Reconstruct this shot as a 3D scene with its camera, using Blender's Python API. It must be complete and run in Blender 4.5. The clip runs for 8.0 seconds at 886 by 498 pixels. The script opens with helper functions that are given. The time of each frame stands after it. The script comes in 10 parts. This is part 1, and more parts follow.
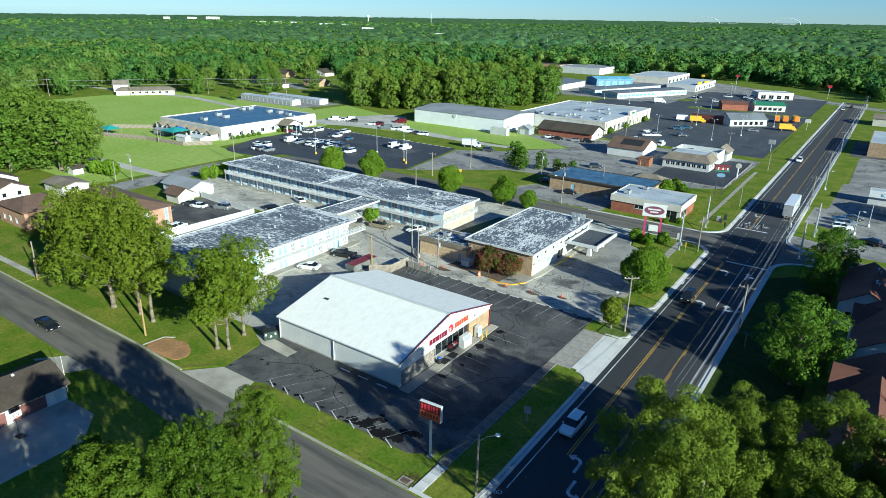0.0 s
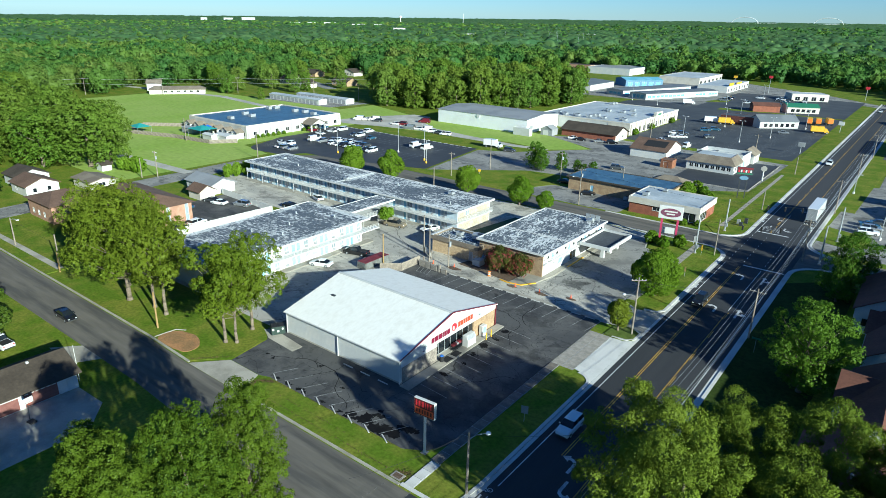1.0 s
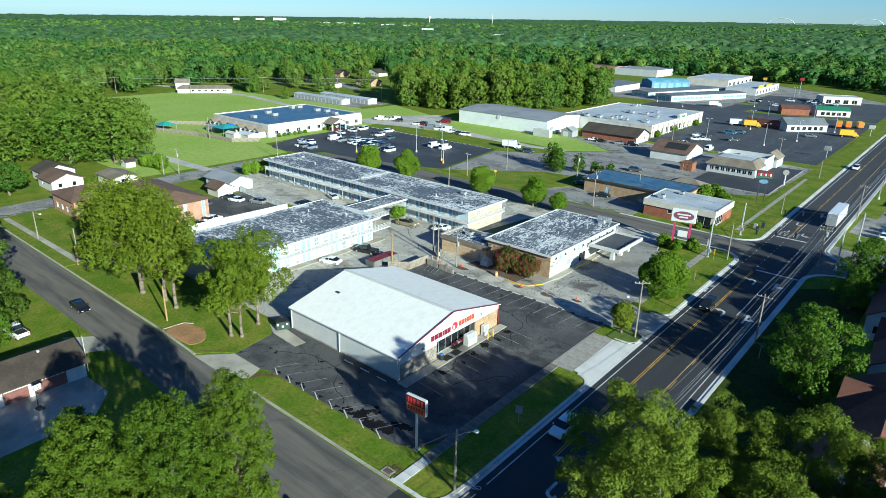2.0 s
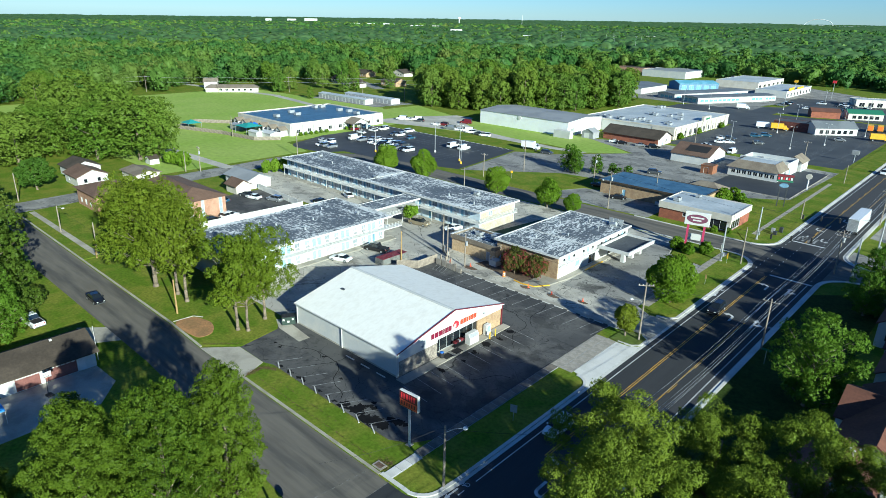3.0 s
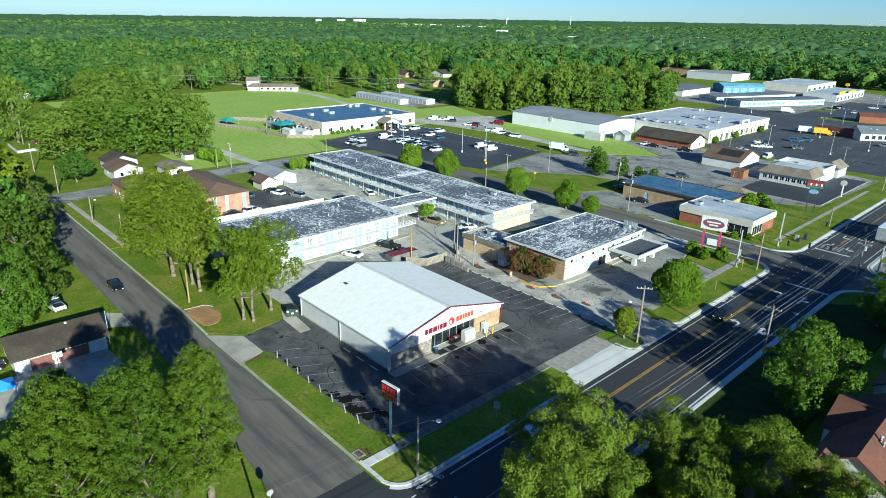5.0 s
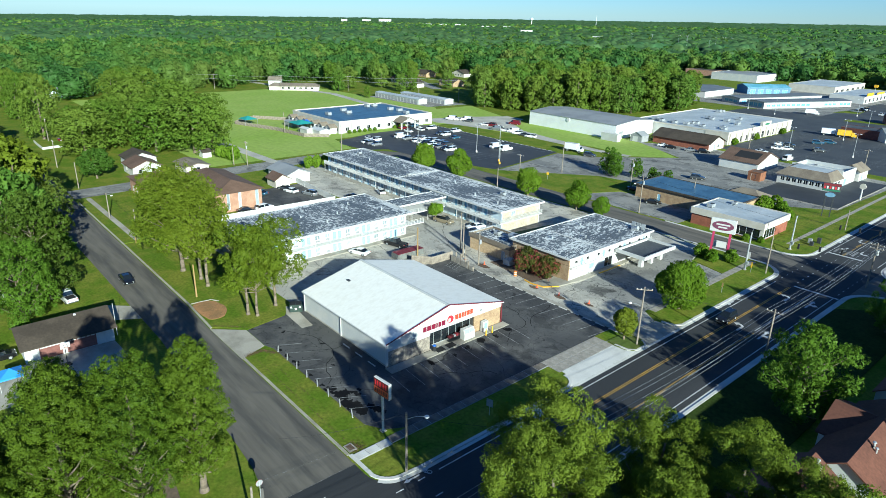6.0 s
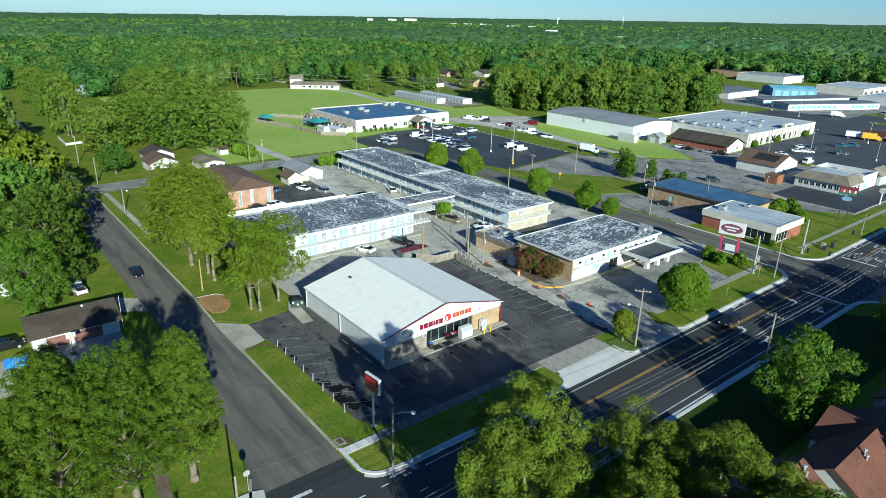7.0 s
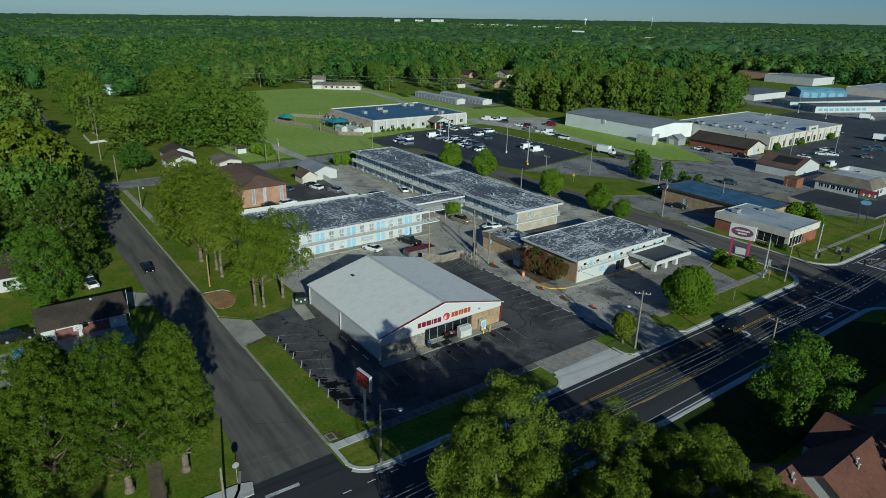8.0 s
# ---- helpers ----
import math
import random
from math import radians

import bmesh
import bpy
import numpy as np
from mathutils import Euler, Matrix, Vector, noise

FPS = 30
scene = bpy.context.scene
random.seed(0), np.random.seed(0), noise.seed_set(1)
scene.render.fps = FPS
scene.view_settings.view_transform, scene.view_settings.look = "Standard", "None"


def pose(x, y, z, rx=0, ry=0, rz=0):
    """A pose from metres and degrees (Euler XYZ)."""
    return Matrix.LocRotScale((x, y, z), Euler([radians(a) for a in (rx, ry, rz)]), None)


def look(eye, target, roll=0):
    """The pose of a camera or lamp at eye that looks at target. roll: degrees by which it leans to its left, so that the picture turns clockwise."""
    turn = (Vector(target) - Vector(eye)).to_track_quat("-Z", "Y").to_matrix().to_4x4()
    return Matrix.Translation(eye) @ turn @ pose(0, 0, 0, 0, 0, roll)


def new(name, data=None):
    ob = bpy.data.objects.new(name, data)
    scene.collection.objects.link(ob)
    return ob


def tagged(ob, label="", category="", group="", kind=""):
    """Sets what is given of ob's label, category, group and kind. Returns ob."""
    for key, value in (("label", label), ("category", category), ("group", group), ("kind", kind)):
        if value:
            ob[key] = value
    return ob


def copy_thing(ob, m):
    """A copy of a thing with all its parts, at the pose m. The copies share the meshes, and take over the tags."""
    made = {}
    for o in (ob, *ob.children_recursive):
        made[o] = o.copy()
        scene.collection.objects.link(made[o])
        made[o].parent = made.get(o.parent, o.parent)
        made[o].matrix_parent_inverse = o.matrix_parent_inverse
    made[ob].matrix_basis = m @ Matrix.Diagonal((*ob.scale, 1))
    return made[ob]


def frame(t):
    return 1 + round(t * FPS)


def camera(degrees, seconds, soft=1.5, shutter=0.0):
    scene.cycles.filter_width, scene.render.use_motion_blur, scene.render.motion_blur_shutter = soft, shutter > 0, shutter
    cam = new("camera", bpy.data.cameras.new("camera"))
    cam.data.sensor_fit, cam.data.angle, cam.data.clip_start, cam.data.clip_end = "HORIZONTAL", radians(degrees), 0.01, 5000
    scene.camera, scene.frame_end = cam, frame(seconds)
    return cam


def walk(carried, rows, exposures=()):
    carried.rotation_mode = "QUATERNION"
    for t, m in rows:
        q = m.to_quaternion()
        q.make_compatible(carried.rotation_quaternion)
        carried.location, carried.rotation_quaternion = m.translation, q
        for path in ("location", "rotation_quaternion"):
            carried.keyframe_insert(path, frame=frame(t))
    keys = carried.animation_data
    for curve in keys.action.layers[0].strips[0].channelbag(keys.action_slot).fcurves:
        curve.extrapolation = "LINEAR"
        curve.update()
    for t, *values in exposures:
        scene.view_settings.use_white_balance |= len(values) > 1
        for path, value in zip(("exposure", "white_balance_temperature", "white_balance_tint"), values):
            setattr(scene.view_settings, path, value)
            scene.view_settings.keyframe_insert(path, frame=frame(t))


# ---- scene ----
import itertools

# ---- camera ----
EXPOSURE = 0.94
cam = camera(69.8, 8.0, soft=0.42)
PATH = [
    (0, (0.512, 0.951, 47.809), (-0.551, 2.498, 47.117), 1.4),
    (0.5, (2.166, 1.791, 47.828), (1.062, 3.308, 47.136), 1.4),
    (1, (3.83, 2.713, 47.846), (2.692, 4.205, 47.153), 1.3),
    (2.5, (8.684, 5.412, 47.992), (7.449, 6.825, 47.299), 1.4),
    (3, (10.303, 6.344, 48.023), (9.037, 7.729, 47.33), 1.4),
    (3.5, (11.857, 7.27, 48.099), (10.563, 8.629, 47.405), 1.4),
    (4, (13.369, 8.2, 48.156), (12.051, 9.535, 47.462), 1.4),
    (4.5, (14.875, 9.167, 48.207), (13.535, 10.48, 47.513), 1.4),
    (6, (19.318, 12.217, 48.402), (17.907, 13.453, 47.706), 1.4),
    (6.5, (20.755, 13.42, 48.445), (19.322, 14.628, 47.748), 1.4),
    (7, (22.195, 14.716, 48.511), (20.74, 15.895, 47.813), 1.5),
    (7.5, (23.627, 16.08, 48.545), (22.146, 17.23, 47.848), 1.5),
    (8, (25.005, 17.54, 48.57), (23.501, 18.658, 47.872), 1.4),
]
walk(cam, [(t, look(eye, target, roll)) for t, eye, target, roll in PATH],
     exposures=[(t, e + EXPOSURE, 5720, -2) for t, e in ((0, 0.0), (6.6, 0.0), (7.0, -0.18), (7.5, -0.74), (8, -1.26))])

# ---- light ----
SUN_AZ, SUN_EL = -16.3, 19.5          # degrees from +x, and above the horizon
world = bpy.data.worlds.new("world")
scene.world = world
world.use_nodes = True
wn, wl = world.node_tree.nodes, world.node_tree.links
sky = wn.new("ShaderNodeTexSky")
sky.sky_type = "NISHITA"
sky.sun_disc = False
sky.sun_elevation = radians(SUN_EL)
sky.sun_rotation = radians(90 - SUN_AZ)
sky.air_density, sky.dust_density, sky.ozone_density = 1.0, 0.0, 3.0
wn["Background"].inputs["Strength"].default_value = 0.041
cool = wn.new("ShaderNodeMix")
cool.data_type, cool.blend_type = "RGBA", "MULTIPLY"
cool.inputs["Factor"].default_value = 1.0
haze, up, low = wn.new("ShaderNodeMix"), wn.new("ShaderNodeSeparateXYZ"), wn.new("ShaderNodeMapRange")
haze.data_type = "RGBA"
haze.inputs["A"].default_value, haze.inputs["B"].default_value = (0.76, 1.14, 1.82, 1), (0.57, 0.92, 1.42, 1)
low.interpolation_type = "SMOOTHSTEP"
low.inputs[1].default_value, low.inputs[2].default_value = 0.02, 0.3
wl.new(wn.new("ShaderNodeTexCoord").outputs["Generated"], up.inputs[0])
wl.new(up.outputs["Z"], low.inputs[0])
wl.new(low.outputs[0], haze.inputs["Factor"])
wl.new(haze.outputs["Result"], cool.inputs["B"])
wl.new(sky.outputs["Color"], cool.inputs["A"])
wl.new(cool.outputs["Result"], wn["Background"].inputs["Color"])
sun = new("sun", bpy.data.lights.new("sun", "SUN"))
sun.data.energy, sun.data.angle, sun.data.color = 5.0, radians(0.53), (0.985, 0.952, 0.808)
_sd = Vector((math.cos(radians(SUN_EL)) * math.cos(radians(SUN_AZ)), math.cos(radians(SUN_EL)) * math.sin(radians(SUN_AZ)), math.sin(radians(SUN_EL))))
sun.matrix_world = look((_sd * 200)[:], (0, 0, 0))

# ---- materials ----
def material(name, color, rough=0.8, metal=0.0, second=None, scale=4.0, amount=0.5, fine=60.0, fine_amount=0.15,
             bump=0.0, bump_scale=80.0, coords="Object", spec=0.5, vary=0.0, island=0.0, stretch=None, twist=0.0):
    """A principled surface with two scales of colour variation and an optional relief."""
    m = bpy.data.materials.new(name)
    m.use_nodes = True
    n, l = m.node_tree.nodes, m.node_tree.links
    b = n["Principled BSDF"]
    b.inputs["Roughness"].default_value, b.inputs["Metallic"].default_value = rough, metal
    b.inputs["Specular IOR Level"].default_value = spec
    tc = n.new("ShaderNodeTexCoord")
    src = n.new("ShaderNodeNewGeometry").outputs["Position"] if coords == "World" else tc.outputs[coords]
    if stretch:
        mp = n.new("ShaderNodeMapping")
        mp.vector_type = "TEXTURE"
        mp.inputs["Scale"].default_value, mp.inputs["Rotation"].default_value = stretch, (0, 0, radians(twist))
        l.new(src, mp.inputs["Vector"])
        src = mp.outputs["Vector"]
    base = n.new("ShaderNodeRGB")
    base.outputs[0].default_value = (*color, 1)
    out = base.outputs[0]
    if second:
        big = n.new("ShaderNodeTexNoise")
        big.inputs["Scale"].default_value, big.inputs["Detail"].default_value = 1.0 / scale, 5
        big.inputs["Roughness"].default_value = 0.62
        l.new(src, big.inputs["Vector"])
        ramp = n.new("ShaderNodeMapRange")
        ramp.inputs[1].default_value, ramp.inputs[2].default_value = 0.62 - 0.3 * amount, 0.68 - 0.1 * amount
        l.new(big.outputs["Fac"], ramp.inputs[0])
        mix = n.new("ShaderNodeMix")
        mix.data_type = "RGBA"
        l.new(ramp.outputs[0], mix.inputs["Factor"])
        l.new(out, mix.inputs["A"])
        mix.inputs["B"].default_value = (*second, 1)
        out = mix.outputs["Result"]
    small = n.new("ShaderNodeTexNoise")
    small.inputs["Scale"].default_value, small.inputs["Detail"].default_value = fine, 3
    l.new(src, small.inputs["Vector"])
    val = n.new("ShaderNodeMapRange")
    val.inputs[1].default_value, val.inputs[2].default_value = 0.25, 0.75
    val.inputs[3].default_value, val.inputs[4].default_value = 1 - fine_amount, 1 + fine_amount
    l.new(small.outputs["Fac"], val.inputs[0])
    fac = val.outputs[0]
    for how, amt in (("object", vary), ("island", island)):
        if amt:
            rnd = n.new("ShaderNodeObjectInfo").outputs["Random"] if how == "object" else n.new("ShaderNodeNewGeometry").outputs["Random Per Island"]
            rr = n.new("ShaderNodeMapRange")
            rr.inputs[3].default_value, rr.inputs[4].default_value = 1 - amt, 1 + amt
            l.new(rnd, rr.inputs[0])
            mul = n.new("ShaderNodeMath")
            mul.operation = "MULTIPLY"
            l.new(fac, mul.inputs[0])
            l.new(rr.outputs[0], mul.inputs[1])
            fac = mul.outputs[0]
    sc = n.new("ShaderNodeVectorMath")
    sc.operation = "SCALE"
    l.new(out, sc.inputs[0])
    l.new(fac, sc.inputs["Scale"])
    l.new(sc.outputs[0], b.inputs["Base Color"])
    if bump:
        bn = n.new("ShaderNodeTexNoise")
        bn.inputs["Scale"].default_value, bn.inputs["Detail"].default_value = bump_scale, 4
        l.new(src, bn.inputs["Vector"])
        bp = n.new("ShaderNodeBump")
        bp.inputs["Strength"].default_value, bp.inputs["Distance"].default_value = bump, 0.05
        l.new(bn.outputs["Fac"], bp.inputs["Height"])
        l.new(bp.outputs["Normal"], b.inputs["Normal"])
    return m


def leaf_material(name, color, second, warm, through_light=0.34, cool=None, toned=False):
    """Foliage: leaf colours that differ from leaf to leaf and tree to tree, some light passing through."""
    m = bpy.data.materials.new(name)
    m.use_nodes = True
    n, l = m.node_tree.nodes, m.node_tree.links
    n.remove(n["Principled BSDF"])
    geo, info = n.new("ShaderNodeNewGeometry"), n.new("ShaderNodeObjectInfo")
    mix = n.new("ShaderNodeMix")
    mix.data_type = "RGBA"
    mix.inputs["A"].default_value, mix.inputs["B"].default_value = (*color, 1), (*second, 1)
    l.new(geo.outputs["Random Per Island"], mix.inputs["Factor"])
    no = n.new("ShaderNodeTexNoise")
    no.inputs["Scale"].default_value, no.inputs["Detail"].default_value = 0.055, 2
    l.new(geo.outputs["Position"], no.inputs["Vector"])
    add = n.new("ShaderNodeMath")
    add.operation = "ADD"
    l.new(no.outputs["Fac"], add.inputs[0])
    l.new(info.outputs["Random"], add.inputs[1])
    rg = n.new("ShaderNodeMapRange")
    rg.inputs[1].default_value, rg.inputs[2].default_value = 0.5, 1.4
    l.new(add.outputs[0], rg.inputs[0])
    mix2 = n.new("ShaderNodeMix")
    mix2.data_type = "RGBA"
    l.new(rg.outputs[0], mix2.inputs["Factor"])
    l.new(mix.outputs["Result"], mix2.inputs["A"])
    mix2.inputs["B"].default_value = (*warm, 1)
    if cool:
        # crowns of other kinds of tree in between
        no.inputs["Scale"].default_value = 0.11
        rg.inputs[1].default_value, rg.inputs[2].default_value = 0.55, 0.95
        n2, r2, mix3 = n.new("ShaderNodeTexNoise"), n.new("ShaderNodeMapRange"), n.new("ShaderNodeMix")
        n2.noise_dimensions = "4D"
        n2.inputs["Scale"].default_value, n2.inputs["Detail"].default_value = 0.075, 2
        l.new(geo.outputs["Position"], n2.inputs["Vector"])
        l.new(info.outputs["Random"], n2.inputs["W"])
        r2.inputs[1].default_value, r2.inputs[2].default_value = 0.47, 0.60
        l.new(n2.outputs["Fac"], r2.inputs[0])
        mix3.data_type = "RGBA"
        l.new(r2.outputs[0], mix3.inputs["Factor"])
        l.new(mix2.outputs["Result"], mix3.inputs["A"])
        mix3.inputs["B"].default_value = (*cool, 1)
        mix2 = mix3
    if toned:
        # each crown its own kind: a tone stored with the crown
        tone, k = n.new("ShaderNodeAttribute"), n.new("ShaderNodeValToRGB")
        tone.attribute_name = "tone"
        k.color_ramp.elements[0].color, k.color_ramp.elements[1].color = (*color, 1), (*warm, 1)
        k.color_ramp.elements.new(0.35).color = (*cool, 1)
        k.color_ramp.elements.new(0.65).color = (*second, 1)
        l.new(tone.outputs["Fac"], k.inputs["Fac"])
        vary, sc = n.new("ShaderNodeMapRange"), n.new("ShaderNodeVectorMath")
        vary.inputs[3].default_value, vary.inputs[4].default_value = 0.86, 1.14
        l.new(geo.outputs["Random Per Island"], vary.inputs[0])
        sc.operation = "SCALE"
        l.new(k.outputs["Color"], sc.inputs[0])
        l.new(vary.outputs[0], sc.inputs["Scale"])
        mix2 = sc
    leaf_colour = mix2.outputs["Vector"] if toned else mix2.outputs["Result"]
    rough = None
    if toned:
        # leafy relief over each crown
        rn, rough = n.new("ShaderNodeTexNoise"), n.new("ShaderNodeBump")
        rn.inputs["Scale"].default_value, rn.inputs["Detail"].default_value, rn.inputs["Roughness"].default_value = 0.7, 5, 0.7
        rough.inputs["Strength"].default_value, rough.inputs["Distance"].default_value = 0.9, 1.6
        l.new(geo.outputs["Position"], rn.inputs["Vector"])
        l.new(rn.outputs["Fac"], rough.inputs["Height"])
    d, t, g, a = n.new("ShaderNodeBsdfDiffuse"), n.new("ShaderNodeBsdfTranslucent"), n.new("ShaderNodeBsdfGlossy"), n.new("ShaderNodeMixShader")
    l.new(leaf_colour, d.inputs["Color"])
    if rough:
        l.new(rough.outputs["Normal"], d.inputs["Normal"])
    l.new(leaf_colour, t.inputs["Color"])
    g.inputs["Roughness"].default_value = 0.45
    g.inputs["Color"].default_value = (0.3, 0.32, 0.25, 1)
    a.inputs[0].default_value = through_light
    l.new(d.outputs[0], a.inputs[1])
    l.new(t.outputs[0], a.inputs[2])
    b = n.new("ShaderNodeMixShader")
    b.inputs[0].default_value = 0.02
    l.new(a.outputs[0], b.inputs[1])
    l.new(g.outputs[0], b.inputs[2])
    l.new(b.outputs[0], n["Material Output"].inputs["Surface"])
    return m


def flaking_material(name, dark, white, edge, turn=8):
    """Tar with hard-edged flakes of old white coating, in drifts of more and less."""
    m = material(name, dark, 0.75, fine=1.3, fine_amount=0.35)
    n, l = m.node_tree.nodes, m.node_tree.links
    b = n["Principled BSDF"]
    tar = b.inputs["Base Color"].links[0].from_socket
    tc = n.new("ShaderNodeMapping")
    tc.vector_type = "TEXTURE"
    tc.inputs["Scale"].default_value, tc.inputs["Rotation"].default_value = (2.4, 1.0, 1.0), (0, 0, radians(turn))
    l.new(n.new("ShaderNodeTexCoord").outputs["Object"], tc.inputs["Vector"])
    drift, flake, dust = n.new("ShaderNodeTexNoise"), n.new("ShaderNodeTexNoise"), n.new("ShaderNodeTexNoise")
    for node, scale, detail, rough in ((drift, 0.22, 3, 0.55), (flake, 2.6, 8, 0.68), (dust, 0.35, 6, 0.7)):
        node.inputs["Scale"].default_value, node.inputs["Detail"].default_value, node.inputs["Roughness"].default_value = scale, detail, rough
        l.new(tc.outputs["Vector"], node.inputs["Vector"])
    add = n.new("ShaderNodeMath")
    add.operation = "MULTIPLY_ADD"
    add.inputs[1].default_value = 0.42
    l.new(drift.outputs["Fac"], add.inputs[0])
    l.new(flake.outputs["Fac"], add.inputs[2])
    cut = n.new("ShaderNodeMapRange")
    cut.inputs[1].default_value, cut.inputs[2].default_value = edge + 0.21, edge + 0.245
    l.new(add.outputs[0], cut.inputs[0])
    grime = n.new("ShaderNodeMapRange")
    grime.inputs[1].default_value, grime.inputs[2].default_value = 0.35, 0.65
    l.new(dust.outputs["Fac"], grime.inputs[0])
    tone = n.new("ShaderNodeMix")
    tone.data_type = "RGBA"
    tone.inputs["A"].default_value, tone.inputs["B"].default_value = (*white, 1), (*[c * 0.7 for c in white], 1)
    l.new(grime.outputs[0], tone.inputs["Factor"])
    mix = n.new("ShaderNodeMix")
    mix.data_type = "RGBA"
    l.new(cut.outputs[0], mix.inputs["Factor"])
    l.new(tar, mix.inputs["A"])
    l.new(tone.outputs["Result"], mix.inputs["B"])
    l.new(mix.outputs["Result"], b.inputs["Base Color"])
    return m


def weathered_asphalt(name, color, second, patch, crack, scale=6.0, amount=0.6, cells=7.0, share=0.35, stain=0.5, stain_tone=0.45):
    """Old paving: patches of other ages, a net of sealed cracks, ragged stains."""
    m = material(name, color, 0.88, second=second, scale=scale, amount=amount, fine=3, fine_amount=0.16, bump=0.15, bump_scale=15, coords="World")
    n, l = m.node_tree.nodes, m.node_tree.links
    b = n["Principled BSDF"]
    out = b.inputs["Base Color"].links[0].from_socket
    pos = n.new("ShaderNodeNewGeometry").outputs["Position"]
    wob = n.new("ShaderNodeTexNoise")
    wob.inputs["Scale"].default_value, wob.inputs["Detail"].default_value = 0.35, 4
    l.new(pos, wob.inputs["Vector"])
    sh = n.new("ShaderNodeVectorMath")
    sh.operation, sh.inputs[1].default_value = "MULTIPLY_ADD", (3.0, 3.0, 0.0)
    l.new(wob.outputs["Color"], sh.inputs[0])
    l.new(pos, sh.inputs[2])

    def blend(fac, tone, how="MIX"):
        nonlocal out
        mx = n.new("ShaderNodeMix")
        mx.data_type, mx.blend_type = "RGBA", how
        l.new(fac, mx.inputs["Factor"])
        l.new(out, mx.inputs["A"])
        mx.inputs["B"].default_value = (*tone, 1)
        out = mx.outputs["Result"]

    def span(src, a, z, lo=0.0, hi=1.0):
        r = n.new("ShaderNodeMapRange")
        for k, v in enumerate((a, z, lo, hi)):
            r.inputs[k + 1].default_value = v
        l.new(src, r.inputs[0])
        return r.outputs[0]

    # repaired areas, straight-sided
    mp = n.new("ShaderNodeMapping")
    mp.inputs["Rotation"].default_value, mp.inputs["Scale"].default_value = (0, 0, radians(4)), (1 / 9.0, 1 / 5.0, 1)
    l.new(pos, mp.inputs["Vector"])
    pv = n.new("ShaderNodeTexVoronoi")
    pv.distance, pv.inputs["Scale"].default_value = "CHEBYCHEV", 1.0
    l.new(mp.outputs["Vector"], pv.inputs["Vector"])
    sep = n.new("ShaderNodeSeparateColor")
    l.new(pv.outputs["Color"], sep.inputs["Color"])
    blend(span(sep.outputs["Red"], 1 - share, 1 - share + 0.02, 0, 0.75), patch)
    # ragged stains at two sizes
    for sc, lo in ((0.16, 0.60), (0.75, 0.63)):
        st = n.new("ShaderNodeTexNoise")
        st.inputs["Scale"].default_value, st.inputs["Detail"].default_value, st.inputs["Roughness"].default_value = sc, 7, 0.68
        l.new(sh.outputs["Vector"], st.inputs["Vector"])
        blend(span(st.outputs["Fac"], lo - 0.1 * stain, lo + 0.06 - 0.1 * stain, 0, 0.85), (stain_tone,) * 3, "MULTIPLY")
    # cracks: wide net and, in places, a finer one
    for sc, w in ((1 / cells, 0.006), (2.6 / cells, 0.011)):
        cv = n.new("ShaderNodeTexVoronoi")
        cv.feature, cv.inputs["Scale"].default_value = "DISTANCE_TO_EDGE", sc
        l.new(sh.outputs["Vector"], cv.inputs["Vector"])
        fac = span(cv.outputs["Distance"], w, w * 0.3)
        gate, both = span(wob.outputs["Fac"], *((0.50, 0.56) if sc > 1.5 / cells else (0.56, 0.50))), n.new("ShaderNodeMath")
        both.operation = "MULTIPLY"
        l.new(fac, both.inputs[0])
        l.new(gate, both.inputs[1])
        fac = both.outputs[0]
        blend(fac, crack)
    l.new(out, b.inputs["Base Color"])
    return m


def glass_material(name, color=(0.75, 0.85, 0.9), rough=0.03):
    m = bpy.data.materials.new(name)
    m.use_nodes = True
    b = m.node_tree.nodes["Principled BSDF"]
    b.inputs["Base Color"].default_value = (*color, 1)
    b.inputs["Roughness"].default_value = rough
    b.inputs["Transmission Weight"].default_value = 0.9
    b.inputs["IOR"].default_value = 1.45
    return m


ASPHALT_ROAD = material("asphalt_road", (0.026, 0.028, 0.031), 0.85, second=(0.040, 0.041, 0.044), scale=9, amount=0.7, fine=9, fine_amount=0.12, bump=0.15, bump_scale=25, stretch=(1.0, 14.0, 1.0))
ASPHALT_LOT = weathered_asphalt("asphalt_lot", (0.046, 0.046, 0.048), (0.112, 0.109, 0.104), (0.082, 0.081, 0.079), (0.017, 0.017, 0.018), 7, 0.62, 6.0, 0.3, 0.4, 0.5)
ASPHALT_OLD = weathered_asphalt("asphalt_old", (0.50, 0.47, 0.40), (0.33, 0.31, 0.27), (0.36, 0.345, 0.305), (0.11, 0.105, 0.095), 5, 0.55, 7.5, 0.3, 0.5, 0.5)
ASPHALT_GREY = weathered_asphalt("asphalt_grey", (0.27, 0.262, 0.24), (0.17, 0.166, 0.155), (0.18, 0.176, 0.165), (0.05, 0.049, 0.047), 8, 0.45, 9.0, 0.25, 0.5, 0.36)
ASPHALT_STREET = material("asphalt_street", (0.135, 0.122, 0.102), 0.9, second=(0.078, 0.073, 0.065), scale=2.5, amount=0.55, fine=1.2, fine_amount=0.2, stretch=(9.0, 1.0, 1.0), bump=0.15, bump_scale=15)
ASPHALT_SEALED = material("asphalt_sealed", (0.03, 0.034, 0.04), 0.7, second=(0.045, 0.048, 0.054), scale=9, amount=0.7, fine=4, fine_amount=0.12)
ASPHALT_PATCH = material("asphalt_patch", (0.007, 0.007, 0.008), 0.8, second=(0.012, 0.012, 0.012), scale=2, fine=8, spec=0.12)
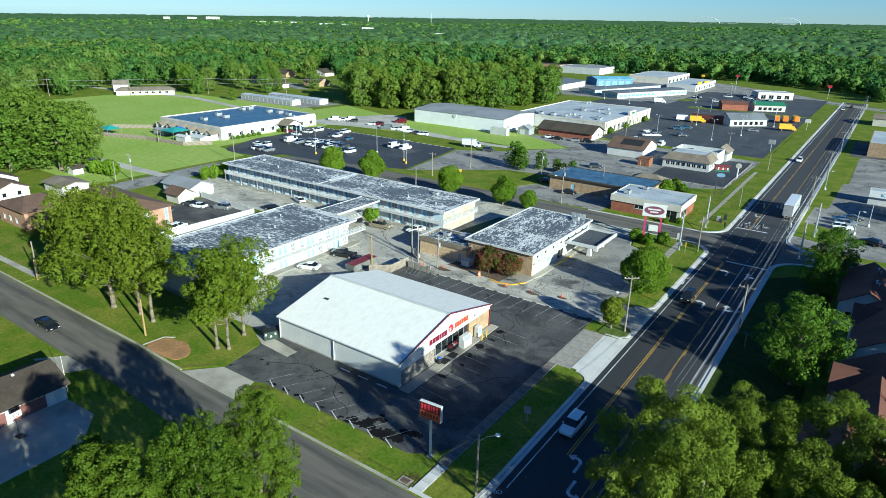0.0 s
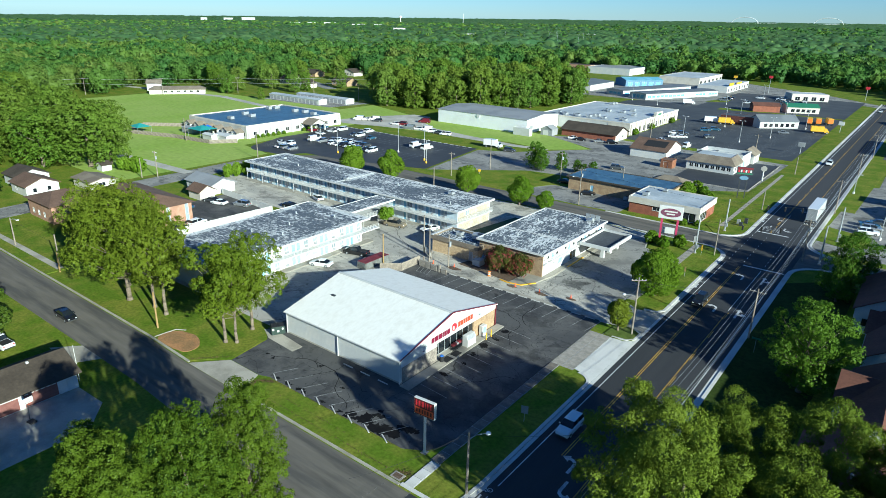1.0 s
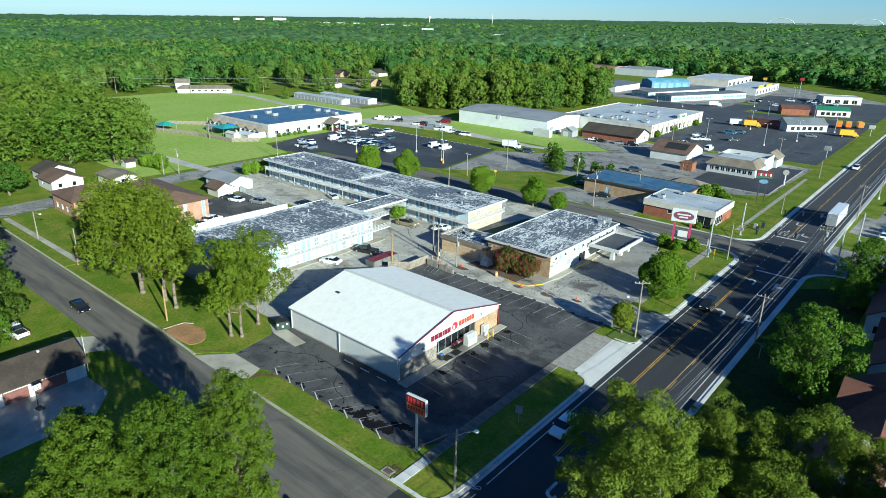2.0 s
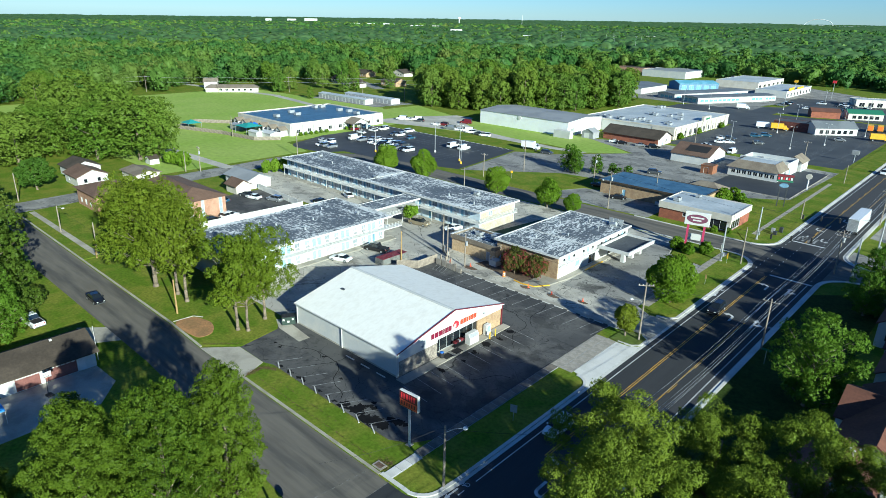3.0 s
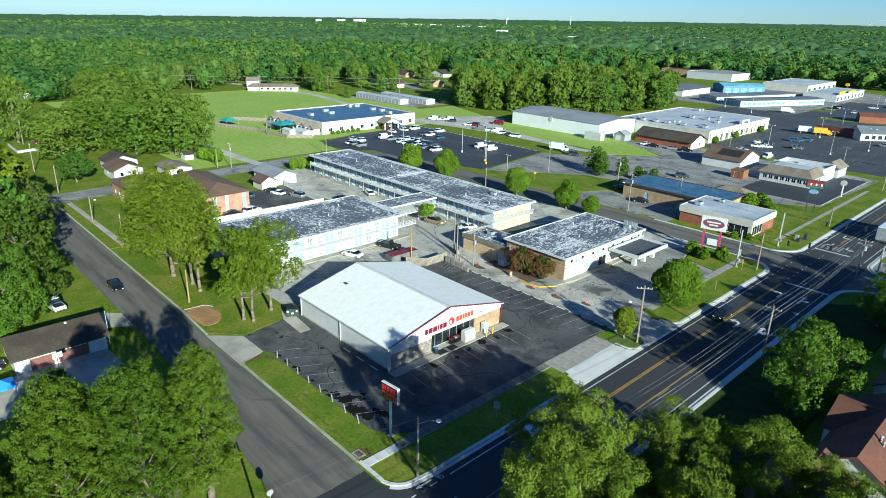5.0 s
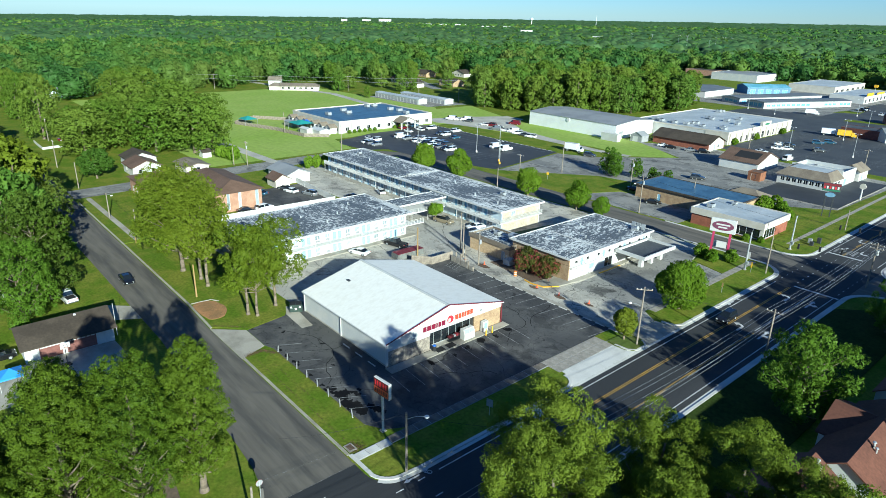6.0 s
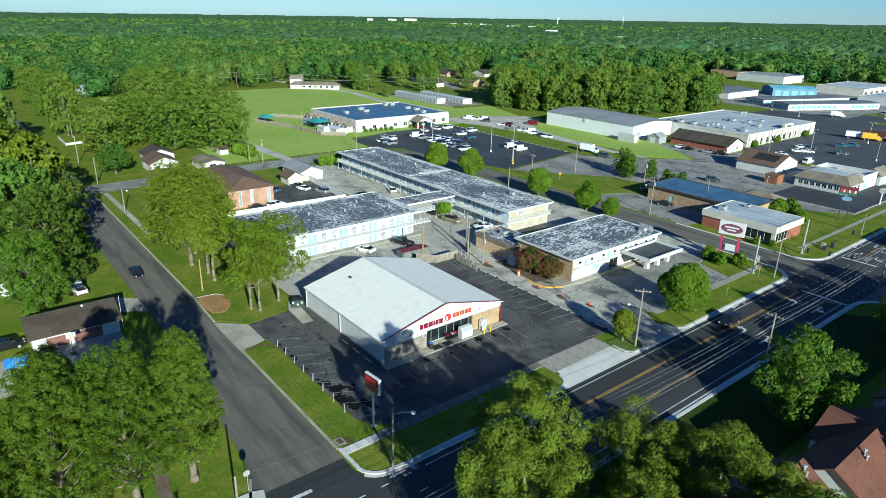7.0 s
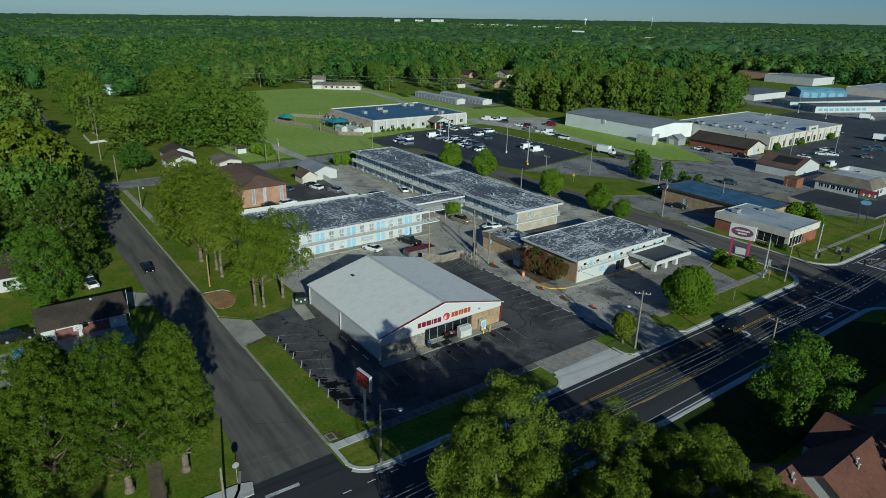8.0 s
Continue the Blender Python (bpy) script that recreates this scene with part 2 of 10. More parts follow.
CONCRETE = material("concrete", (0.41, 0.38, 0.32), 0.9, second=(0.28, 0.26, 0.215), scale=5, amount=0.7, fine=8, fine_amount=0.1, bump=0.1, vary=0.08)
ASPHALT_SLATE = material("asphalt_slate", (0.036, 0.043, 0.052), 0.8, second=(0.055, 0.061, 0.069), scale=10, amount=0.7, fine=3, fine_amount=0.15)
PAINT_FAINT = material("road_paint_faint", (0.20, 0.21, 0.22), 0.8, second=(0.10, 0.105, 0.11), scale=1, amount=0.6, fine=6, fine_amount=0.3)
CONCRETE_OLD = material("weathered_brown_concrete", (0.36, 0.33, 0.285), 0.9, second=(0.26, 0.238, 0.205), scale=1.1, amount=0.75, fine=6, fine_amount=0.16, bump=0.1, vary=0.03)
CONCRETE_NEW = material("concrete_new", (0.58, 0.57, 0.54), 0.85, second=(0.47, 0.46, 0.43), scale=6, amount=0.6, fine=8, fine_amount=0.07, vary=0.06)
GRAVEL = material("gravel", (0.47, 0.45, 0.40), 0.95, second=(0.34, 0.325, 0.285), scale=8, amount=0.8, fine=3, fine_amount=0.15)
MULCH = material("mulch", (0.40, 0.20, 0.08), 0.95, second=(0.26, 0.15, 0.06), scale=2, amount=0.9, fine=6, fine_amount=0.35, bump=0.5, bump_scale=10)
SOIL = material("soil", (0.085, 0.05, 0.032), 0.95, second=(0.13, 0.09, 0.06), scale=3, amount=0.9, fine=5, fine_amount=0.3)
GRASS = material("grass", (0.100, 0.160, 0.012), 0.95, second=(0.172, 0.190, 0.027), scale=5, amount=0.7, fine=2.2, fine_amount=0.30, bump=0.6, bump_scale=6, coords="World", spec=0.1)
GRASS_FIELD = material("grass_field", (0.25, 0.36, 0.062), 0.95, second=(0.30, 0.385, 0.09), scale=30, amount=0.9, fine=0.6, fine_amount=0.15, coords="World", spec=0.1)
# verge grass with the shade it lies in put into its colour
GRASS_SHADED = material("shade_darkened_grass", (0.026, 0.046, 0.008), 0.95, second=(0.042, 0.062, 0.012), scale=4, amount=0.8, fine=1.8, fine_amount=0.35, bump=0.6, bump_scale=5, coords="World", spec=0.1)
GRASS_DRY = material("grass_dry", (0.15, 0.155, 0.05), 0.95, second=(0.10, 0.14, 0.03), scale=6, amount=0.9, fine=1.5, fine_amount=0.25, coords="World", spec=0.1)
PAINT_WHITE = material("road_paint_white", (0.62, 0.63, 0.63), 0.7, second=(0.36, 0.36, 0.36), scale=1.5, amount=0.6, fine=12, fine_amount=0.2)
PAINT_GHOST = material("road_paint_nearly_gone", (0.20, 0.195, 0.185), 0.85, second=(0.10, 0.095, 0.085), scale=0.5, amount=0.95, fine=6, fine_amount=0.4)
PAINT_WORN = material("road_paint_worn", (0.34, 0.34, 0.34), 0.8, second=(0.12, 0.12, 0.12), scale=0.8, amount=0.8, fine=9, fine_amount=0.3)
PAINT_YELLOW = material("road_paint_yellow", (0.50, 0.30, 0.035), 0.7, second=(0.30, 0.19, 0.05), scale=1.5, amount=0.6, fine=12, fine_amount=0.2)
WHITE_WALL = material("white_wall", (0.51, 0.52, 0.51), 0.75, second=(0.575, 0.565, 0.53), scale=3, amount=0.5, fine=4, fine_amount=0.05, vary=0.03)
WHITE_METAL = material("white_metal", (0.565, 0.57, 0.55), 0.5, second=(0.505, 0.505, 0.475), scale=5, amount=0.6, fine=3, fine_amount=0.04, vary=0.03)
WHITE_TRIM = material("white_trim", (0.57, 0.575, 0.56), 0.6, second=(0.58, 0.57, 0.54), scale=2, amount=0.5, fine=6, fine_amount=0.06)
CREAM_WALL = material("cream_wall", (0.58, 0.545, 0.475), 0.85, second=(0.50, 0.465, 0.395), scale=4, amount=0.6, fine=4, fine_amount=0.06)
BLUE_PAINT = material("pale_blue_paint", (0.25, 0.47, 0.62), 0.7, second=(0.34, 0.52, 0.63), scale=1, amount=0.5, fine=6, fine_amount=0.06, vary=0.08)
BLUE_DEEP = material("slate_blue_paint", (0.10, 0.20, 0.30), 0.7, second=(0.14, 0.25, 0.35), scale=1, amount=0.5, vary=0.15)
CYAN_PAINT = material("sky_blue_metal", (0.13, 0.36, 0.47), 0.5, second=(0.22, 0.46, 0.6), scale=6)
BRICK_TAN = material("tan_brick", (0.40, 0.29, 0.17), 0.9, second=(0.30, 0.20, 0.12), scale=1.2, amount=0.8, fine=6, fine_amount=0.25)
BRICK_PALE = material("pale_tan_brick", (0.56, 0.42, 0.26), 0.9, second=(0.44, 0.31, 0.18), scale=0.5, amount=0.8, fine=6, fine_amount=0.25)
BRICK_RED = material("red_brick", (0.30, 0.105, 0.06), 0.9, second=(0.23, 0.08, 0.05), scale=1.5, amount=0.8, fine=7, fine_amount=0.25)
BRICK_ORANGE = material("orange_brick", (0.42, 0.255, 0.175), 0.9, second=(0.34, 0.19, 0.125), scale=1.5, amount=0.8, fine=7, fine_amount=0.2)
STONE = material("stone_veneer", (0.34, 0.30, 0.25), 0.9, second=(0.22, 0.19, 0.16), scale=0.6, amount=0.9, fine=4, fine_amount=0.35, vary=0.3)
ROOF_BROWN = material("brown_shingle", (0.105, 0.062, 0.042), 0.95, second=(0.14, 0.085, 0.06), scale=4, amount=0.8, fine=3, fine_amount=0.2, bump=0.3, bump_scale=8)
ROOF_DARK = material("dark_shingle", (0.042, 0.032, 0.023), 0.95, second=(0.066, 0.051, 0.037), scale=4, amount=0.8, fine=3, fine_amount=0.2, bump=0.3, bump_scale=8)
ROOF_RED = material("rust_shingle", (0.145, 0.058, 0.038), 0.95, second=(0.105, 0.042, 0.029), scale=4, amount=0.8, fine=3, fine_amount=0.2, bump=0.3, bump_scale=8)
ROOF_GREY = material("grey_metal_roof", (0.28, 0.29, 0.30), 0.6, second=(0.22, 0.23, 0.24), scale=8, amount=0.6, fine=2, fine_amount=0.06)
ROOF_BLUE = material("dark_blue_membrane", (0.035, 0.085, 0.15), 0.45, second=(0.075, 0.15, 0.23), scale=3, amount=0.9, fine=1.5, fine_amount=0.25)
ROOF_TAR = material("tar_roof", (0.045, 0.052, 0.06), 0.75, second=(0.075, 0.082, 0.09), scale=5, amount=0.8, fine=2, fine_amount=0.25)
ROOF_PEEL = flaking_material("peeling_white_on_tar_roof", (0.092, 0.108, 0.128), (0.76, 0.78, 0.77), 0.515, 98)
ROOF_PEEL_EDGE = flaking_material("white_coating_worn_to_tar", (0.09, 0.105, 0.125), (0.76, 0.78, 0.77), 0.45)
ROOF_PEEL_LIGHT = flaking_material("flaking_tar_roof", (0.098, 0.115, 0.137), (0.76, 0.78, 0.77), 0.53)
ROOF_PALE = material("pale_membrane", (0.50, 0.53, 0.55), 0.6, second=(0.36, 0.40, 0.43), scale=9, amount=0.9, fine=1.2, fine_amount=0.12)
ROOF_SLATE = material("slate_grey_metal_roof", (0.12, 0.135, 0.15), 0.6, second=(0.16, 0.175, 0.19), scale=8, amount=0.6, fine=2, fine_amount=0.08)
ROOF_TAN = material("weathered_tan_shingle", (0.22, 0.185, 0.14), 0.95, second=(0.16, 0.13, 0.10), scale=4, amount=0.8, fine=3, fine_amount=0.15)
GLASS = glass_material("window_glass")
DARK_GLASS = material("dark_tinted_glass", (0.012, 0.016, 0.02), 0.06, fine=2, fine_amount=0.05, spec=0.8)
BLACK = material("black_rubber", (0.015, 0.015, 0.016), 0.8)
DARK_METAL = material("dark_metal", (0.06, 0.065, 0.07), 0.5, metal=0.4)
GALV = material("galvanised_metal", (0.50, 0.52, 0.53), 0.45, metal=0.5, second=(0.40, 0.42, 0.43), scale=1)
WOOD_POLE = material("weathered_pole_wood", (0.29, 0.25, 0.20), 0.9, second=(0.19, 0.16, 0.13), scale=1, amount=0.7, fine=12, fine_amount=0.25)
WOOD_YELLOW = material("fresh_pole_wood", (0.36, 0.24, 0.09), 0.9, second=(0.27, 0.18, 0.08), scale=1, amount=0.7, fine=12, fine_amount=0.2)
BARK = material("bark", (0.23, 0.185, 0.13), 0.95, second=(0.14, 0.11, 0.085), scale=0.7, amount=0.8, fine=6, fine_amount=0.3, bump=0.6, bump_scale=8)
RED_PAINT = material("red_paint", (0.55, 0.03, 0.045), 0.5, second=(0.45, 0.03, 0.04), scale=1)
RED_DARK = material("maroon_paint", (0.17, 0.022, 0.03), 0.5)
GARAGE_RED = material("faded_maroon_door", (0.20, 0.085, 0.07), 0.6, second=(0.16, 0.065, 0.055), scale=1)
SIGN_ORANGE = material("orange_sign_letters", (0.40, 0.065, 0.028), 0.5)
CRIMSON = material("crimson_sign_letters", (0.17, 0.007, 0.032), 0.5)
CONTAINER_GREY = material("dull_grey_container_paint", (0.17, 0.18, 0.17), 0.6, second=(0.12, 0.12, 0.11), scale=0.7, amount=0.7)
CONTAINER_RED = material("faded_red_container_paint", (0.19, 0.026, 0.035), 0.65, second=(0.13, 0.02, 0.026), scale=0.8, amount=0.8)
BIN_GREEN = material("dark_green_bin_paint", (0.022, 0.045, 0.036), 0.5, second=(0.03, 0.05, 0.04), scale=0.6)
# brown concrete, its colour taken darker for the tree shade over it
FOOTWAY_DARK = material("brown_footway_with_shade", (0.19, 0.165, 0.135), 0.9, second=(0.12, 0.105, 0.088), scale=1.4, amount=0.8, fine=5, fine_amount=0.2, bump=0.15, vary=0.06)
LITTER = material("fallen_leaves", (0.15, 0.098, 0.035), 0.95, second=(0.085, 0.065, 0.022), scale=0.6, amount=0.9)
MAROON = material("brown_maroon_paint", (0.10, 0.035, 0.03), 0.7, second=(0.14, 0.05, 0.04), scale=1)
ORANGE_RED = material("orange_red_paint", (0.72, 0.12, 0.05), 0.5)
MAGENTA = material("magenta_paint", (0.45, 0.045, 0.12), 0.5, second=(0.38, 0.04, 0.10), scale=1)
PURPLE = material("plum_paint", (0.16, 0.05, 0.09), 0.6)
YELLOW = material("yellow_paint", (0.75, 0.43, 0.02), 0.55, second=(0.62, 0.35, 0.03), scale=1)
ORANGE = material("orange_paint", (0.75, 0.2, 0.03), 0.6)
GREEN_PAINT = material("green_paint", (0.03, 0.16, 0.09), 0.6)
TEAL = material("teal_canvas", (0.03, 0.25, 0.24), 0.8, second=(0.04, 0.3, 0.28), scale=1)
TENT_BLUE = material("sky_blue_fabric", (0.05, 0.27, 0.72), 0.8)
BLUE_BRIGHT = material("bright_blue_paint", (0.02, 0.12, 0.5), 0.5)
TURF = material("dark_green_turf", (0.008, 0.05, 0.028), 0.9, second=(0.015, 0.075, 0.04), scale=2, fine=6)
COPPER = material("rust_steel", (0.24, 0.10, 0.05), 0.8, second=(0.16, 0.07, 0.04), scale=0.7)
GREY_PAINT = material("grey_paint", (0.30, 0.31, 0.32), 0.6, second=(0.24, 0.25, 0.26), scale=1)
WIRE = material("aluminium_wire", (0.55, 0.56, 0.57), 0.4, metal=0.6)
WIRE_DARK = material("black_cable", (0.012, 0.012, 0.014), 0.85)
CHROME = material("chrome", (0.7, 0.7, 0.7), 0.2, metal=1.0)
LAMP = material("lamp_lens", (0.75, 0.76, 0.74), 0.25)
TAIL = material("tail_lamp", (0.4, 0.02, 0.02), 0.3)
LEAF_OAK = leaf_material("oak_leaves", (0.074, 0.118, 0.009), (0.132, 0.180, 0.014), (0.148, 0.188, 0.017), 0.2)
LEAF_GARDEN = leaf_material("garden_leaves", (0.06, 0.105, 0.014), (0.10, 0.155, 0.02), (0.12, 0.165, 0.026))
LEAF_GROVE = leaf_material("grove_leaves", (0.076, 0.152, 0.018), (0.126, 0.208, 0.023), (0.148, 0.212, 0.030), 0.28)
LEAF_SUN = leaf_material("sunlit_oak_leaves", (0.070, 0.114, 0.010), (0.125, 0.175, 0.017), (0.14, 0.188, 0.02), 0.17)
LEAF_NEAR = leaf_material("poplar_leaves", (0.037, 0.072, 0.007), (0.086, 0.133, 0.010), (0.092, 0.138, 0.012), 0.12)
LEAF_MAPLE = leaf_material("maple_leaves", (0.052, 0.125, 0.012), (0.092, 0.18, 0.016), (0.098, 0.18, 0.018), 0.3)
LEAF_EVER = leaf_material("evergreen_leaves", (0.04, 0.10, 0.014), (0.065, 0.14, 0.02), (0.075, 0.145, 0.02))
LEAF_ROUND = leaf_material("pear_leaves", (0.085, 0.175, 0.010), (0.14, 0.245, 0.017), (0.15, 0.245, 0.018))
LEAF_WOODS = leaf_material("woods_leaves", (0.082, 0.188, 0.027), (0.125, 0.23, 0.032), (0.165, 0.24, 0.042), 0.34)
LEAF_FAR = leaf_material("far_woods_leaves", (0.050, 0.125, 0.036), (0.125, 0.22, 0.040), (0.185, 0.23, 0.055), 0.30, (0.072, 0.172, 0.040), True)
LEAF_BUSH = leaf_material("bush_leaves", (0.12, 0.225, 0.013), (0.17, 0.28, 0.025), (0.18, 0.29, 0.025))
LEAF_RED = leaf_material("crape_myrtle_leaves", (0.05, 0.085, 0.015), (0.085, 0.12, 0.02), (0.11, 0.075, 0.025))
BLOSSOM = leaf_material("crape_myrtle_blossom", (0.22, 0.035, 0.05), (0.36, 0.06, 0.10), (0.27, 0.06, 0.055), 0.3)
# bluish green: the haze of distance is put into the canopy's base colour
WOODS_HAZED = material("woodland_canopy", (0.048, 0.112, 0.045), 1.0, second=(0.085, 0.15, 0.052), scale=40, amount=0.9, fine=0.09, fine_amount=0.45, coords="World", spec=0.05)
PATH_BROWN = material("brown_path", (0.17, 0.125, 0.085), 0.95, second=(0.12, 0.09, 0.06), scale=2, amount=0.8, fine=3, fine_amount=0.2)
SIGN_DARK = material("dark_sign_maroon", (0.06, 0.008, 0.012), 0.5, fine=3, fine_amount=0.1)
ORANGE_DIM = material("faded_orange_red", (0.45, 0.07, 0.03), 0.5, fine=3, fine_amount=0.1)
WHITE_CLEAN = material("clean_white_sheet", (0.80, 0.81, 0.80), 0.5, second=(0.74, 0.75, 0.73), scale=6, amount=0.5, fine=2, fine_amount=0.03)
PALE_BLUE_WALL = material("pale_blue_wall", (0.56, 0.66, 0.72), 0.75, second=(0.50, 0.58, 0.63), scale=3, amount=0.5, fine=3, fine_amount=0.05)
BLUE_DOOR = material("mid_blue_door", (0.16, 0.33, 0.47), 0.6, second=(0.20, 0.38, 0.5), scale=1, vary=0.12)
STORE_ROOF = material("weathered_white_roof_sheet", (0.81, 0.795, 0.735), 0.6, second=(0.76, 0.74, 0.675), scale=0.9, amount=0.5, fine=2.6, fine_amount=0.04, stretch=(1.0, 2.0, 1.0))
PALE_PANE = material("curtained_pane", (0.30, 0.36, 0.40), 0.15, second=(0.42, 0.46, 0.48), scale=0.6, vary=0.4)
SCHOOL_WALL = material("pale_school_wall", (0.46, 0.45, 0.42), 0.85, second=(0.41, 0.40, 0.37), scale=4, amount=0.5, fine=3, fine_amount=0.05)
TAN_WALL = material("tan_stone_wall", (0.38, 0.33, 0.25), 0.9, second=(0.46, 0.42, 0.34), scale=1.2, amount=0.6, fine=4, fine_amount=0.2)
INSIDE = material("dim_interior", (0.10, 0.095, 0.09), 0.9)


# ---- building blocks ----
class Geo:
    """Collects vertices and faces of one mesh."""

    def __init__(self):
        self.v, self.f = [], []

    def add(self, vs, fs):
        k = len(self.v)
        self.v += [tuple(p) for p in vs]
        self.f += [tuple(i + k for i in f) for f in fs]
        return self

    def box(self, x0, y0, z0, x1, y1, z1, c=0.0):
        """A box, with its edges chamfered by c."""
        if c <= 0:
            vs = [(x, y, z) for z in (z0, z1) for y in (y0, y1) for x in (x0, x1)]
            return self.add(vs, [(0, 2, 3, 1), (4, 5, 7, 6), (0, 1, 5, 4), (2, 6, 7, 3), (0, 4, 6, 2), (1, 3, 7, 5)])
        vs = []
        for z, i in ((z0, c), (z0 + c, 0), (z1 - c, 0), (z1, c)):
            a, b, d, e = x0 + i, y0 + i, x1 - i, y1 - i
            vs += [(a + c, b, z), (d - c, b, z), (d, b + c, z), (d, e - c, z), (d - c, e, z), (a + c, e, z), (a, e - c, z), (a, b + c, z)]
        fs = [tuple(range(7, -1, -1)), tuple(range(24, 32))]
        for r in range(3):
            for k in range(8):
                fs.append((r * 8 + k, r * 8 + (k + 1) % 8, r * 8 + 8 + (k + 1) % 8, r * 8 + 8 + k))
        return self.add(vs, fs)

    def prism(self, poly, z0, z1):
        n = len(poly)
        vs = [(x, y, z0) for x, y in poly] + [(x, y, z1) for x, y in poly]
        area = sum(poly[i - 1][0] * poly[i][1] - poly[i][0] * poly[i - 1][1] for i in range(n))
        top, bot = tuple(range(n, 2 * n)), tuple(range(n - 1, -1, -1))
        sides = [(i, (i + 1) % n, n + (i + 1) % n, n + i) for i in range(n)]
        if area < 0:
            top, bot, sides = top[::-1], bot[::-1], [s[::-1] for s in sides]
        return self.add(vs, [top, bot] + sides)

    def prism_y(self, prof, y0, y1):
        """A profile of (x, z), drawn out along y."""
        n = len(prof)
        vs = [(x, y0, z) for x, z in prof] + [(x, y1, z) for x, z in prof]
        return self.add(vs, [tuple(range(n)), tuple(range(2 * n - 1, n - 1, -1))] + [((i + 1) % n, i, n + i, n + (i + 1) % n) for i in range(n)])

    def prism_x(self, prof, x0, x1):
        """A profile of (y, z), drawn out along x."""
        n = len(prof)
        vs = [(x0, y, z) for y, z in prof] + [(x1, y, z) for y, z in prof]
        return self.add(vs, [tuple(range(n - 1, -1, -1)), tuple(range(n, 2 * n))] + [(i, (i + 1) % n, n + (i + 1) % n, n + i) for i in range(n)])

    def tube(self, p, q, r0, r1=None, n=8):
        r1 = r0 if r1 is None else r1
        p, q = Vector(p), Vector(q)
        d = (q - p).normalized()
        a = d.orthogonal().normalized()
        b = d.cross(a)
        vs = []
        for c, r in ((p, r0), (q, r1)):
            vs += [c + (a * math.cos(2 * math.pi * i / n) + b * math.sin(2 * math.pi * i / n)) * r for i in range(n)]
        return self.add(vs, [tuple(range(n - 1, -1, -1)), tuple(range(n, 2 * n))] + [(i, (i + 1) % n, n + (i + 1) % n, n + i) for i in range(n)])

    def sweep(self, path, r, n=4):
        """One unbroken tube along a path."""
        path = [Vector(p) for p in path]
        vs = []
        for i, p in enumerate(path):
            d = (path[min(i + 1, len(path) - 1)] - path[max(i - 1, 0)]).normalized()
            a = d.cross(Vector((0.12, 0.07, 1))).normalized()
            b = d.cross(a)
            vs += [p + (a * math.cos(2 * math.pi * k / n) + b * math.sin(2 * math.pi * k / n)) * r for k in range(n)]
        fs = [(i * n + k, i * n + (k + 1) % n, (i + 1) * n + (k + 1) % n, (i + 1) * n + k) for i in range(len(path) - 1) for k in range(n)]
        return self.add(vs, fs + [tuple(range(n - 1, -1, -1)), tuple(range(len(vs) - n, len(vs)))])

    def ball(self, c, r, n=8, m=5, sz=1.0):
        vs, fs = [], []
        for j in range(m + 1):
            th = math.pi * j / m
            vs += [(c[0] + r * math.sin(th) * math.cos(2 * math.pi * i / n), c[1] + r * math.sin(th) * math.sin(2 * math.pi * i / n), c[2] + r * sz * math.cos(th)) for i in range(n)]
        for j in range(m):
            for i in range(n):
                fs.append((j * n + i, (j + 1) * n + i, (j + 1) * n + (i + 1) % n, j * n + (i + 1) % n))
        return self.add(vs, fs)

    def wall(self, p, q, z0, z1, th, holes=()):
        """A wall from p to q, th thick to its left, with holes (s0, s1, z0, z1) right through it."""
        p, q = Vector(p), Vector(q)
        ln = (q - p).length
        u = (q - p) / ln
        w = Vector((-u.y, u.x))
        holes = [h[:4] for h in holes]
        ss = sorted({0.0, ln, *[max(0, h[0]) for h in holes], *[min(ln, h[1]) for h in holes]})
        zs = sorted({z0, z1, *[max(z0, h[2]) for h in holes], *[min(z1, h[3]) for h in holes]})

        def solid(i, j):
            if not (0 <= i < len(ss) - 1 and 0 <= j < len(zs) - 1):
                return False
            s, z = (ss[i] + ss[i + 1]) / 2, (zs[j] + zs[j + 1]) / 2
            return not any(h[0] < s < h[1] and h[2] < z < h[3] for h in holes)

        def pt(s, d, z):
            r = p + u * s + w * d
            return (r.x, r.y, z)
        ids, vs, fs = {}, [], []

        def at(s, t, z):
            k = (s, t, z)
            if k not in ids:
                ids[k] = len(vs)
                vs.append(pt(s, t, z))
            return ids[k]
        for i in range(len(ss) - 1):
            for j in range(len(zs) - 1):
                if not solid(i, j):
                    continue
                c = [at(s, t, z) for z in (zs[j], zs[j + 1]) for t in (0, th) for s in (ss[i], ss[i + 1])]
                cell = [(0, 1, 5, 4), (2, 6, 7, 3)]
                if not solid(i - 1, j):
                    cell.append((0, 4, 6, 2))
                if not solid(i + 1, j):
                    cell.append((1, 3, 7, 5))
                if not solid(i, j - 1):
                    cell.append((0, 2, 3, 1))
                if not solid(i, j + 1):
                    cell.append((4, 5, 7, 6))
                fs += [tuple(c[k] for k in f) for f in cell]
        self.add(vs, fs)
        return self

    def mesh(self, name):
        me = bpy.data.meshes.new(name)
        me.from_pydata(self.v, [], self.f)
        me.update()
        return me


def part(name, geo, mat, parent=None, label="", smooth=False, at=None):
    """One mesh object under a thing or a part."""
    me = geo if isinstance(geo, bpy.types.Mesh) else geo.mesh(name)
    if not me.materials:
        me.materials.append(mat)
    if smooth:
        me.polygons.foreach_set("use_smooth", [True] * len(me.polygons))
    ob = new(name, me)
    if parent:
        ob.parent = parent
    if at:
        ob.location = at
    if label:
        tagged(ob, label)
    return ob


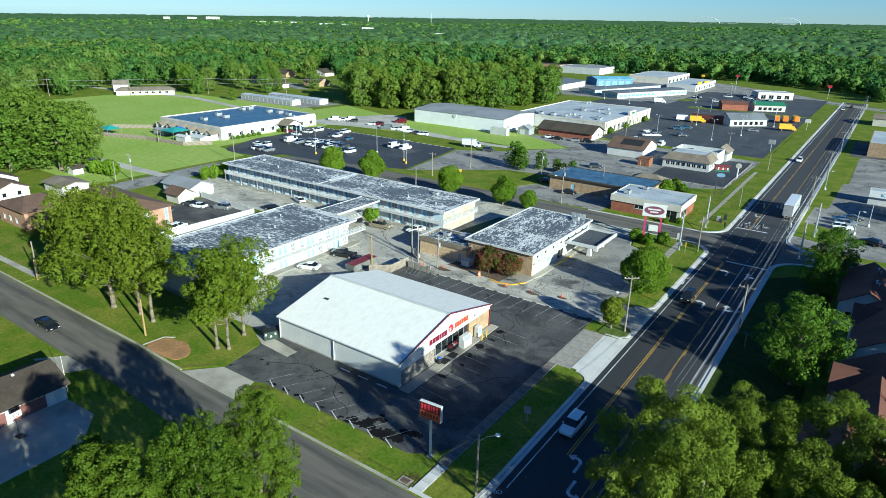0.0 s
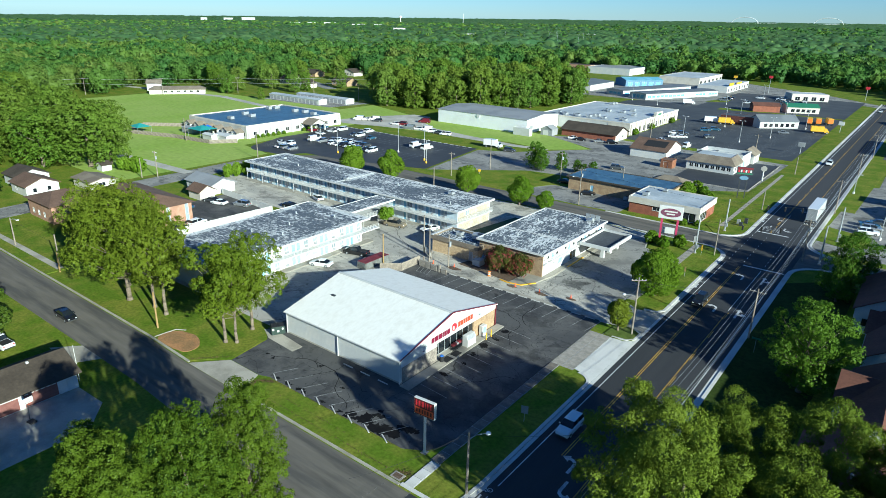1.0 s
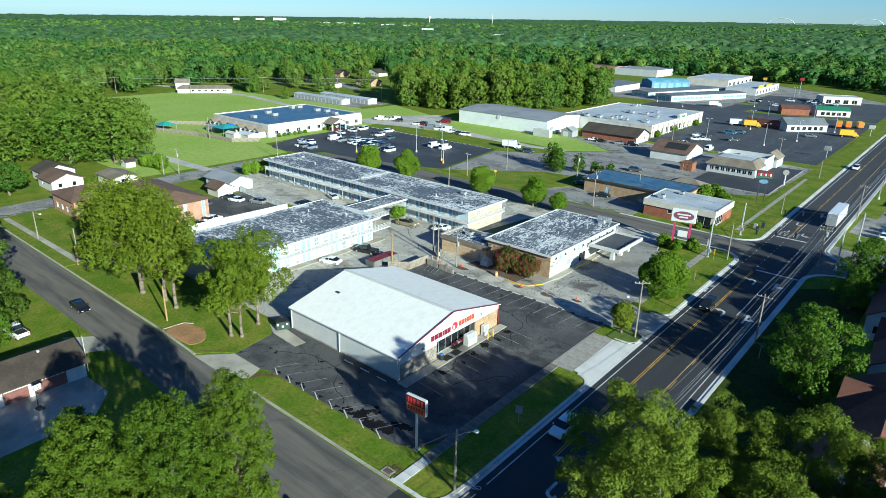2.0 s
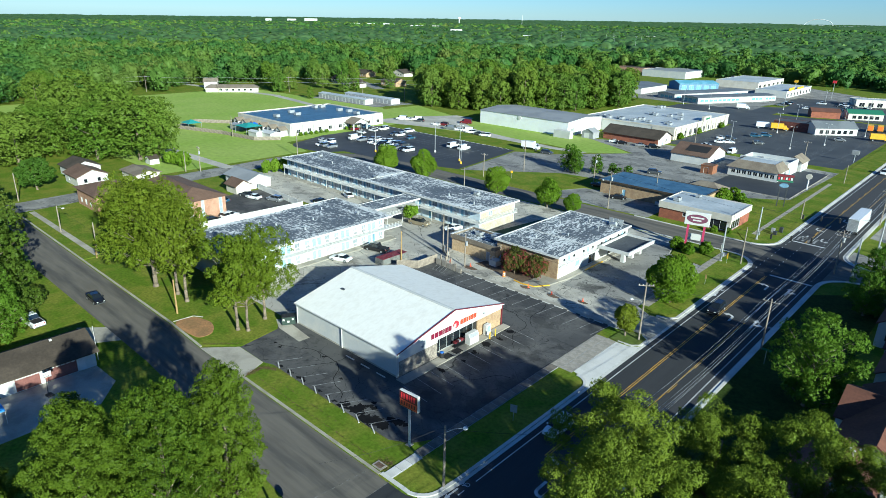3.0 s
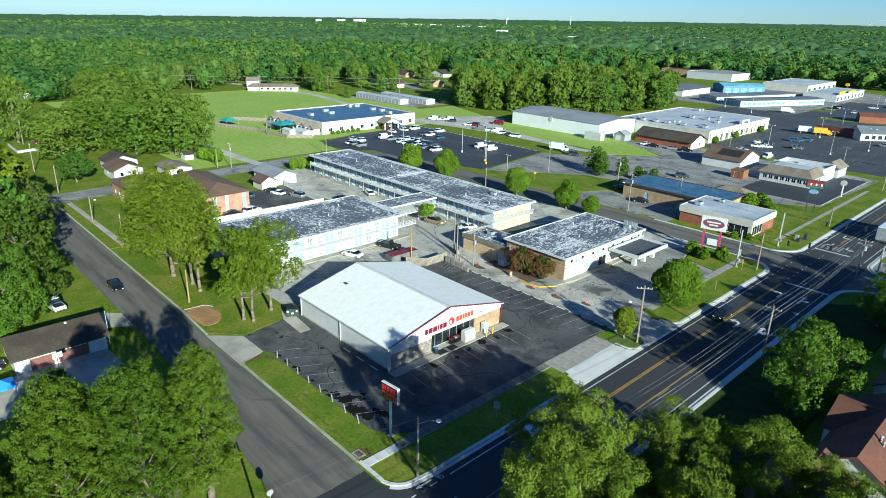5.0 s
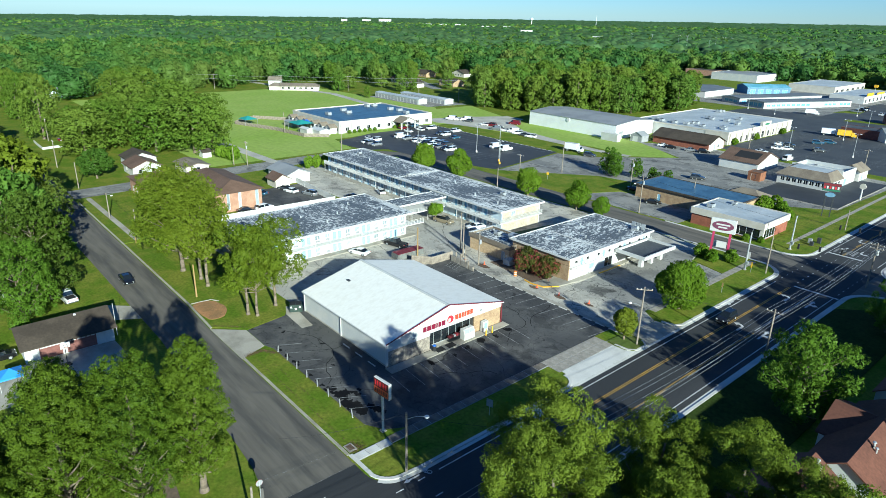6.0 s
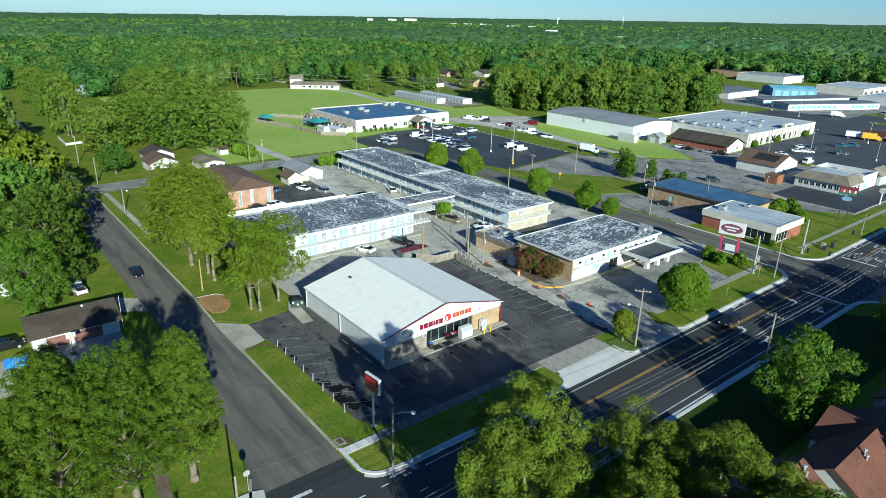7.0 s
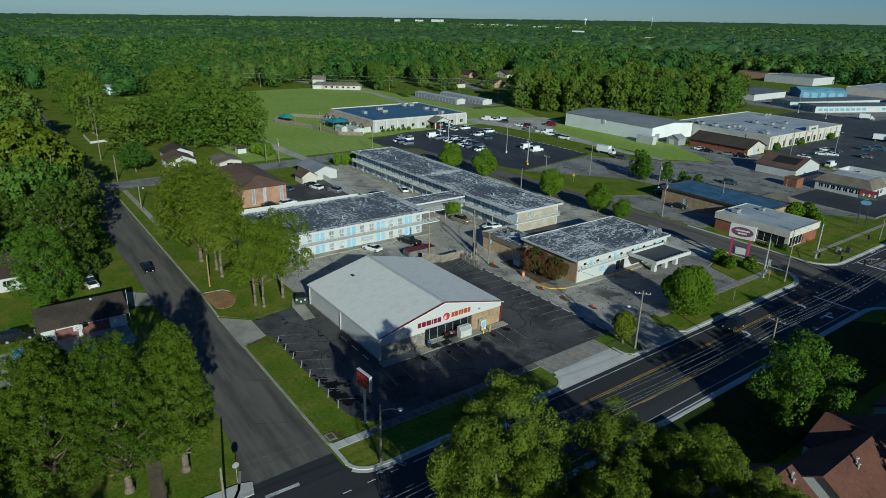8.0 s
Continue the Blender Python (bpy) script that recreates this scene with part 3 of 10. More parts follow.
def thing(name, label, category, at=(0, 0, 0), turn=0.0, group="", kind=""):
    e = new(name)
    e.empty_display_size = 0.3
    e.matrix_basis = pose(*at, 0, 0, turn)
    return tagged(e, label, category, group, kind)


def structure(name, geo, mat, label):
    return tagged(part(name, geo, mat), label, name.split("_")[0], kind="structure")


def arc(cx, cy, r, a0, a1, n=8):
    return [(cx + r * math.cos(radians(a0 + (a1 - a0) * i / n)), cy + r * math.sin(radians(a0 + (a1 - a0) * i / n))) for i in range(n + 1)]

# ---- the setting: ground, streets, lots ----
def ribbon(path, w, z0, z1, geo=None):
    """A strip w wide to the left of a path."""
    g = geo or Geo()
    pts = [Vector(p) for p in path]
    off = []
    for i, p in enumerate(pts):
        a, b = pts[max(i - 1, 0)], pts[min(i + 1, len(pts) - 1)]
        d = (b - a).normalized()
        off.append(p + Vector((-d.y, d.x)) * w)
    for i in range(len(pts) - 1):
        q = [pts[i], pts[i + 1], off[i + 1], off[i]]
        vs = [(p.x, p.y, z) for z in (z0, z1) for p in q]
        fs = [(4, 5, 6, 7), (0, 1, 5, 4), (2, 3, 7, 6)]
        if i == 0:
            fs.append((3, 0, 4, 7))
        if i == len(pts) - 2:
            fs.append((1, 2, 6, 5))
        g.add(vs, fs)
    return g


def slab(name, poly, z, mat, label, thick=0.25):
    return structure(name, Geo().prism(poly, z - thick, z), mat, label)


RX0, RX1 = -26.1, -12.9               # kerb faces of the main road
SY0, SY1 = 36.9, 44.1                 # side street
CY0, CY1 = 147.4, 156.6               # cross street
def relief(x, y):
    """Height of the far country, which falls away on one hand and rises on the other past the town."""
    k = np.clip((np.hypot(x, y) - 690.0) / 500.0, 0.0, 1.0)
    return 0.0102 * (0.719 * x + 0.695 * y) * k * k * (3 - 2 * k)


_e = np.concatenate([[-7000, -5200, -3800, -2700, -1900, -1400], np.arange(-1100, 1101, 50), [1400, 1900, 2700, 3800, 5200, 7000]])
_n = len(_e)
_far = lambda x, y: float(relief(x, y)) - 2.5 * min(1.0, max(0.0, math.hypot(x, y) - 760) / 300)
structure("ground", Geo().add([(float(x), float(y), _far(x, y)) for y in _e for x in _e], [(j * _n + i, j * _n + i + 1, (j + 1) * _n + i + 1, (j + 1) * _n + i) for j in range(_n - 1) for i in range(_n - 1)]), GRASS, "wide ground of mown grass and meadow, level through the town")
road = slab("road_main", [(RX0, -300), (RX1, -300), (RX1, 498), (RX0, 498)], 0.02, ASPHALT_ROAD, "dark asphalt three-lane main road with bicycle lanes")
g = Geo().prism([(-420, SY0), (RX0, SY0), (RX0, SY1), (-73.6, SY1), (-85, 44.55), (-420, 44.85)], -0.2, 0.016)
g.prism([(RX0, SY1)] + arc(RX0 - 3.2, SY1 + 3.2, 3.2, 0, -90), -0.2, 0.016)
_flare = [(-75, SY0), (-45, 35.4), (-38, 34.9), (-34.4, 34.2), (-31.6, 33.1), (-29.2, 31.4), (-27.4, 29.2), (RX0, 26.4)]
g.prism(_flare + [(RX0, SY0)], -0.2, 0.016)
side = structure("road_side", g, ASPHALT_STREET, "worn grey asphalt residential side street")
slab("road_mouth", _flare[4:] + arc(RX0 - 3.2, SY1 + 3.2, 3.2, 0, -90) + [(-31.5, SY1)], 0.0202, ASPHALT_ROAD, "fresh dark asphalt at the mouth of the side street")
g = Geo().prism([(-150, CY0), (RX0, CY0), (RX0, CY1), (-150, CY1)], -0.2, 0.016)
g.prism([(RX1, CY0), (90, CY0), (90, CY1), (RX1, CY1)], -0.2, 0.016)
g.prism([(RX0, CY0)] + arc(RX0 - 6, CY0 - 6, 6, 0, 90), -0.2, 0.016)
g.prism([(RX0, CY1)] + arc(RX0 - 6, CY1 + 6, 6, 0, -90), -0.2, 0.016)
g.prism([(RX1, CY0)] + arc(RX1 + 7, CY0 - 7, 7, 180, 90), -0.2, 0.016)
g.prism([(RX1, CY1)] + arc(RX1 + 7, CY1 + 7, 7, 180, 270), -0.2, 0.016)
g.prism([(-150, CY0), (-150, CY1), (-166, 153), (-177, 143), (-180, 128), (-170.5, 128), (-167, 138), (-160, 145)], -0.2, 0.016)
cross = structure("road_cross", g, ASPHALT_STREET, "grey asphalt cross street with round trees along it")
g = Geo().prism([(-180, 128), (-176, 45), (-166.5, 45), (-170.5, 128)], -0.2, 0.018)
structure("road_back", g, ASPHALT_GREY, "narrow grey asphalt back street")
structure("road_far", ribbon([(130, 425), (0, 473), (-26, 489), (-56, 524), (-115, 569), (-190, 632), (-300, 735)], 12.0, -0.2, 0.0225), ASPHALT_GREY, "distant grey asphalt highway before the woods")
slab("pavement_north", [(-200, 498.2), (-36, 498.2), (-60, 519), (-118, 563), (-200, 622)], 0.0215, ASPHALT_GREY, "distant grey forecourts along the highway")
slab("road_lane", [(-420, 208), (-330, 222), (-262, 212), (-262, 216), (-330, 227), (-420, 213)], 0.03, GRAVEL, "distant pale field lane")
slab("road_path", [(-213, 104), (-176, 106), (-176, 109.5), (-213, 108.5), (-300, 118), (-300, 115)], 0.03, GRAVEL, "pale gravel path across the field")

slab("ground_field", [(-372, 88), (-182, 88), (-182, 142), (-201, 146), (-206, 210), (-250, 240), (-372, 232)], 0.008, GRASS_FIELD, "bright mown sports field beside the school")
slab("ground_meadow", [(-245, 206), (-130, 222), (-112, 219), (-100, 231), (-128, 250), (-190, 243), (-245, 262)], 0.006, GRASS_FIELD, "bright mown grass before the warehouse")

lot_store = slab("pavement_lot", [(-69.4, 48.6), (-63, 48.6), (-61.5, 49.2), (-37, 49.2), (-34.6, 50.6), (-33.2, 53), (-33.2, 95.6), (-74, 95.6), (-73.5, 58.2), (-70.5, 55.8)], 0.03, ASPHALT_LOT, "dark patched asphalt car park of the store")
lot_motel = slab("pavement_motel", [(-165, 102), (-122, 102), (-122, 59), (-73, 59), (-73, 96.4), (-30.2, 96.4), (-30.2, 104), (-33.4, 106), (-33.4, 134), (-41, 136), (-44, 146.6), (-164, 146.6)], 0.012, ASPHALT_OLD, "cracked pale grey car park of the motel")
slab("pavement_flats", [(-147, 75), (-121.6, 75), (-122.6, 99), (-147, 101)], 0.03, ASPHALT_LOT, "dark asphalt car park behind the flats")
lot_school = slab("pavement_school", arc(-190, 152, 9, 180, 270, 6) + [(-177, 144.5), (-173, 152), (-155, 153), (-126, 162), (-132.5, 201.7), (-203, 201.7), (-208.6, 198), (-208.6, 186), (-204, 182), (-204, 165)], 0.03, ASPHALT_SEALED, "fresh black asphalt school car park")
slab("pavement_trade", [(-125, 162), (-100, 183), (-60, 187), (-36, 205), (-34.5, 255), (-100, 259), (-127, 247), (-99, 232), (-119, 206), (-131, 200)], 0.022, ASPHALT_GREY, "faded grey commercial car park")
slab("pavement_front", [(-92, 158), (-66, 157.5), (-57, 158), (-57, 178), (-66, 176), (-84, 172)], 0.018, ASPHALT_GREY, "faded grey forecourt beside the cross street")
lot_strip = slab("pavement_strip", [(-100, 263), (-35, 263), (-35, 398), (-70, 398), (-100, 392)], 0.03, ASPHALT_SLATE, "broad dark car park of the shopping strip")
slab("pavement_outlet", [(-112, 402), (-35, 402), (-35, 498), (-112, 498)], 0.024, ASPHALT_SLATE, "distant dark car park of the restaurants")
slab("pavement_yards", [(-250, 402), (-112.2, 402), (-112.2, 498), (-250, 498)], 0.024, ASPHALT_GREY, "distant grey yards between the trade buildings")
slab("verge_plot", [(-114, 425), (-103, 432), (-104, 446), (-112, 440)], 0.09, GRASS, "small bright grass plot before the glazed row")
slab("pavement_depot", [(-12.4, 160), (60, 160), (60, 291), (-5.5, 291), (-5.5, 238), (-10, 236)], 0.022, ASPHALT_GREY, "pale concrete forecourt across the main road")
slab("pavement_yard", [(-9, 291.2), (60, 291.2), (60, 330), (-9, 330)], 0.022, ASPHALT_LOT, "dark yard across the main road")
slab("road_village", [(-478, 392), (-470, 380), (-386, 322), (-320, 296), (-316, 302), (-380, 332), (-462, 388)], 0.02, ASPHALT_GREY, "distant grey village street")
slab("pavement_inn", [(-48.6, 104.5), (-33.7, 106.6), (-33.7, 133.9), (-41.2, 135.9), (-43.6, 144), (-48.4, 136)], 0.018, ASPHALT_GREY, "patched grey asphalt forecourt of the inn")
slab("pavement_halls", [(-152, 338), (-98, 338), (-98, 400), (-112, 444), (-152, 394)], 0.02, ASPHALT_SLATE, "dark asphalt yard before the distant white rows")
slab("pavement_walk", [(-165, 47.3), (-124, 47.5), (-124, 48.8), (-165, 48.5)], 0.125, CONCRETE, "concrete footpath through the grass beside the side street")
slab("pavement_corner", [(-32.6, 12), (-30.0, 12), (-30.0, 34.2), (-31.9, 34.7), (-32.4, 33.4)], 0.12, CONCRETE_NEW, "new pale concrete footway at the street corner")
slab("pavement_diner", [(-60, 206), (-36.5, 206), (-36.5, 250), (-60, 250)], 0.034, ASPHALT_SEALED, "black car park of the diner")
slab("pavement_gravel", [(-222, 209), (-211, 208), (-197, 212.5), (-174, 217), (-151, 216), (-125, 215), (-112, 217), (-112, 220), (-126, 219), (-151, 222), (-172, 226), (-188, 236), (-195, 251), (-206, 251), (-217, 230)], 0.03, GRAVEL, "pale gravel lane and yard with parked vans")
slab("pavement_storage", [(-310, 236), (-254, 238), (-250, 264), (-302, 262)], 0.02, ASPHALT_GREY, "grey yard round the storage sheds")

# verges and islands with their kerbs
slab("verge_store", [(-61.4, 44.3), (-29.6, 44.5)] + arc(RX0 - 3.2, SY1 + 3.2, 2.7, -90, 0) + [*arc(-28.6, 75.7, 2.2, 0, 90, 6), (-31.7, 78), (-31.7, 54), (-33.6, 51.6), (-36, 49.1), (-61.4, 49.1)], 0.045, GRASS, "mown grass verge round the store sign")
slab("verge_trees", [(-121, 44.85), (-85, 44.75), (-74, 44.3), (-72.3, 46.3), (-69.6, 48.8), (-70.6, 55.7), (-73.6, 58.1), (-121, 58.5)], 0.042, GRASS, "grass plot with tall trees")
slab("verge_flats", [(-160, 45.1), (-123, 45.1), (-123, 56), (-160, 56)], 0.11, GRASS, "mown grass in front of the flats")
slab("verge_island", [(-30.9, 91.6), (-29, 91.2), (-26.4, 92), (-26.4, 95.6), (-30.6, 96.2)], 0.12, GRASS_DRY, "dry grass island with a small round tree")
slab("verge_inn", [(-33.2, 106.2), (-28, 104.8), (-26.4, 106), (-26.4, 142)] + arc(RX0 - 6, CY0 - 6, 5.7, 0, 90)[1:] + [(-43, 147), (-40.8, 136.2), (-33.2, 134)], 0.11, GRASS, "mown grass verge beside the inn")
slab("verge_corner", [(-36, 163)] + arc(RX0 - 6, CY1 + 6, 5.7, -90, 0) + [(-26.4, 258), (-33, 258), (-35.5, 200), (-57, 186), (-57, 176), (-36.5, 175)], 0.09, GRASS, "long mown grass verge along the main road")
slab("verge_forecourt", [(-104, 158), (-91, 158), (-84, 172), (-66, 176.4), (-57, 178), (-57, 182), (-80, 186), (-99, 183)], 0.09, GRASS, "grass strip beside the low building")
slab("verge_far", [(-33.5, 266), (-26.4, 266), (-26.4, 345), (-33.5, 340)], 0.09, GRASS, "distant grass verge along the main road")
slab("verge_east", [(-12.6, 47), (-5, 47), (-1, 60), (-1, 140), (-6, 140.4), (-12.6, 134)], 0.09, GRASS_SHADED, "shaded grass verge across the main road")
slab("verge_depot", [(-12.5, 168), (-7, 166), (-2, 169), (-2, 178), (-12.5, 182)], 0.09, GRASS, "grass corner across the main road")
slab("verge_yard", [(-12.5, 200), (-8, 200), (-5.6, 290), (-12.5, 290)], 0.09, GRASS, "grass strip across the main road")
_bed = [(-84.2, 45.0), (-83.8, 48.7), (-79.4, 49.7), (-76.3, 47.9), (-76.2, 45.4), (-79.0, 44.95)]
for _ in range(3):
    _bed = [(p[0] * (1 - f) + q[0] * f + 0.08 * noise.noise((p[0], q[1], f)), p[1] * (1 - f) + q[1] * f + 0.08 * noise.noise((q[0], p[1], f))) for p, q in zip(_bed, _bed[1:] + _bed[:1]) for f in (0.2, 0.8)]
slab("verge_dirt", _bed, 0.116, MULCH, "bare patch of brown mulch in the grass beside the kerb")
structure("trim_bed", ribbon([(-84.3, 45.2), (-84.0, 48.5), (-82.6, 49.4)], 0.16, 0.02, 0.135), CONCRETE, "low concrete edging beside the bare patch")
slab("verge_bed", [(-67, 100.8), (-54.2, 99.8), (-53.6, 105.4), (-66, 105.4)], 0.05, SOIL, "bare soil bed along the inn")
slab("verge_turf", [(-77.4, 117.5), (-66.6, 119), (-66.6, 134.5), (-75, 136)], 0.05, TURF, "dark green turf courtyard behind the inn")

g = ribbon([(-162, 44.85), (-85, 44.7), (-73.6, 44.25)] , 0.32, 0, 0.15)
ribbon([(-61.2, 44.25), (-33.2, 44.25)], 0.32, 0, 0.15, g)
ribbon([(x, y - 0.15) for x, y in _flare[3:]], 0.3, 0, 0.12, g)
structure("kerb_side", g, CONCRETE, "weathered concrete kerb along the side street")
g = ribbon([(-33.1, 44.4), (-29.3, 44.4)] + arc(RX0 - 3.2, SY1 + 3.2, 3.0, -90, 0)[1:] + [(RX0 - 0.02, 49.8), (RX0 - 0.02, 75.5)] + arc(-28.7, 75.7, 2.58, 8, 88, 6), 0.45, 0, 0.13)
ribbon([(-29.5, 91.3), (-27.2, 91.5), (RX0, 92.6), (RX0, 95.2), (-27.4, 96.3)], 0.35, 0, 0.13, g)
ribbon([(-29.2, 104.4), (-27, 104.9), (RX0, 106.4), (RX0, 141.4)] + arc(RX0 - 6, CY0 - 6, 5.95, 0, 90)[1:] + [(-60, CY0)], 0.5, 0, 0.13, g)
ribbon([(-60, CY1), (-32.2, CY1)] + arc(RX0 - 6, CY1 + 6, 5.95, -90, 0)[1:] + [(RX0, 498)], 0.5, 0, 0.13, g)
structure("kerb_main", g, CONCRETE_NEW, "new pale concrete kerb and gutter along the main road")
g = ribbon(arc(RX1 + 7, CY0 - 7, 6.95, 90, 180)[0:] + [(RX1, -300)], 0.5, 0, 0.13)
ribbon([(RX1, 498)] + arc(RX1 + 7, CY1 + 7, 6.95, 180, 270), 0.5, 0, 0.13, g)
structure("kerb_east", g, CONCRETE_NEW, "pale concrete kerb on the far side of the main road")

structure("kerb_diner", ribbon([(-57.5, 205.6), (-36.3, 205.6), (-36.3, 250.4)], 0.3, 0, 0.14), CONCRETE, "pale concrete kerb round the car park of the diner")
gz = 0.028
g = ribbon(arc(RX0 - 3.2, SY1 + 3.2, 3.5, -90, 0)[3:] + [(RX0 + 0.5, 49.8), (RX0 + 0.5, 141.4)] + arc(RX0 - 6, CY0 - 6, 6.45, 0, 90)[1:], 0.48, 0, gz)
ribbon(arc(RX0 - 6, CY1 + 6, 6.45, -90, 0)[1:] + [(RX0 + 0.5, 498)], 0.48, 0, gz, g)
ribbon(arc(RX1 + 7, CY0 - 7, 7.45, 90, 180)[0:] + [(RX1 - 0.5, -300)], 0.48, 0, gz, g)
ribbon([(RX1 - 0.5, 498)] + arc(RX1 + 7, CY1 + 7, 7.45, 180, 270), 0.48, 0, gz, g)
structure("gutter", g, CONCRETE_NEW, "pale concrete gutter beside the kerbs of the main road")
structure("kerb_divider", Geo().box(-74, 95.62, 0, -30.3, 96.38, 0.1), CONCRETE, "weathered concrete strip dividing the two car parks")
# concrete: aprons, walks, panels
def panels(name, label, x0, y0, x1, y1, nx, ny, z, mat, gap=0.04):
    """Cast panels with open joints between them."""
    base = structure(name, Geo().box(x0, y0, -0.1, x1, y1, z - 0.02), GREY_PAINT, label)
    w, d = (x1 - x0) / nx, (y1 - y0) / ny
    me = Geo().box(-w / 2 + gap, -d / 2 + gap, z - 0.03, w / 2 - gap, d / 2 - gap, z, 0.01).mesh("panel")
    for i in range(nx):
        for j in range(ny):
            part("panel", me, mat, base, at=(x0 + w * (i + 0.5), y0 + d * (j + 0.5), 0.0004 * ((i + j) % 3)))
    return base


panels("pavement_apron", "pale concrete driveway apron with sawn joints", -33.15, 78.1, -29.6, 91.2, 2, 5, 0.045, CONCRETE_OLD)
slab("pavement_ramp", [(-29.55, 78.6), (-27.7, 78.2), (RX0, 76.3), (RX0, 92.3), (-27.4, 91.2), (-29.55, 91.1)], 0.04, CONCRETE_NEW, "bright new concrete driveway ramp")
slab("pavement_mouth", [(-30.1, 96.5), (-27.4, 96.4), (RX0, 95.4), (RX0, 106.2), (-27.2, 104.7), (-30.1, 104)], 0.04, CONCRETE, "pale concrete driveway mouth of the inn")
slab("pavement_drive", [(-73.4, 44.15), (-69.5, 48.5), (-63.1, 48.5), (-61.3, 44.15)], 0.045, CONCRETE, "pale concrete driveway from the side street")
panels("pavement_walk", "cracked grey concrete footway beside the lot", -33.1, 49.7, -31.75, 78, 1, 14, 0.13, FOOTWAY_DARK)
panels("pavement_corner", "new white concrete footway at the corner", -32.9, 44.8, -31.6, 49.6, 1, 3, 0.14, CONCRETE_NEW)
panels("pavement_path", "grey concrete footway beside the inn", -33.35, 107, -31.8, 146, 1, 20, 0.125, CONCRETE_OLD)
panels("pavement_stretch", "grey concrete footway along the main road", -33.2, 164, -32.1, 236, 1, 36, 0.098, CONCRETE_OLD)
slab("pavement_pad", [(-70.7, 56.2), (-64.6, 55.8), (-64.5, 57.7), (-72.0, 58.6), (-73.6, 57.6)], 0.06, CONCRETE, "concrete slab beside the refuse container")
slab("pavement_front_walk", [(-46.0, 58.9), (-44.3, 58.9), (-44.6, 83.2), (-46.0, 83.2)], 0.14, CONCRETE, "raised concrete walk along the store front")
slab("pavement_inn_walk", [(-54.1, 99.2), (-51.4, 99.8), (-49.8, 102.4), (-48.9, 108), (-48.9, 120), (-49.4, 134), (-52.5, 134), (-52.5, 105.3), (-53.5, 105.3)], 0.12, CONCRETE, "concrete walk round the inn with a yellow kerb")
slab("pavement_home_drive", [(-78.8, 6), (-68, 6), (-68.6, 28.2), (-72.9, 31.7), (-78.8, 31.4)], 0.03, CONCRETE, "pale concrete drive of the house")
slab("pavement_home_walk", [(-93, 33.5), (-86, 33.5), (-84, 36.9), (-90, 36.9)], 0.03, CONCRETE, "concrete drive beside the house")

structure("kerb_yellow", ribbon([(-56, 99.35), (-54, 99.0), (-51.3, 99.6), (-49.6, 102.3)], 0.25, 0, 0.17, ribbon([(-48.85, 114), (-48.85, 121)], 0.25, 0, 0.17)), YELLOW, "yellow painted kerb round the inn corner")

# painted lines
def lines(parent, mat, rects, z, name="lane_line"):
    for x0, y0, x1, y1, w in rects:
        d = Vector((x1 - x0, y1 - y0)).normalized()
        nrm = Vector((-d.y, d.x)) * w / 2
        a, b = Vector((x0, y0)), Vector((x1, y1))
        part(name, Geo().prism([(a - nrm)[:], (b - nrm)[:], (b + nrm)[:], (a + nrm)[:]], z - 0.01, z), mat, parent)


Z = 0.026
lines(road, PAINT_WHITE, [(-24.75, 51, -24.75, 139, 0.13), (-14.3, -100, -14.3, 139.5, 0.13), (-24.75, 164, -24.75, 498, 0.13), (-14.3, 164, -14.3, 498, 0.13), (-24.75, -100, -24.75, 34, 0.13)], Z)
lines(road, PAINT_YELLOW, [(-21.55, 60, -21.55, 138, 0.13), (-21.85, 60, -21.85, 138, 0.13), (-17.55, -100, -17.55, 112, 0.13), (-21.7, -100, -21.7, 34, 0.13), (-21.7, 166, -21.7, 498, 0.13), (-17.5, 190, -17.5, 498, 0.13)], Z)
lines(road, PAINT_YELLOW, [(-17.3, y, -17.3, y + 3, 0.12) for y in range(47, 112, 9)] + [(-21.95, y, -21.95, y + 3, 0.12) for y in range(166, 300, 9)], Z)
lines(road, PAINT_WHITE, [(-17.6, 114, -17.6, 138, 0.13), (-21.4, 139.3, -13.5, 139.3, 0.55), (-24.6, 166, -17.7, 166, 0.55), (-21.0, 168, -21.0, 186, 0.12)], Z)
lines(road, PAINT_WHITE, [(x, y, x, y + 0.6, 0.14) for x in (-24.75, -21.7, -17.6, -14.3) for y in (141.5, 144, 146.5, 149, 151.5, 154, 156.5, 159, 161.5)], Z)
lines(road, PAINT_WHITE, [(x, y, x, y + 1.0, 0.14) for x in (-24.75, -21.7) for y in (36, 39, 42, 45, 48)], Z)
lines(side, PAINT_WHITE, [(-28.9, 35.0, -28.8, 38.8, 0.5)], 0.0245)
lines(road, PAINT_WORN, [(-30 + 1.2 * k, 167.5, -30 + 1.2 * k, 171.5, 0.5) for k in range(5, 9)], Z)


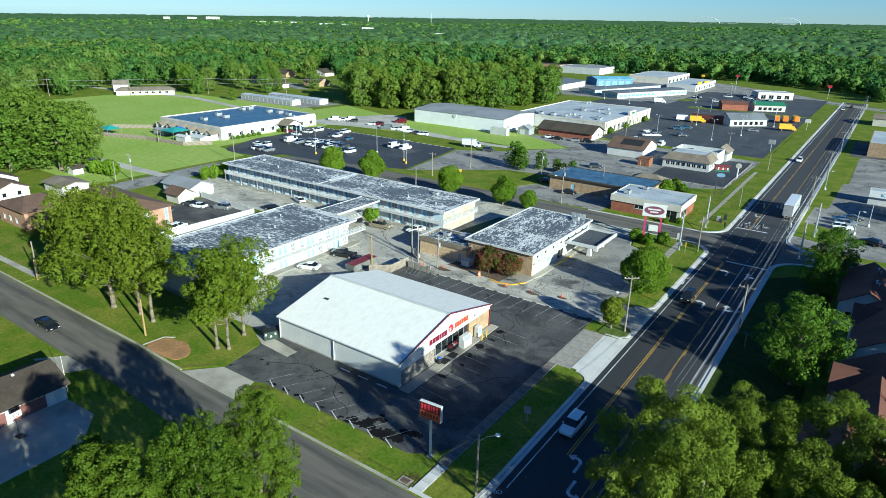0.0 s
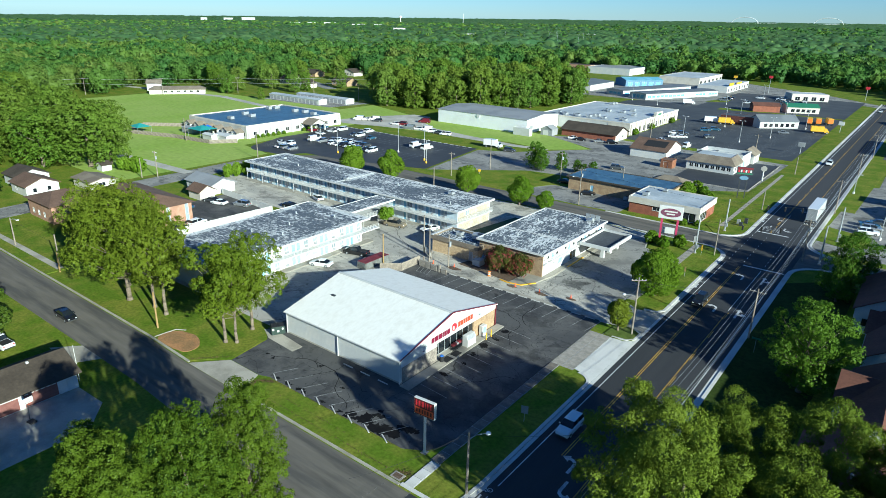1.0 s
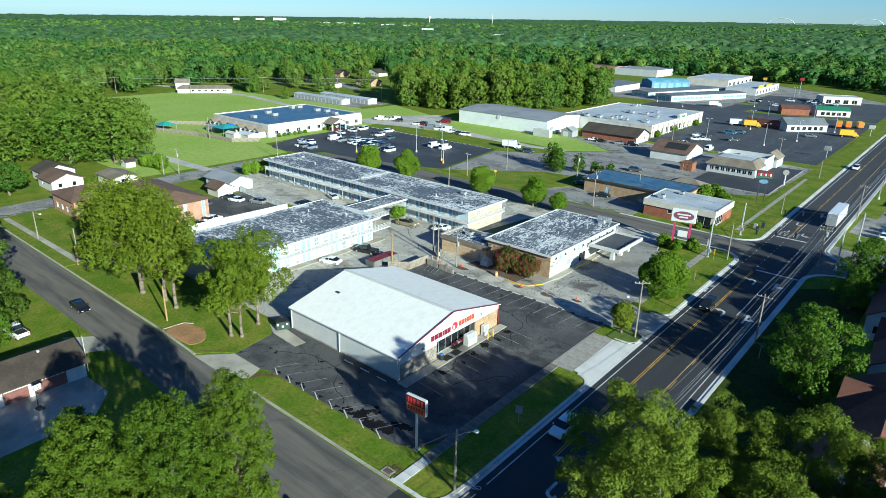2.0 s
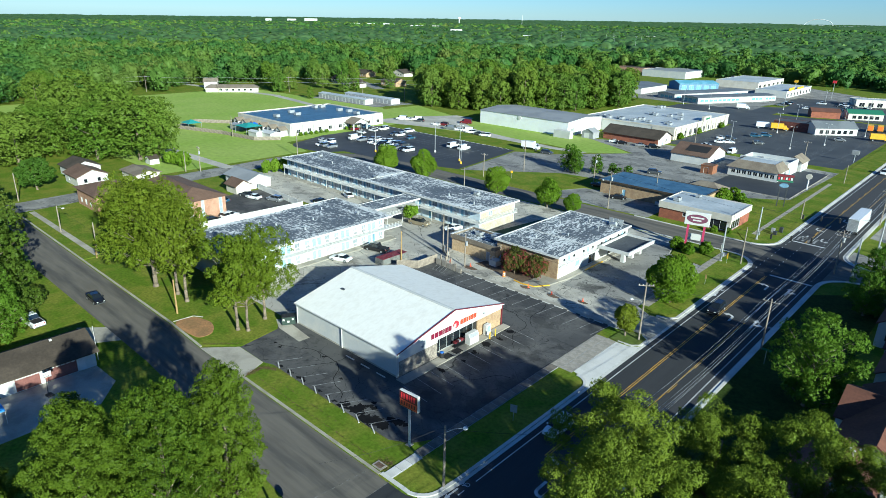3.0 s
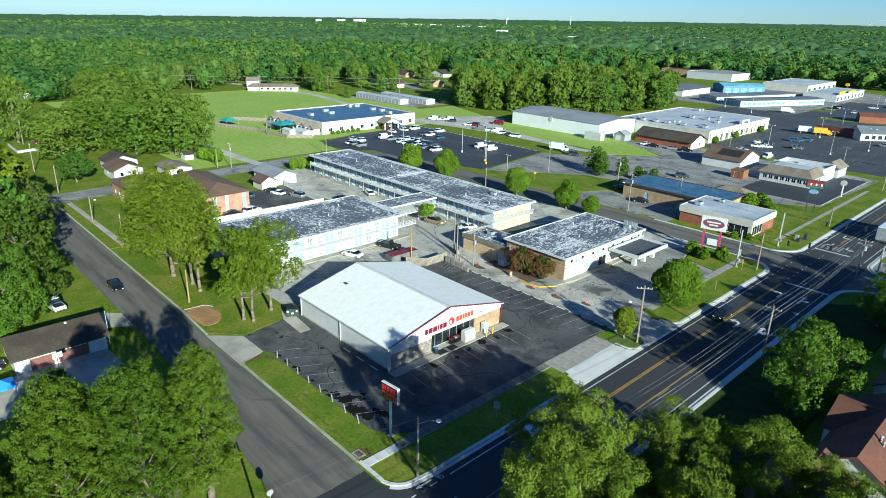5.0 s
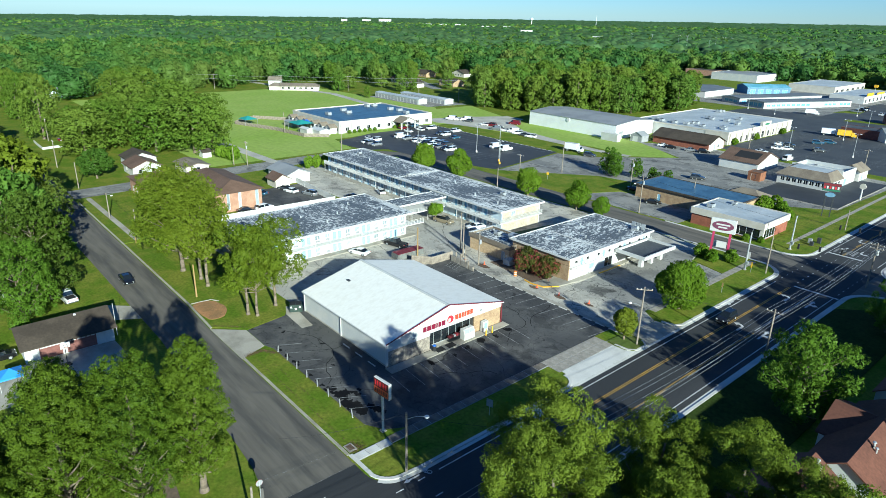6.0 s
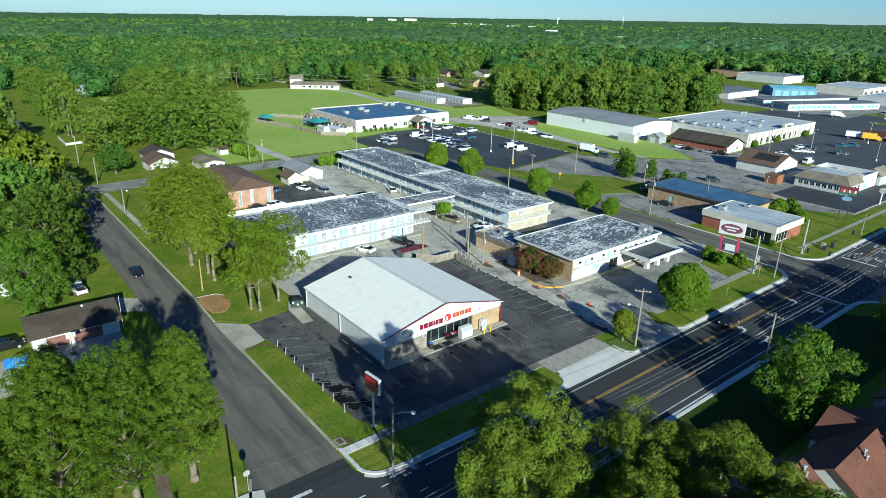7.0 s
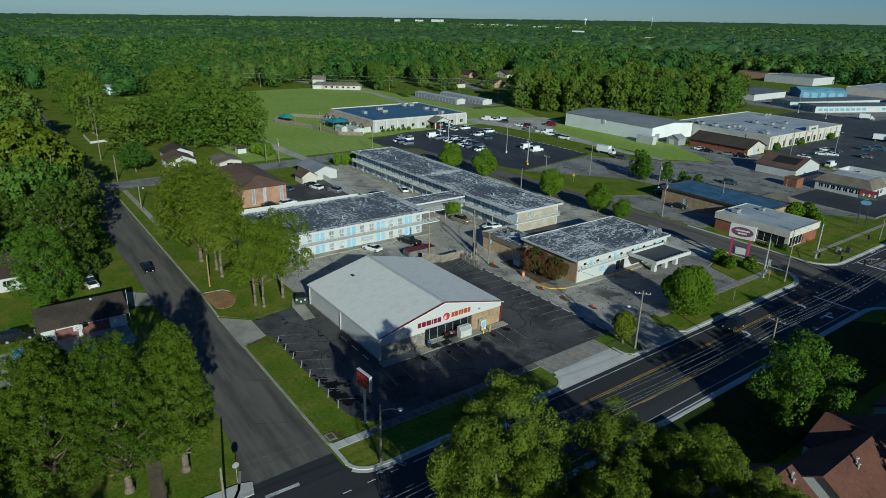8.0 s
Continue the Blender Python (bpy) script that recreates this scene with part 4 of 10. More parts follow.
def arrow(x, y, kind, turn, s=1.0):
    """A painted lane arrow: straight, left turn, or both ways right."""
    g = Geo()
    if kind == "left":
        outline = [(-0.15, -1.6), (0.15, -1.6), (0.15, -0.1), (0.02, 0.35), (-0.35, 0.62), (-0.75, 0.66), (-0.75, 0.98), (-1.5, 0.45), (-0.75, -0.05), (-0.75, 0.3), (-0.42, 0.26), (-0.2, 0.08), (-0.15, -0.3)]
    elif kind == "right":
        outline = [(-0.15, -1.6), (0.15, -1.6), (0.15, -0.5), (0.5, -0.2), (0.5, -0.55), (1.15, 0.0), (0.5, 0.5), (0.5, 0.15), (0.15, 0.0), (0.15, 1.0), (0.45, 1.0), (0, 1.75), (-0.45, 1.0), (-0.15, 1.0)]
    else:
        outline = [(-0.12, -1.3), (0.12, -1.3), (0.12, 0.4), (0.36, 0.4), (0, 1.2), (-0.36, 0.4), (-0.12, 0.4)]
    n = len(outline)
    g.add([(px, py, -0.008) for px, py in outline] + [(px, py, 0) for px, py in outline], [tuple(range(n, 2 * n)), tuple(range(n - 1, -1, -1))] + [(i, (i + 1) % n, n + (i + 1) % n, n + i) for i in range(n)])
    ob = part("lane_arrow", g, PAINT_WHITE, road)
    ob.matrix_basis = pose(x, y, Z, 0, 0, turn) @ Matrix.Scale(s, 4)
    return ob


arrow(-19.6, 113.8, "left", 0, 1.25), arrow(-16.0, 113.5, "right", 0, 1.25), arrow(-19.6, 132.5, "left", 0, 1.25), arrow(-16.0, 132.5, "right", 0, 1.25)
arrow(-19.9, 59.5, "left", 0, 1.2), arrow(-19.2, 54.5, "left", 180, 1.2)
arrow(-19.7, 171, "left", 180, 1.2), arrow(-22.9, 171, "right", 180, 1.2), arrow(-19.7, 193, "left", 180, 1.2), arrow(-22.9, 180, "left", 180, 1.2)
for ay, at in ((47.6, 180), (121.5, 180), (176, 180)):
    arrow(-25.45, ay, "straight", at, 0.9)


def bicycle_mark(x, y, turn):
    g = Geo()
    for cx in (-0.38, 0.38):
        ring = arc(cx, 0, 0.32, 0, 360, 14)
        ribbon(ring, 0.08, -0.006, 0, g)
    ribbon([(-0.38, 0), (-0.1, 0.42), (0.3, 0.42), (0.38, 0)], 0.07, -0.006, 0, g)
    ribbon([(-0.1, 0.42), (0.05, 0.02), (0.3, 0.42)], 0.07, -0.006, 0, g)
    ob = part("bicycle_mark", g, PAINT_WHITE, road)
    ob.matrix_basis = pose(x, y, Z, 0, 0, turn)


for by in (49.9, 124.5, 179):
    bicycle_mark(-25.45, by, 180)
bicycle_mark(-13.6, 114, 0)

# stalls, wheel stops, stains of the store lot
for k in range(14):
    sx = -65.4 + 2.64 * k
    lines(lot_store, PAINT_WORN, [(sx, 90.3, sx + 0.6, 95.2, 0.11)], 0.036, "stall_line")
for k in range(8):
    sx = -62.0 + 3.0 * k
    lines(lot_store, PAINT_WORN, [(sx, 50.0 - 0.07 * k, sx + 1.85, 53.4 - 0.07 * k, 0.1)], 0.036, "stall_line")
for k in range(10):
    sy = 58.5 + 2.7 * k
    lines(lot_store, PAINT_WORN, [(-44.1, sy, -39.2, sy - 0.4, 0.10)], 0.036, "stall_line")
lines(lot_store, PAINT_WORN, [(-71 + 0.9 * k, 92.3, -72 + 0.9 * k, 95, 0.12) for k in range(4)] + [(-71.4, 92.2, -67.6, 92.2, 0.1)], 0.036, "stall_line")
lines(side, PAINT_GHOST, [(-35.5 + 0.1 * k, 35.1 + 1.0 * k, -35.44 + 0.1 * k, 35.6 + 1.0 * k, 0.11) for k in range(9)] + [(-31.5, 34.4, -31.5, 44.3, 0.1)], 0.0245, "crossing_line")
drain = thing("storm_drain", "square concrete storm drain with an iron grate in the verge", "storm drain", (-34.2, 45.3, 0.05))
part("frame", Geo().box(-0.75, -0.55, 0, 0.75, 0.55, 0.06, 0.02), CONCRETE_OLD, drain)
part("grate", Geo().box(-0.5, -0.35, 0.06, 0.5, 0.35, 0.075), SOIL, drain, "iron grate choked with soil")
def stalls(lot, rows, z):
    """Faint stall lines, too many and too small to tell apart: one joined part. rows: x0, y0, step x, step y, count, line x, line y."""
    g = Geo()
    for x0, y0, sx, sy, n, dx, dy in rows:
        for k in range(n):
            a, b = Vector((x0 + sx * k, y0 + sy * k)), Vector((x0 + sx * k + dx, y0 + sy * k + dy))
            nr = Vector((dy, -dx)).normalized() * 0.07
            g.prism([(a - nr)[:], (a + nr)[:], (b + nr)[:], (b - nr)[:]], z - 0.01, z)
    tagged(part("stall_lines", g, PAINT_FAINT, lot), kind="stuff")


stalls(lot_school, [(-186.5, 167.4, 2.9, 0, 17, 0, 5.0), (-186.5, 172.8, 2.9, 0, 17, 0, 5.0), (-188, 184.0, 2.9, 0, 17, 0, 9.6), (-203, 196.6, 2.9, 0, 24, 0, 4.8), (-195.5, 150.5, 3.1, 0, 6, 0, 5.0)], 0.035)
stalls(lot_strip, [(x, 270, 0, 2.9, 38, 5.0, 1.6) for x in (-94, -84, -74, -64, -52, -42)], 0.035)
stop_mesh = Geo().prism_x([(-0.08, 0), (0.08, 0), (0.06, 0.1), (-0.06, 0.1)], -0.9, 0.9).mesh("wheel_stop")


def wheel_stop(x, y, turn, group, z=0.03):
    ob = part("wheel_stop", stop_mesh, CONCRETE_NEW)
    ob.matrix_basis = pose(x, y, z, 0, 0, turn)
    return tagged(ob, "pale concrete wheel stop on the asphalt", "wheel stop", group)


for k in range(13):
    wheel_stop(-64.2 + 2.64 * k, 95.35, 0, "wheel stops along the upper kerb")
for k in range(8):
    wheel_stop(-60.8 + 3.0 * k, 49.62 - 0.06 * k, -28, "wheel stops beside the grass strip")
for k in range(24):
    wheel_stop(-202.4 + 2.9 * k, 201.2, 0, "wheel stops at the school car park")
for k in range(3):
    wheel_stop(-55.2 + 3.4 * k, 58.2, 0, "wheel stops beside the side wall")
g = Geo()
rng = random.Random(5)
spots = [(-43.8, 75.8, 0.85), (-43.4, 78.8, 0.6), (-43.7, 81.6, 0.7), (-43.2, 72.6, 0.5), (-42.8, 69.4, 0.45), (-43.5, 65.2, 0.5), (-67.0, 53.2, 0.3), (-65.2, 52.9, 0.25), (-58.2, 55.8, 0.35), (-51.7, 53.7, 0.4)]
spots += [(-44.1, 50.7, 1.2), (-43.4, 52.3, 0.75), (-41.2, 50.4, 1.7), (-39.4, 50.6, 1.3), (-38.4, 52.4, 0.8), (-46.6, 50.1, 0.7)]
spots += [(-60.5 + 2.1 * k + rng.uniform(-0.7, 0.7), 49.75, rng.uniform(0.25, 0.5)) for k in range(8)]
count = 0
for cx, cy, r in spots:
    for _ in range(7):
        bx, by, br = cx + rng.gauss(0, 0.55) * r, cy + rng.gauss(0, 0.4) * r, r * rng.uniform(0.25, 0.75)
        poly = [(bx + br * (1 + 0.9 * noise.noise((bx + math.cos(a) * 1.7, by + math.sin(a) * 1.7, 0.3))) * math.cos(a), max(49.25, by + 0.75 * br * (1 + 0.9 * noise.noise((bx + math.cos(a) * 2.3, by + math.sin(a) * 2.3, 1.3))) * math.sin(a))) for a in [q * math.pi / 9 for q in range(18)]]
        g.prism(poly, 0.02, 0.0312 + 0.00004 * count)
        count += 1
tagged(part("oil_stain", g, ASPHALT_PATCH, lot_store), kind="stuff")
slab("path_trees", [(-52, 25.8), (-43.7, 26.5), (-35.2, 25.0), (-31.5, 26.2), (-31.5, 27.6), (-35.0, 26.5), (-43.2, 27.7), (-52, 27)], 0.06, PATH_BROWN, "narrow brown path between the street trees")
g = Geo()
for x0, y0, n, a in ((-60, 56, 14, 20), (-58, 52, 10, 60), (-40, 64, 16, 95), (-42, 86, 16, 160), (-66, 53, 8, 10), (-50, 88, 14, 5)):
    p, ang = Vector((x0, y0)), radians(a)
    path = [p.copy()]
    for _ in range(n):
        ang += rng.uniform(-0.5, 0.5)
        p = p + Vector((math.cos(ang), math.sin(ang))) * 1.1
        path.append(p.copy())
    path = [q for q in path if -69 < q.x < -34 and 50 < q.y < 95 and not (-71 < q.x < -45.5 and 58.5 < q.y < 84)]
    if len(path) > 2:
        ribbon(path, 0.09, 0.02, 0.034, g)
for x0, y0, n, a in ((-86, 62, 20, 85), (-80, 100, 22, 100), (-60, 100, 24, 5), (-42, 108, 20, 80), (-45, 114, 16, 120), (-140, 106, 26, 10), (-110, 104, 20, 60), (-70, 140, 20, 5), (-38, 120, 14, 170)):
    p, ang = Vector((x0, y0)), radians(a)
    path = [p.copy()]
    for _ in range(n):
        ang += rng.uniform(-0.4, 0.4)
        p = p + Vector((math.cos(ang), math.sin(ang))) * 1.1
        path.append(p.copy())
    ribbon([q for q in path if q.x < -34.5], 0.07, 0.006, 0.017, g)
tagged(part("crack", g, ASPHALT_PATCH, lot_motel), kind="stuff")

# ---- building kit ----
_fit = {}


def fitting(kind, w, h, mats):
    """Meshes of a window, door or glazing w by h: outer face at y = 0, depth to +y."""
    key = (kind, round(w, 2), round(h, 2), tuple(m.name for m in mats))
    if key in _fit:
        return _fit[key]
    f, p = Geo(), Geo()
    e = 0.07
    if kind == "door":
        f.wall((0, 0.02), (w, 0.02), 0, h, 0.14, [(e, w - e, -1, h - e)])
        p.box(e, 0.08, 0.01, w - e, 0.13, h - e, 0.01)
        p.box(e + 0.12, 0.065, 0.25, w - e - 0.12, 0.085, h * 0.45), p.box(e + 0.12, 0.065, h * 0.52, w - e - 0.12, 0.085, h - 0.28)
    elif kind == "panel":
        f.wall((0, -0.02), (w, -0.02), 0, h, 0.06, [(0.04, w - 0.04, 0.05, h - 0.05)])
        p.box(0.02, 0.0, 0.03, w - 0.02, 0.1, h - 0.03)
    else:
        n = max(1, round(w / 1.5)) if kind == "glazing" else (2 if w > 1.2 else 1)
        bay = (w - e) / n
        f.wall((0, 0.03), (w, 0.03), 0, h, 0.11, [(bay * i + e, bay * (i + 1), e, h - e) for i in range(n)])
        p.box(e * 0.5, 0.08, e * 0.5, w - e * 0.5, 0.10, h - e * 0.5)
    sill = None if kind in ("door", "panel") else Geo().box(-0.05, -0.06, -0.05, w + 0.05, 0.028, 0.0).mesh("sill")
    _fit[key] = (f.mesh("frame"), p.mesh("pane"), sill)
    return _fit[key]


SIDES = {"S": 0, "E": 90, "N": 180, "W": 270}


def building(name, label, category, x0, y0, x1, y1, h, walls, sides=None, th=0.25, z0=0.0, frame=None, pane=None, door=None, floor=True, mats=None):
    """Four walls with real openings. sides: side -> [(s0, s1, z0, z1, kind)]."""
    sides, mats = sides or {}, mats or {}
    W, D = x1 - x0, y1 - y0
    b = thing(name, label, category, (x0, y0, 0))
    runs = {"S": ((0, 0), (W, 0)), "E": ((W, th), (W, D - th)), "N": ((W, D), (0, D)), "W": ((0, D - th), (0, th))}
    for sd, (p, q) in runs.items():
        part("wall", Geo().wall(p, q, z0, h, th, sides.get(sd, ())), mats.get(sd, walls), b)
        for s0, s1, a, c, kind in sides.get(sd, ()):
            if kind == "void":
                continue
            d = (Vector(q) - Vector(p)).normalized()
            o = Vector(p) + d * s0
            fm, pm, sm = fitting(kind, s1 - s0, c - a, (frame or WHITE_TRIM, door or BLUE_PAINT, pane or GLASS))
            top = part("door" if kind in ("door", "panel") else "window", fm, frame or WHITE_TRIM, b)
            top.matrix_basis = pose(o.x, o.y, a, 0, 0, SIDES[sd])
            if sm:
                part("sill", sm, frame or WHITE_TRIM, top)
            if kind == "panel":
                part("leaf", pm, door or BLUE_PAINT, top)
            else:
                part("leaf" if kind == "door" else "pane", pm, (door or BLUE_PAINT) if kind == "door" else (pane or GLASS), top)
    if floor:
        part("floor", Geo().box(th, th, 0.0, W - th, D - th, 0.08), INSIDE, b)
    return b


def flat_roof(b, W, D, h, mat, fascia=None, over=0.0, thick=0.3, lip=0.12, lipw=0.25):
    part("roof", Geo().box(-over + lipw, -over + lipw, h + 0.003, W + over - lipw, D + over - lipw, h + thick), mat, b)
    g = Geo()
    a, c, d, e = -over, -over, W + over, D + over
    g.box(a, c, h + 0.003, d, c + lipw, h + thick + lip), g.box(a, e - lipw, h + 0.003, d, e, h + thick + lip)
    g.box(a, c + lipw, h + 0.003, a + lipw, e - lipw, h + thick + lip), g.box(d - lipw, c + lipw, h + 0.003, d, e - lipw, h + thick + lip)
    part("fascia", g, fascia or WHITE_TRIM, b)


def gable_roof(b, W, D, h, rise, axis, mat, over=0.5, thick=0.18, gable=None, hip=0.0):
    """A pitched roof with its ridge along axis, on walls W by D; the gables are closed below it."""
    g = Geo()
    if axis == "x":
        m = D / 2
        k = rise / m
        lo = h - over * k
        for s in (1, -1):
            ya, yb = (-over, m) if s > 0 else (D + over, m)
            vs = [(-over, ya, lo), (W + over, ya, lo), (W + over - hip, yb, h + rise), (-over + hip, yb, h + rise)]
            vs += [(x, y, z + thick) for x, y, z in vs]
            g.add(vs, [(0, 1, 2, 3)[::s], (4, 5, 6, 7)[::s], (0, 1, 5, 4), (1, 2, 6, 5), (2, 3, 7, 6), (3, 0, 4, 7)])
        if hip:
            for xa, xb in ((-over, -over + hip), (W + over, W + over - hip)):
                vs = [(xa, -over, lo + thick), (xa, D + over, lo + thick), (xb, m, h + rise + thick)]
                g.add(vs, [(0, 1, 2)])
        tri = [[(0.02, y, z) for y, z in ((0, h), (D, h), (m, h + rise))], [(W - 0.02, y, z) for y, z in ((0, h), (D, h), (m, h + rise))]]
    else:
        m = W / 2
        k = rise / m
        lo = h - over * k
        for s in (1, -1):
            xa, xb = (-over, m) if s > 0 else (W + over, m)
            vs = [(xa, -over, lo), (xa, D + over, lo), (xb, D + over - hip, h + rise), (xb, -over + hip, h + rise)]
            vs += [(x, y, z + thick) for x, y, z in vs]
            g.add(vs, [(0, 1, 2, 3), (4, 5, 6, 7), (0, 1, 5, 4), (1, 2, 6, 5), (2, 3, 7, 6), (3, 0, 4, 7)])
        if hip:
            for ya, yb in ((-over, -over + hip), (D + over, D + over - hip)):
                g.add([(-over, ya, lo + thick), (W + over, ya, lo + thick), (m, yb, h + rise + thick)], [(0, 1, 2)])
        tri = [[(x, 0.02, z) for x, z in ((0, h), (W, h), (m, h + rise))], [(x, D - 0.02, z) for x, z in ((0, h), (W, h), (m, h + rise))]]
    part("roof", g, mat, b)
    if gable and not hip:
        for t in tri:
            d = 0.15
            v = Vector((d, 0, 0)) if axis == "x" else Vector((0, d, 0))
            if t is tri[1]:
                v = -v
            part("gable", Geo().add(t + [tuple(Vector(p) + v) for p in t], [(0, 1, 2), (3, 4, 5), (0, 1, 4, 3), (1, 2, 5, 4), (2, 0, 3, 5)]), gable, b)


def rooftop_unit(x, y, z, w=1.8, d=1.4, h=1.1, turn=0):
    b = thing("rooftop_unit", "pale metal air-conditioning unit on the flat roof", "rooftop unit", (x, y, z), turn, "rooftop units")
    part("casing", Geo().box(-w / 2, -d / 2, 0.12, w / 2, d / 2, h, 0.05), GALV, b)
    part("base", Geo().box(-w / 2 + 0.1, -d / 2 + 0.1, 0, w / 2 - 0.1, d / 2 - 0.1, 0.12), DARK_METAL, b)
    part("fan", Geo().tube((w * 0.2, 0, h), (w * 0.2, 0, h + 0.08), d * 0.32, n=14), DARK_METAL, b)


def roof_vent(x, y, z, r=0.12, h=0.5):
    ob = part("roof_vent", Geo().tube((0, 0, 0), (0, 0, h), r, n=8).tube((0, 0, h), (0, 0, h + 0.1), r * 1.7, r * 1.2, n=8), GALV)
    ob.location = (x, y, z)
    return tagged(ob, "short metal vent pipe standing on the roof", "roof vent", "roof vents")


# ---- the store ----
SX0, SX1, SYA, SYB, EAVE, RIDGE = -70.0, -46.2, 59.4, 82.8, 3.75, 6.55
W, D, M = SX1 - SX0, SYB - SYA, (SYB - SYA) / 2
store = thing("store", "low store with a white ribbed metal gable roof and red trim", "store", (SX0, SYA, 0))
rib = Geo()
n = int(W / 0.3)
# ribbed side wall: a folded sheet
prof = []
for i in range(n):
    x = W * i / n
    prof += [(x, 0.0), (x + W / n * 0.55, 0.0), (x + W / n * 0.62, -0.004), (x + W / n * 0.93, -0.004)]
prof.append((W, 0.0))
vs = [(x, y, 0.25) for x, y in prof] + [(x, y, EAVE) for x, y in prof]
k = len(prof)
rib.add(vs, [(i, i + 1, k + i + 1, k + i) for i in range(k - 1)])
part("side_wall", rib, WHITE_WALL, store, "white ribbed metal side wall")
part("wall", Geo().wall((0, 0.02), (W, 0.02), 0.25, EAVE, 0.2), WHITE_METAL, store)
part("plinth", Geo().box(0, -0.06, 0, W, 0.22, 0.25), CONCRETE, store)
part("wall", Geo().wall((W, D), (0, D), 0, EAVE, 0.2), WHITE_METAL, store)
back = Geo().wall((0, D - 0.2), (0, 0.22), 0, EAVE, 0.2).add([(0, 0, EAVE), (0, D, EAVE), (0, M, RIDGE)], [(0, 2, 1)])
part("wall", back, WHITE_METAL, store)
# front: veneer base, white gable above, an opening for the entrance
gx = W
E0, E1 = 8.0, 17.2                     # entrance along the front
front = Geo()
front.wall((gx, 0.22), (gx, E0), 0, 2.55, 0.25)
part("stone_wall", front, STONE, store, "rough stone veneer beside the entrance")
part("brick_wall", Geo().wall((gx, E1), (gx, D), 0, 3.0, 0.25), BRICK_TAN, store, "tan brick wall beside the entrance")
gab = Geo()
outline = [(0, 2.55), (E0, 2.55), (E0, 3.0), (D, 3.0), (D, EAVE), (M, RIDGE), (0, EAVE)]
gab.prism_x(outline, gx - 0.2, gx + 0.06)
part("front_gable", gab, WHITE_TRIM, store, "white metal gable above the entrance")
trim = Geo()
for a, b in (((-0.25, EAVE - 0.1), (M, RIDGE - 0.02)), ((M, RIDGE - 0.02), (D + 0.25, EAVE - 0.1))):
    q = [a, b, (b[0], b[1] + 0.2), (a[0], a[1] + 0.2)]
    trim.prism_x(q, gx + 0.06, gx + 0.2)
part("gable_trim", trim, RED_DARK, store, "dark red metal trim")
# recessed glazed entrance
rec = Geo().box(gx - 2.3, E0, 0.0, gx - 2.2, E1, 3.0).box(gx - 2.2, E0 - 0.12, 0, gx - 0.25, E0, 3.0).box(gx - 2.2, E1, 0, gx - 0.25, E1 + 0.12, 3.0).box(gx - 2.3, E0, 2.9, gx - 0.2, E1, 3.0)
part("entrance_recess", rec, INSIDE, store, "shaded entrance bay")
part("entrance_floor", Geo().box(gx - 2.2, E0, 0.0, gx, E1, 0.14), CONCRETE, store)
mull = Geo()
for i in range(7):
    y = E0 + (E1 - E0 - 0.08) * i / 6
    mull.box(gx - 1.02, y, 0.14, gx - 0.94, y + 0.08, 2.9)
mull.box(gx - 1.02, E0, 0.14, gx - 0.94, E1, 0.24), mull.box(gx - 1.02, E0, 2.25, gx - 0.94, E1, 2.33)
shopfront = part("shopfront", mull, GALV, store, "aluminium framed glass shopfront")
for i in range(6):
    y = E0 + (E1 - E0 - 0.08) * i / 6
    part("pane", Geo().box(gx - 0.99, y + 0.08, 0.24, gx - 0.97, y + (E1 - E0) / 6, 2.25), DARK_GLASS, shopfront)
for y in (E0 + 3.3, E0 + 4.2):
    part("door_handle", Geo().tube((gx - 0.9, y, 1.0), (gx - 0.9, y, 1.5), 0.025), CHROME, shopfront)
for yy in (68.7, 70.9):
    mat_ob = part("door_mat", Geo().box(-0.6, -0.8, 0, 0.6, 0.8, 0.015), BLACK)
    mat_ob.location = (-45.3, yy, 0.141)
    tagged(mat_ob, "black rubber mat before the store entrance", "door mat", "door mats")
# roof: white ribbed sheets
for s in (0, 1):
    rf = Geo()
    ya, yb = (-0.3, M) if s == 0 else (D + 0.3, M)
    za = EAVE - 0.3 * (RIDGE - EAVE) / M
    dy = yb - ya
    nn, line = 78, []
    for i in range(nn):
        x, w_ = -0.25 + (gx + 0.47) * i / nn, (gx + 0.47) / nn
        line += [(x, 0.04), (x + w_ * 0.70, 0.04), (x + w_ * 0.8, 0.044), (x + w_ * 0.9, 0.044)]
    line = [(-0.25, -0.06)] + line + [(gx + 0.22, 0.04), (gx + 0.22, -0.06)]
    k = len(line)
    vs = [(x, ya, za + z) for x, z in line] + [(x, yb, RIDGE + z) for x, z in line]
    fs = [(i, i + 1, k + i + 1, k + i) for i in range(k - 1)]
    rf.add(vs, fs if s == 0 else [f[::-1] for f in fs])
    rf.add([(-0.25, ya, za - 0.08), (gx + 0.22, ya, za - 0.08), (gx + 0.22, ya, za + 0.035), (-0.25, ya, za + 0.035)], [(0, 1, 2, 3)])
    part("roof_slope", rf, STORE_ROOF, store, "white ribbed metal roof slope")
cap = Geo()
cap.prism_x([(M - 0.3, RIDGE + 0.02), (M, RIDGE + 0.1), (M + 0.3, RIDGE + 0.02), (M + 0.3, RIDGE + 0.07), (M, RIDGE + 0.15), (M - 0.3, RIDGE + 0.07)], -0.25, gx + 0.2)
part("ridge_cap", cap, WHITE_METAL, store)
for ya, yb in ((-0.42, -0.3), (D + 0.3, D + 0.42)):
    part("gutter", Geo().box(-0.25, ya, EAVE - 0.2, gx + 0.2, yb, EAVE - 0.06), WHITE_TRIM, store)
for x in (0.15, 11.6, gx - 0.1):
    part("downpipe", Geo().box(x - 0.06, -0.2, 0.05, x + 0.06, -0.08, EAVE - 0.1), WHITE_TRIM, store)
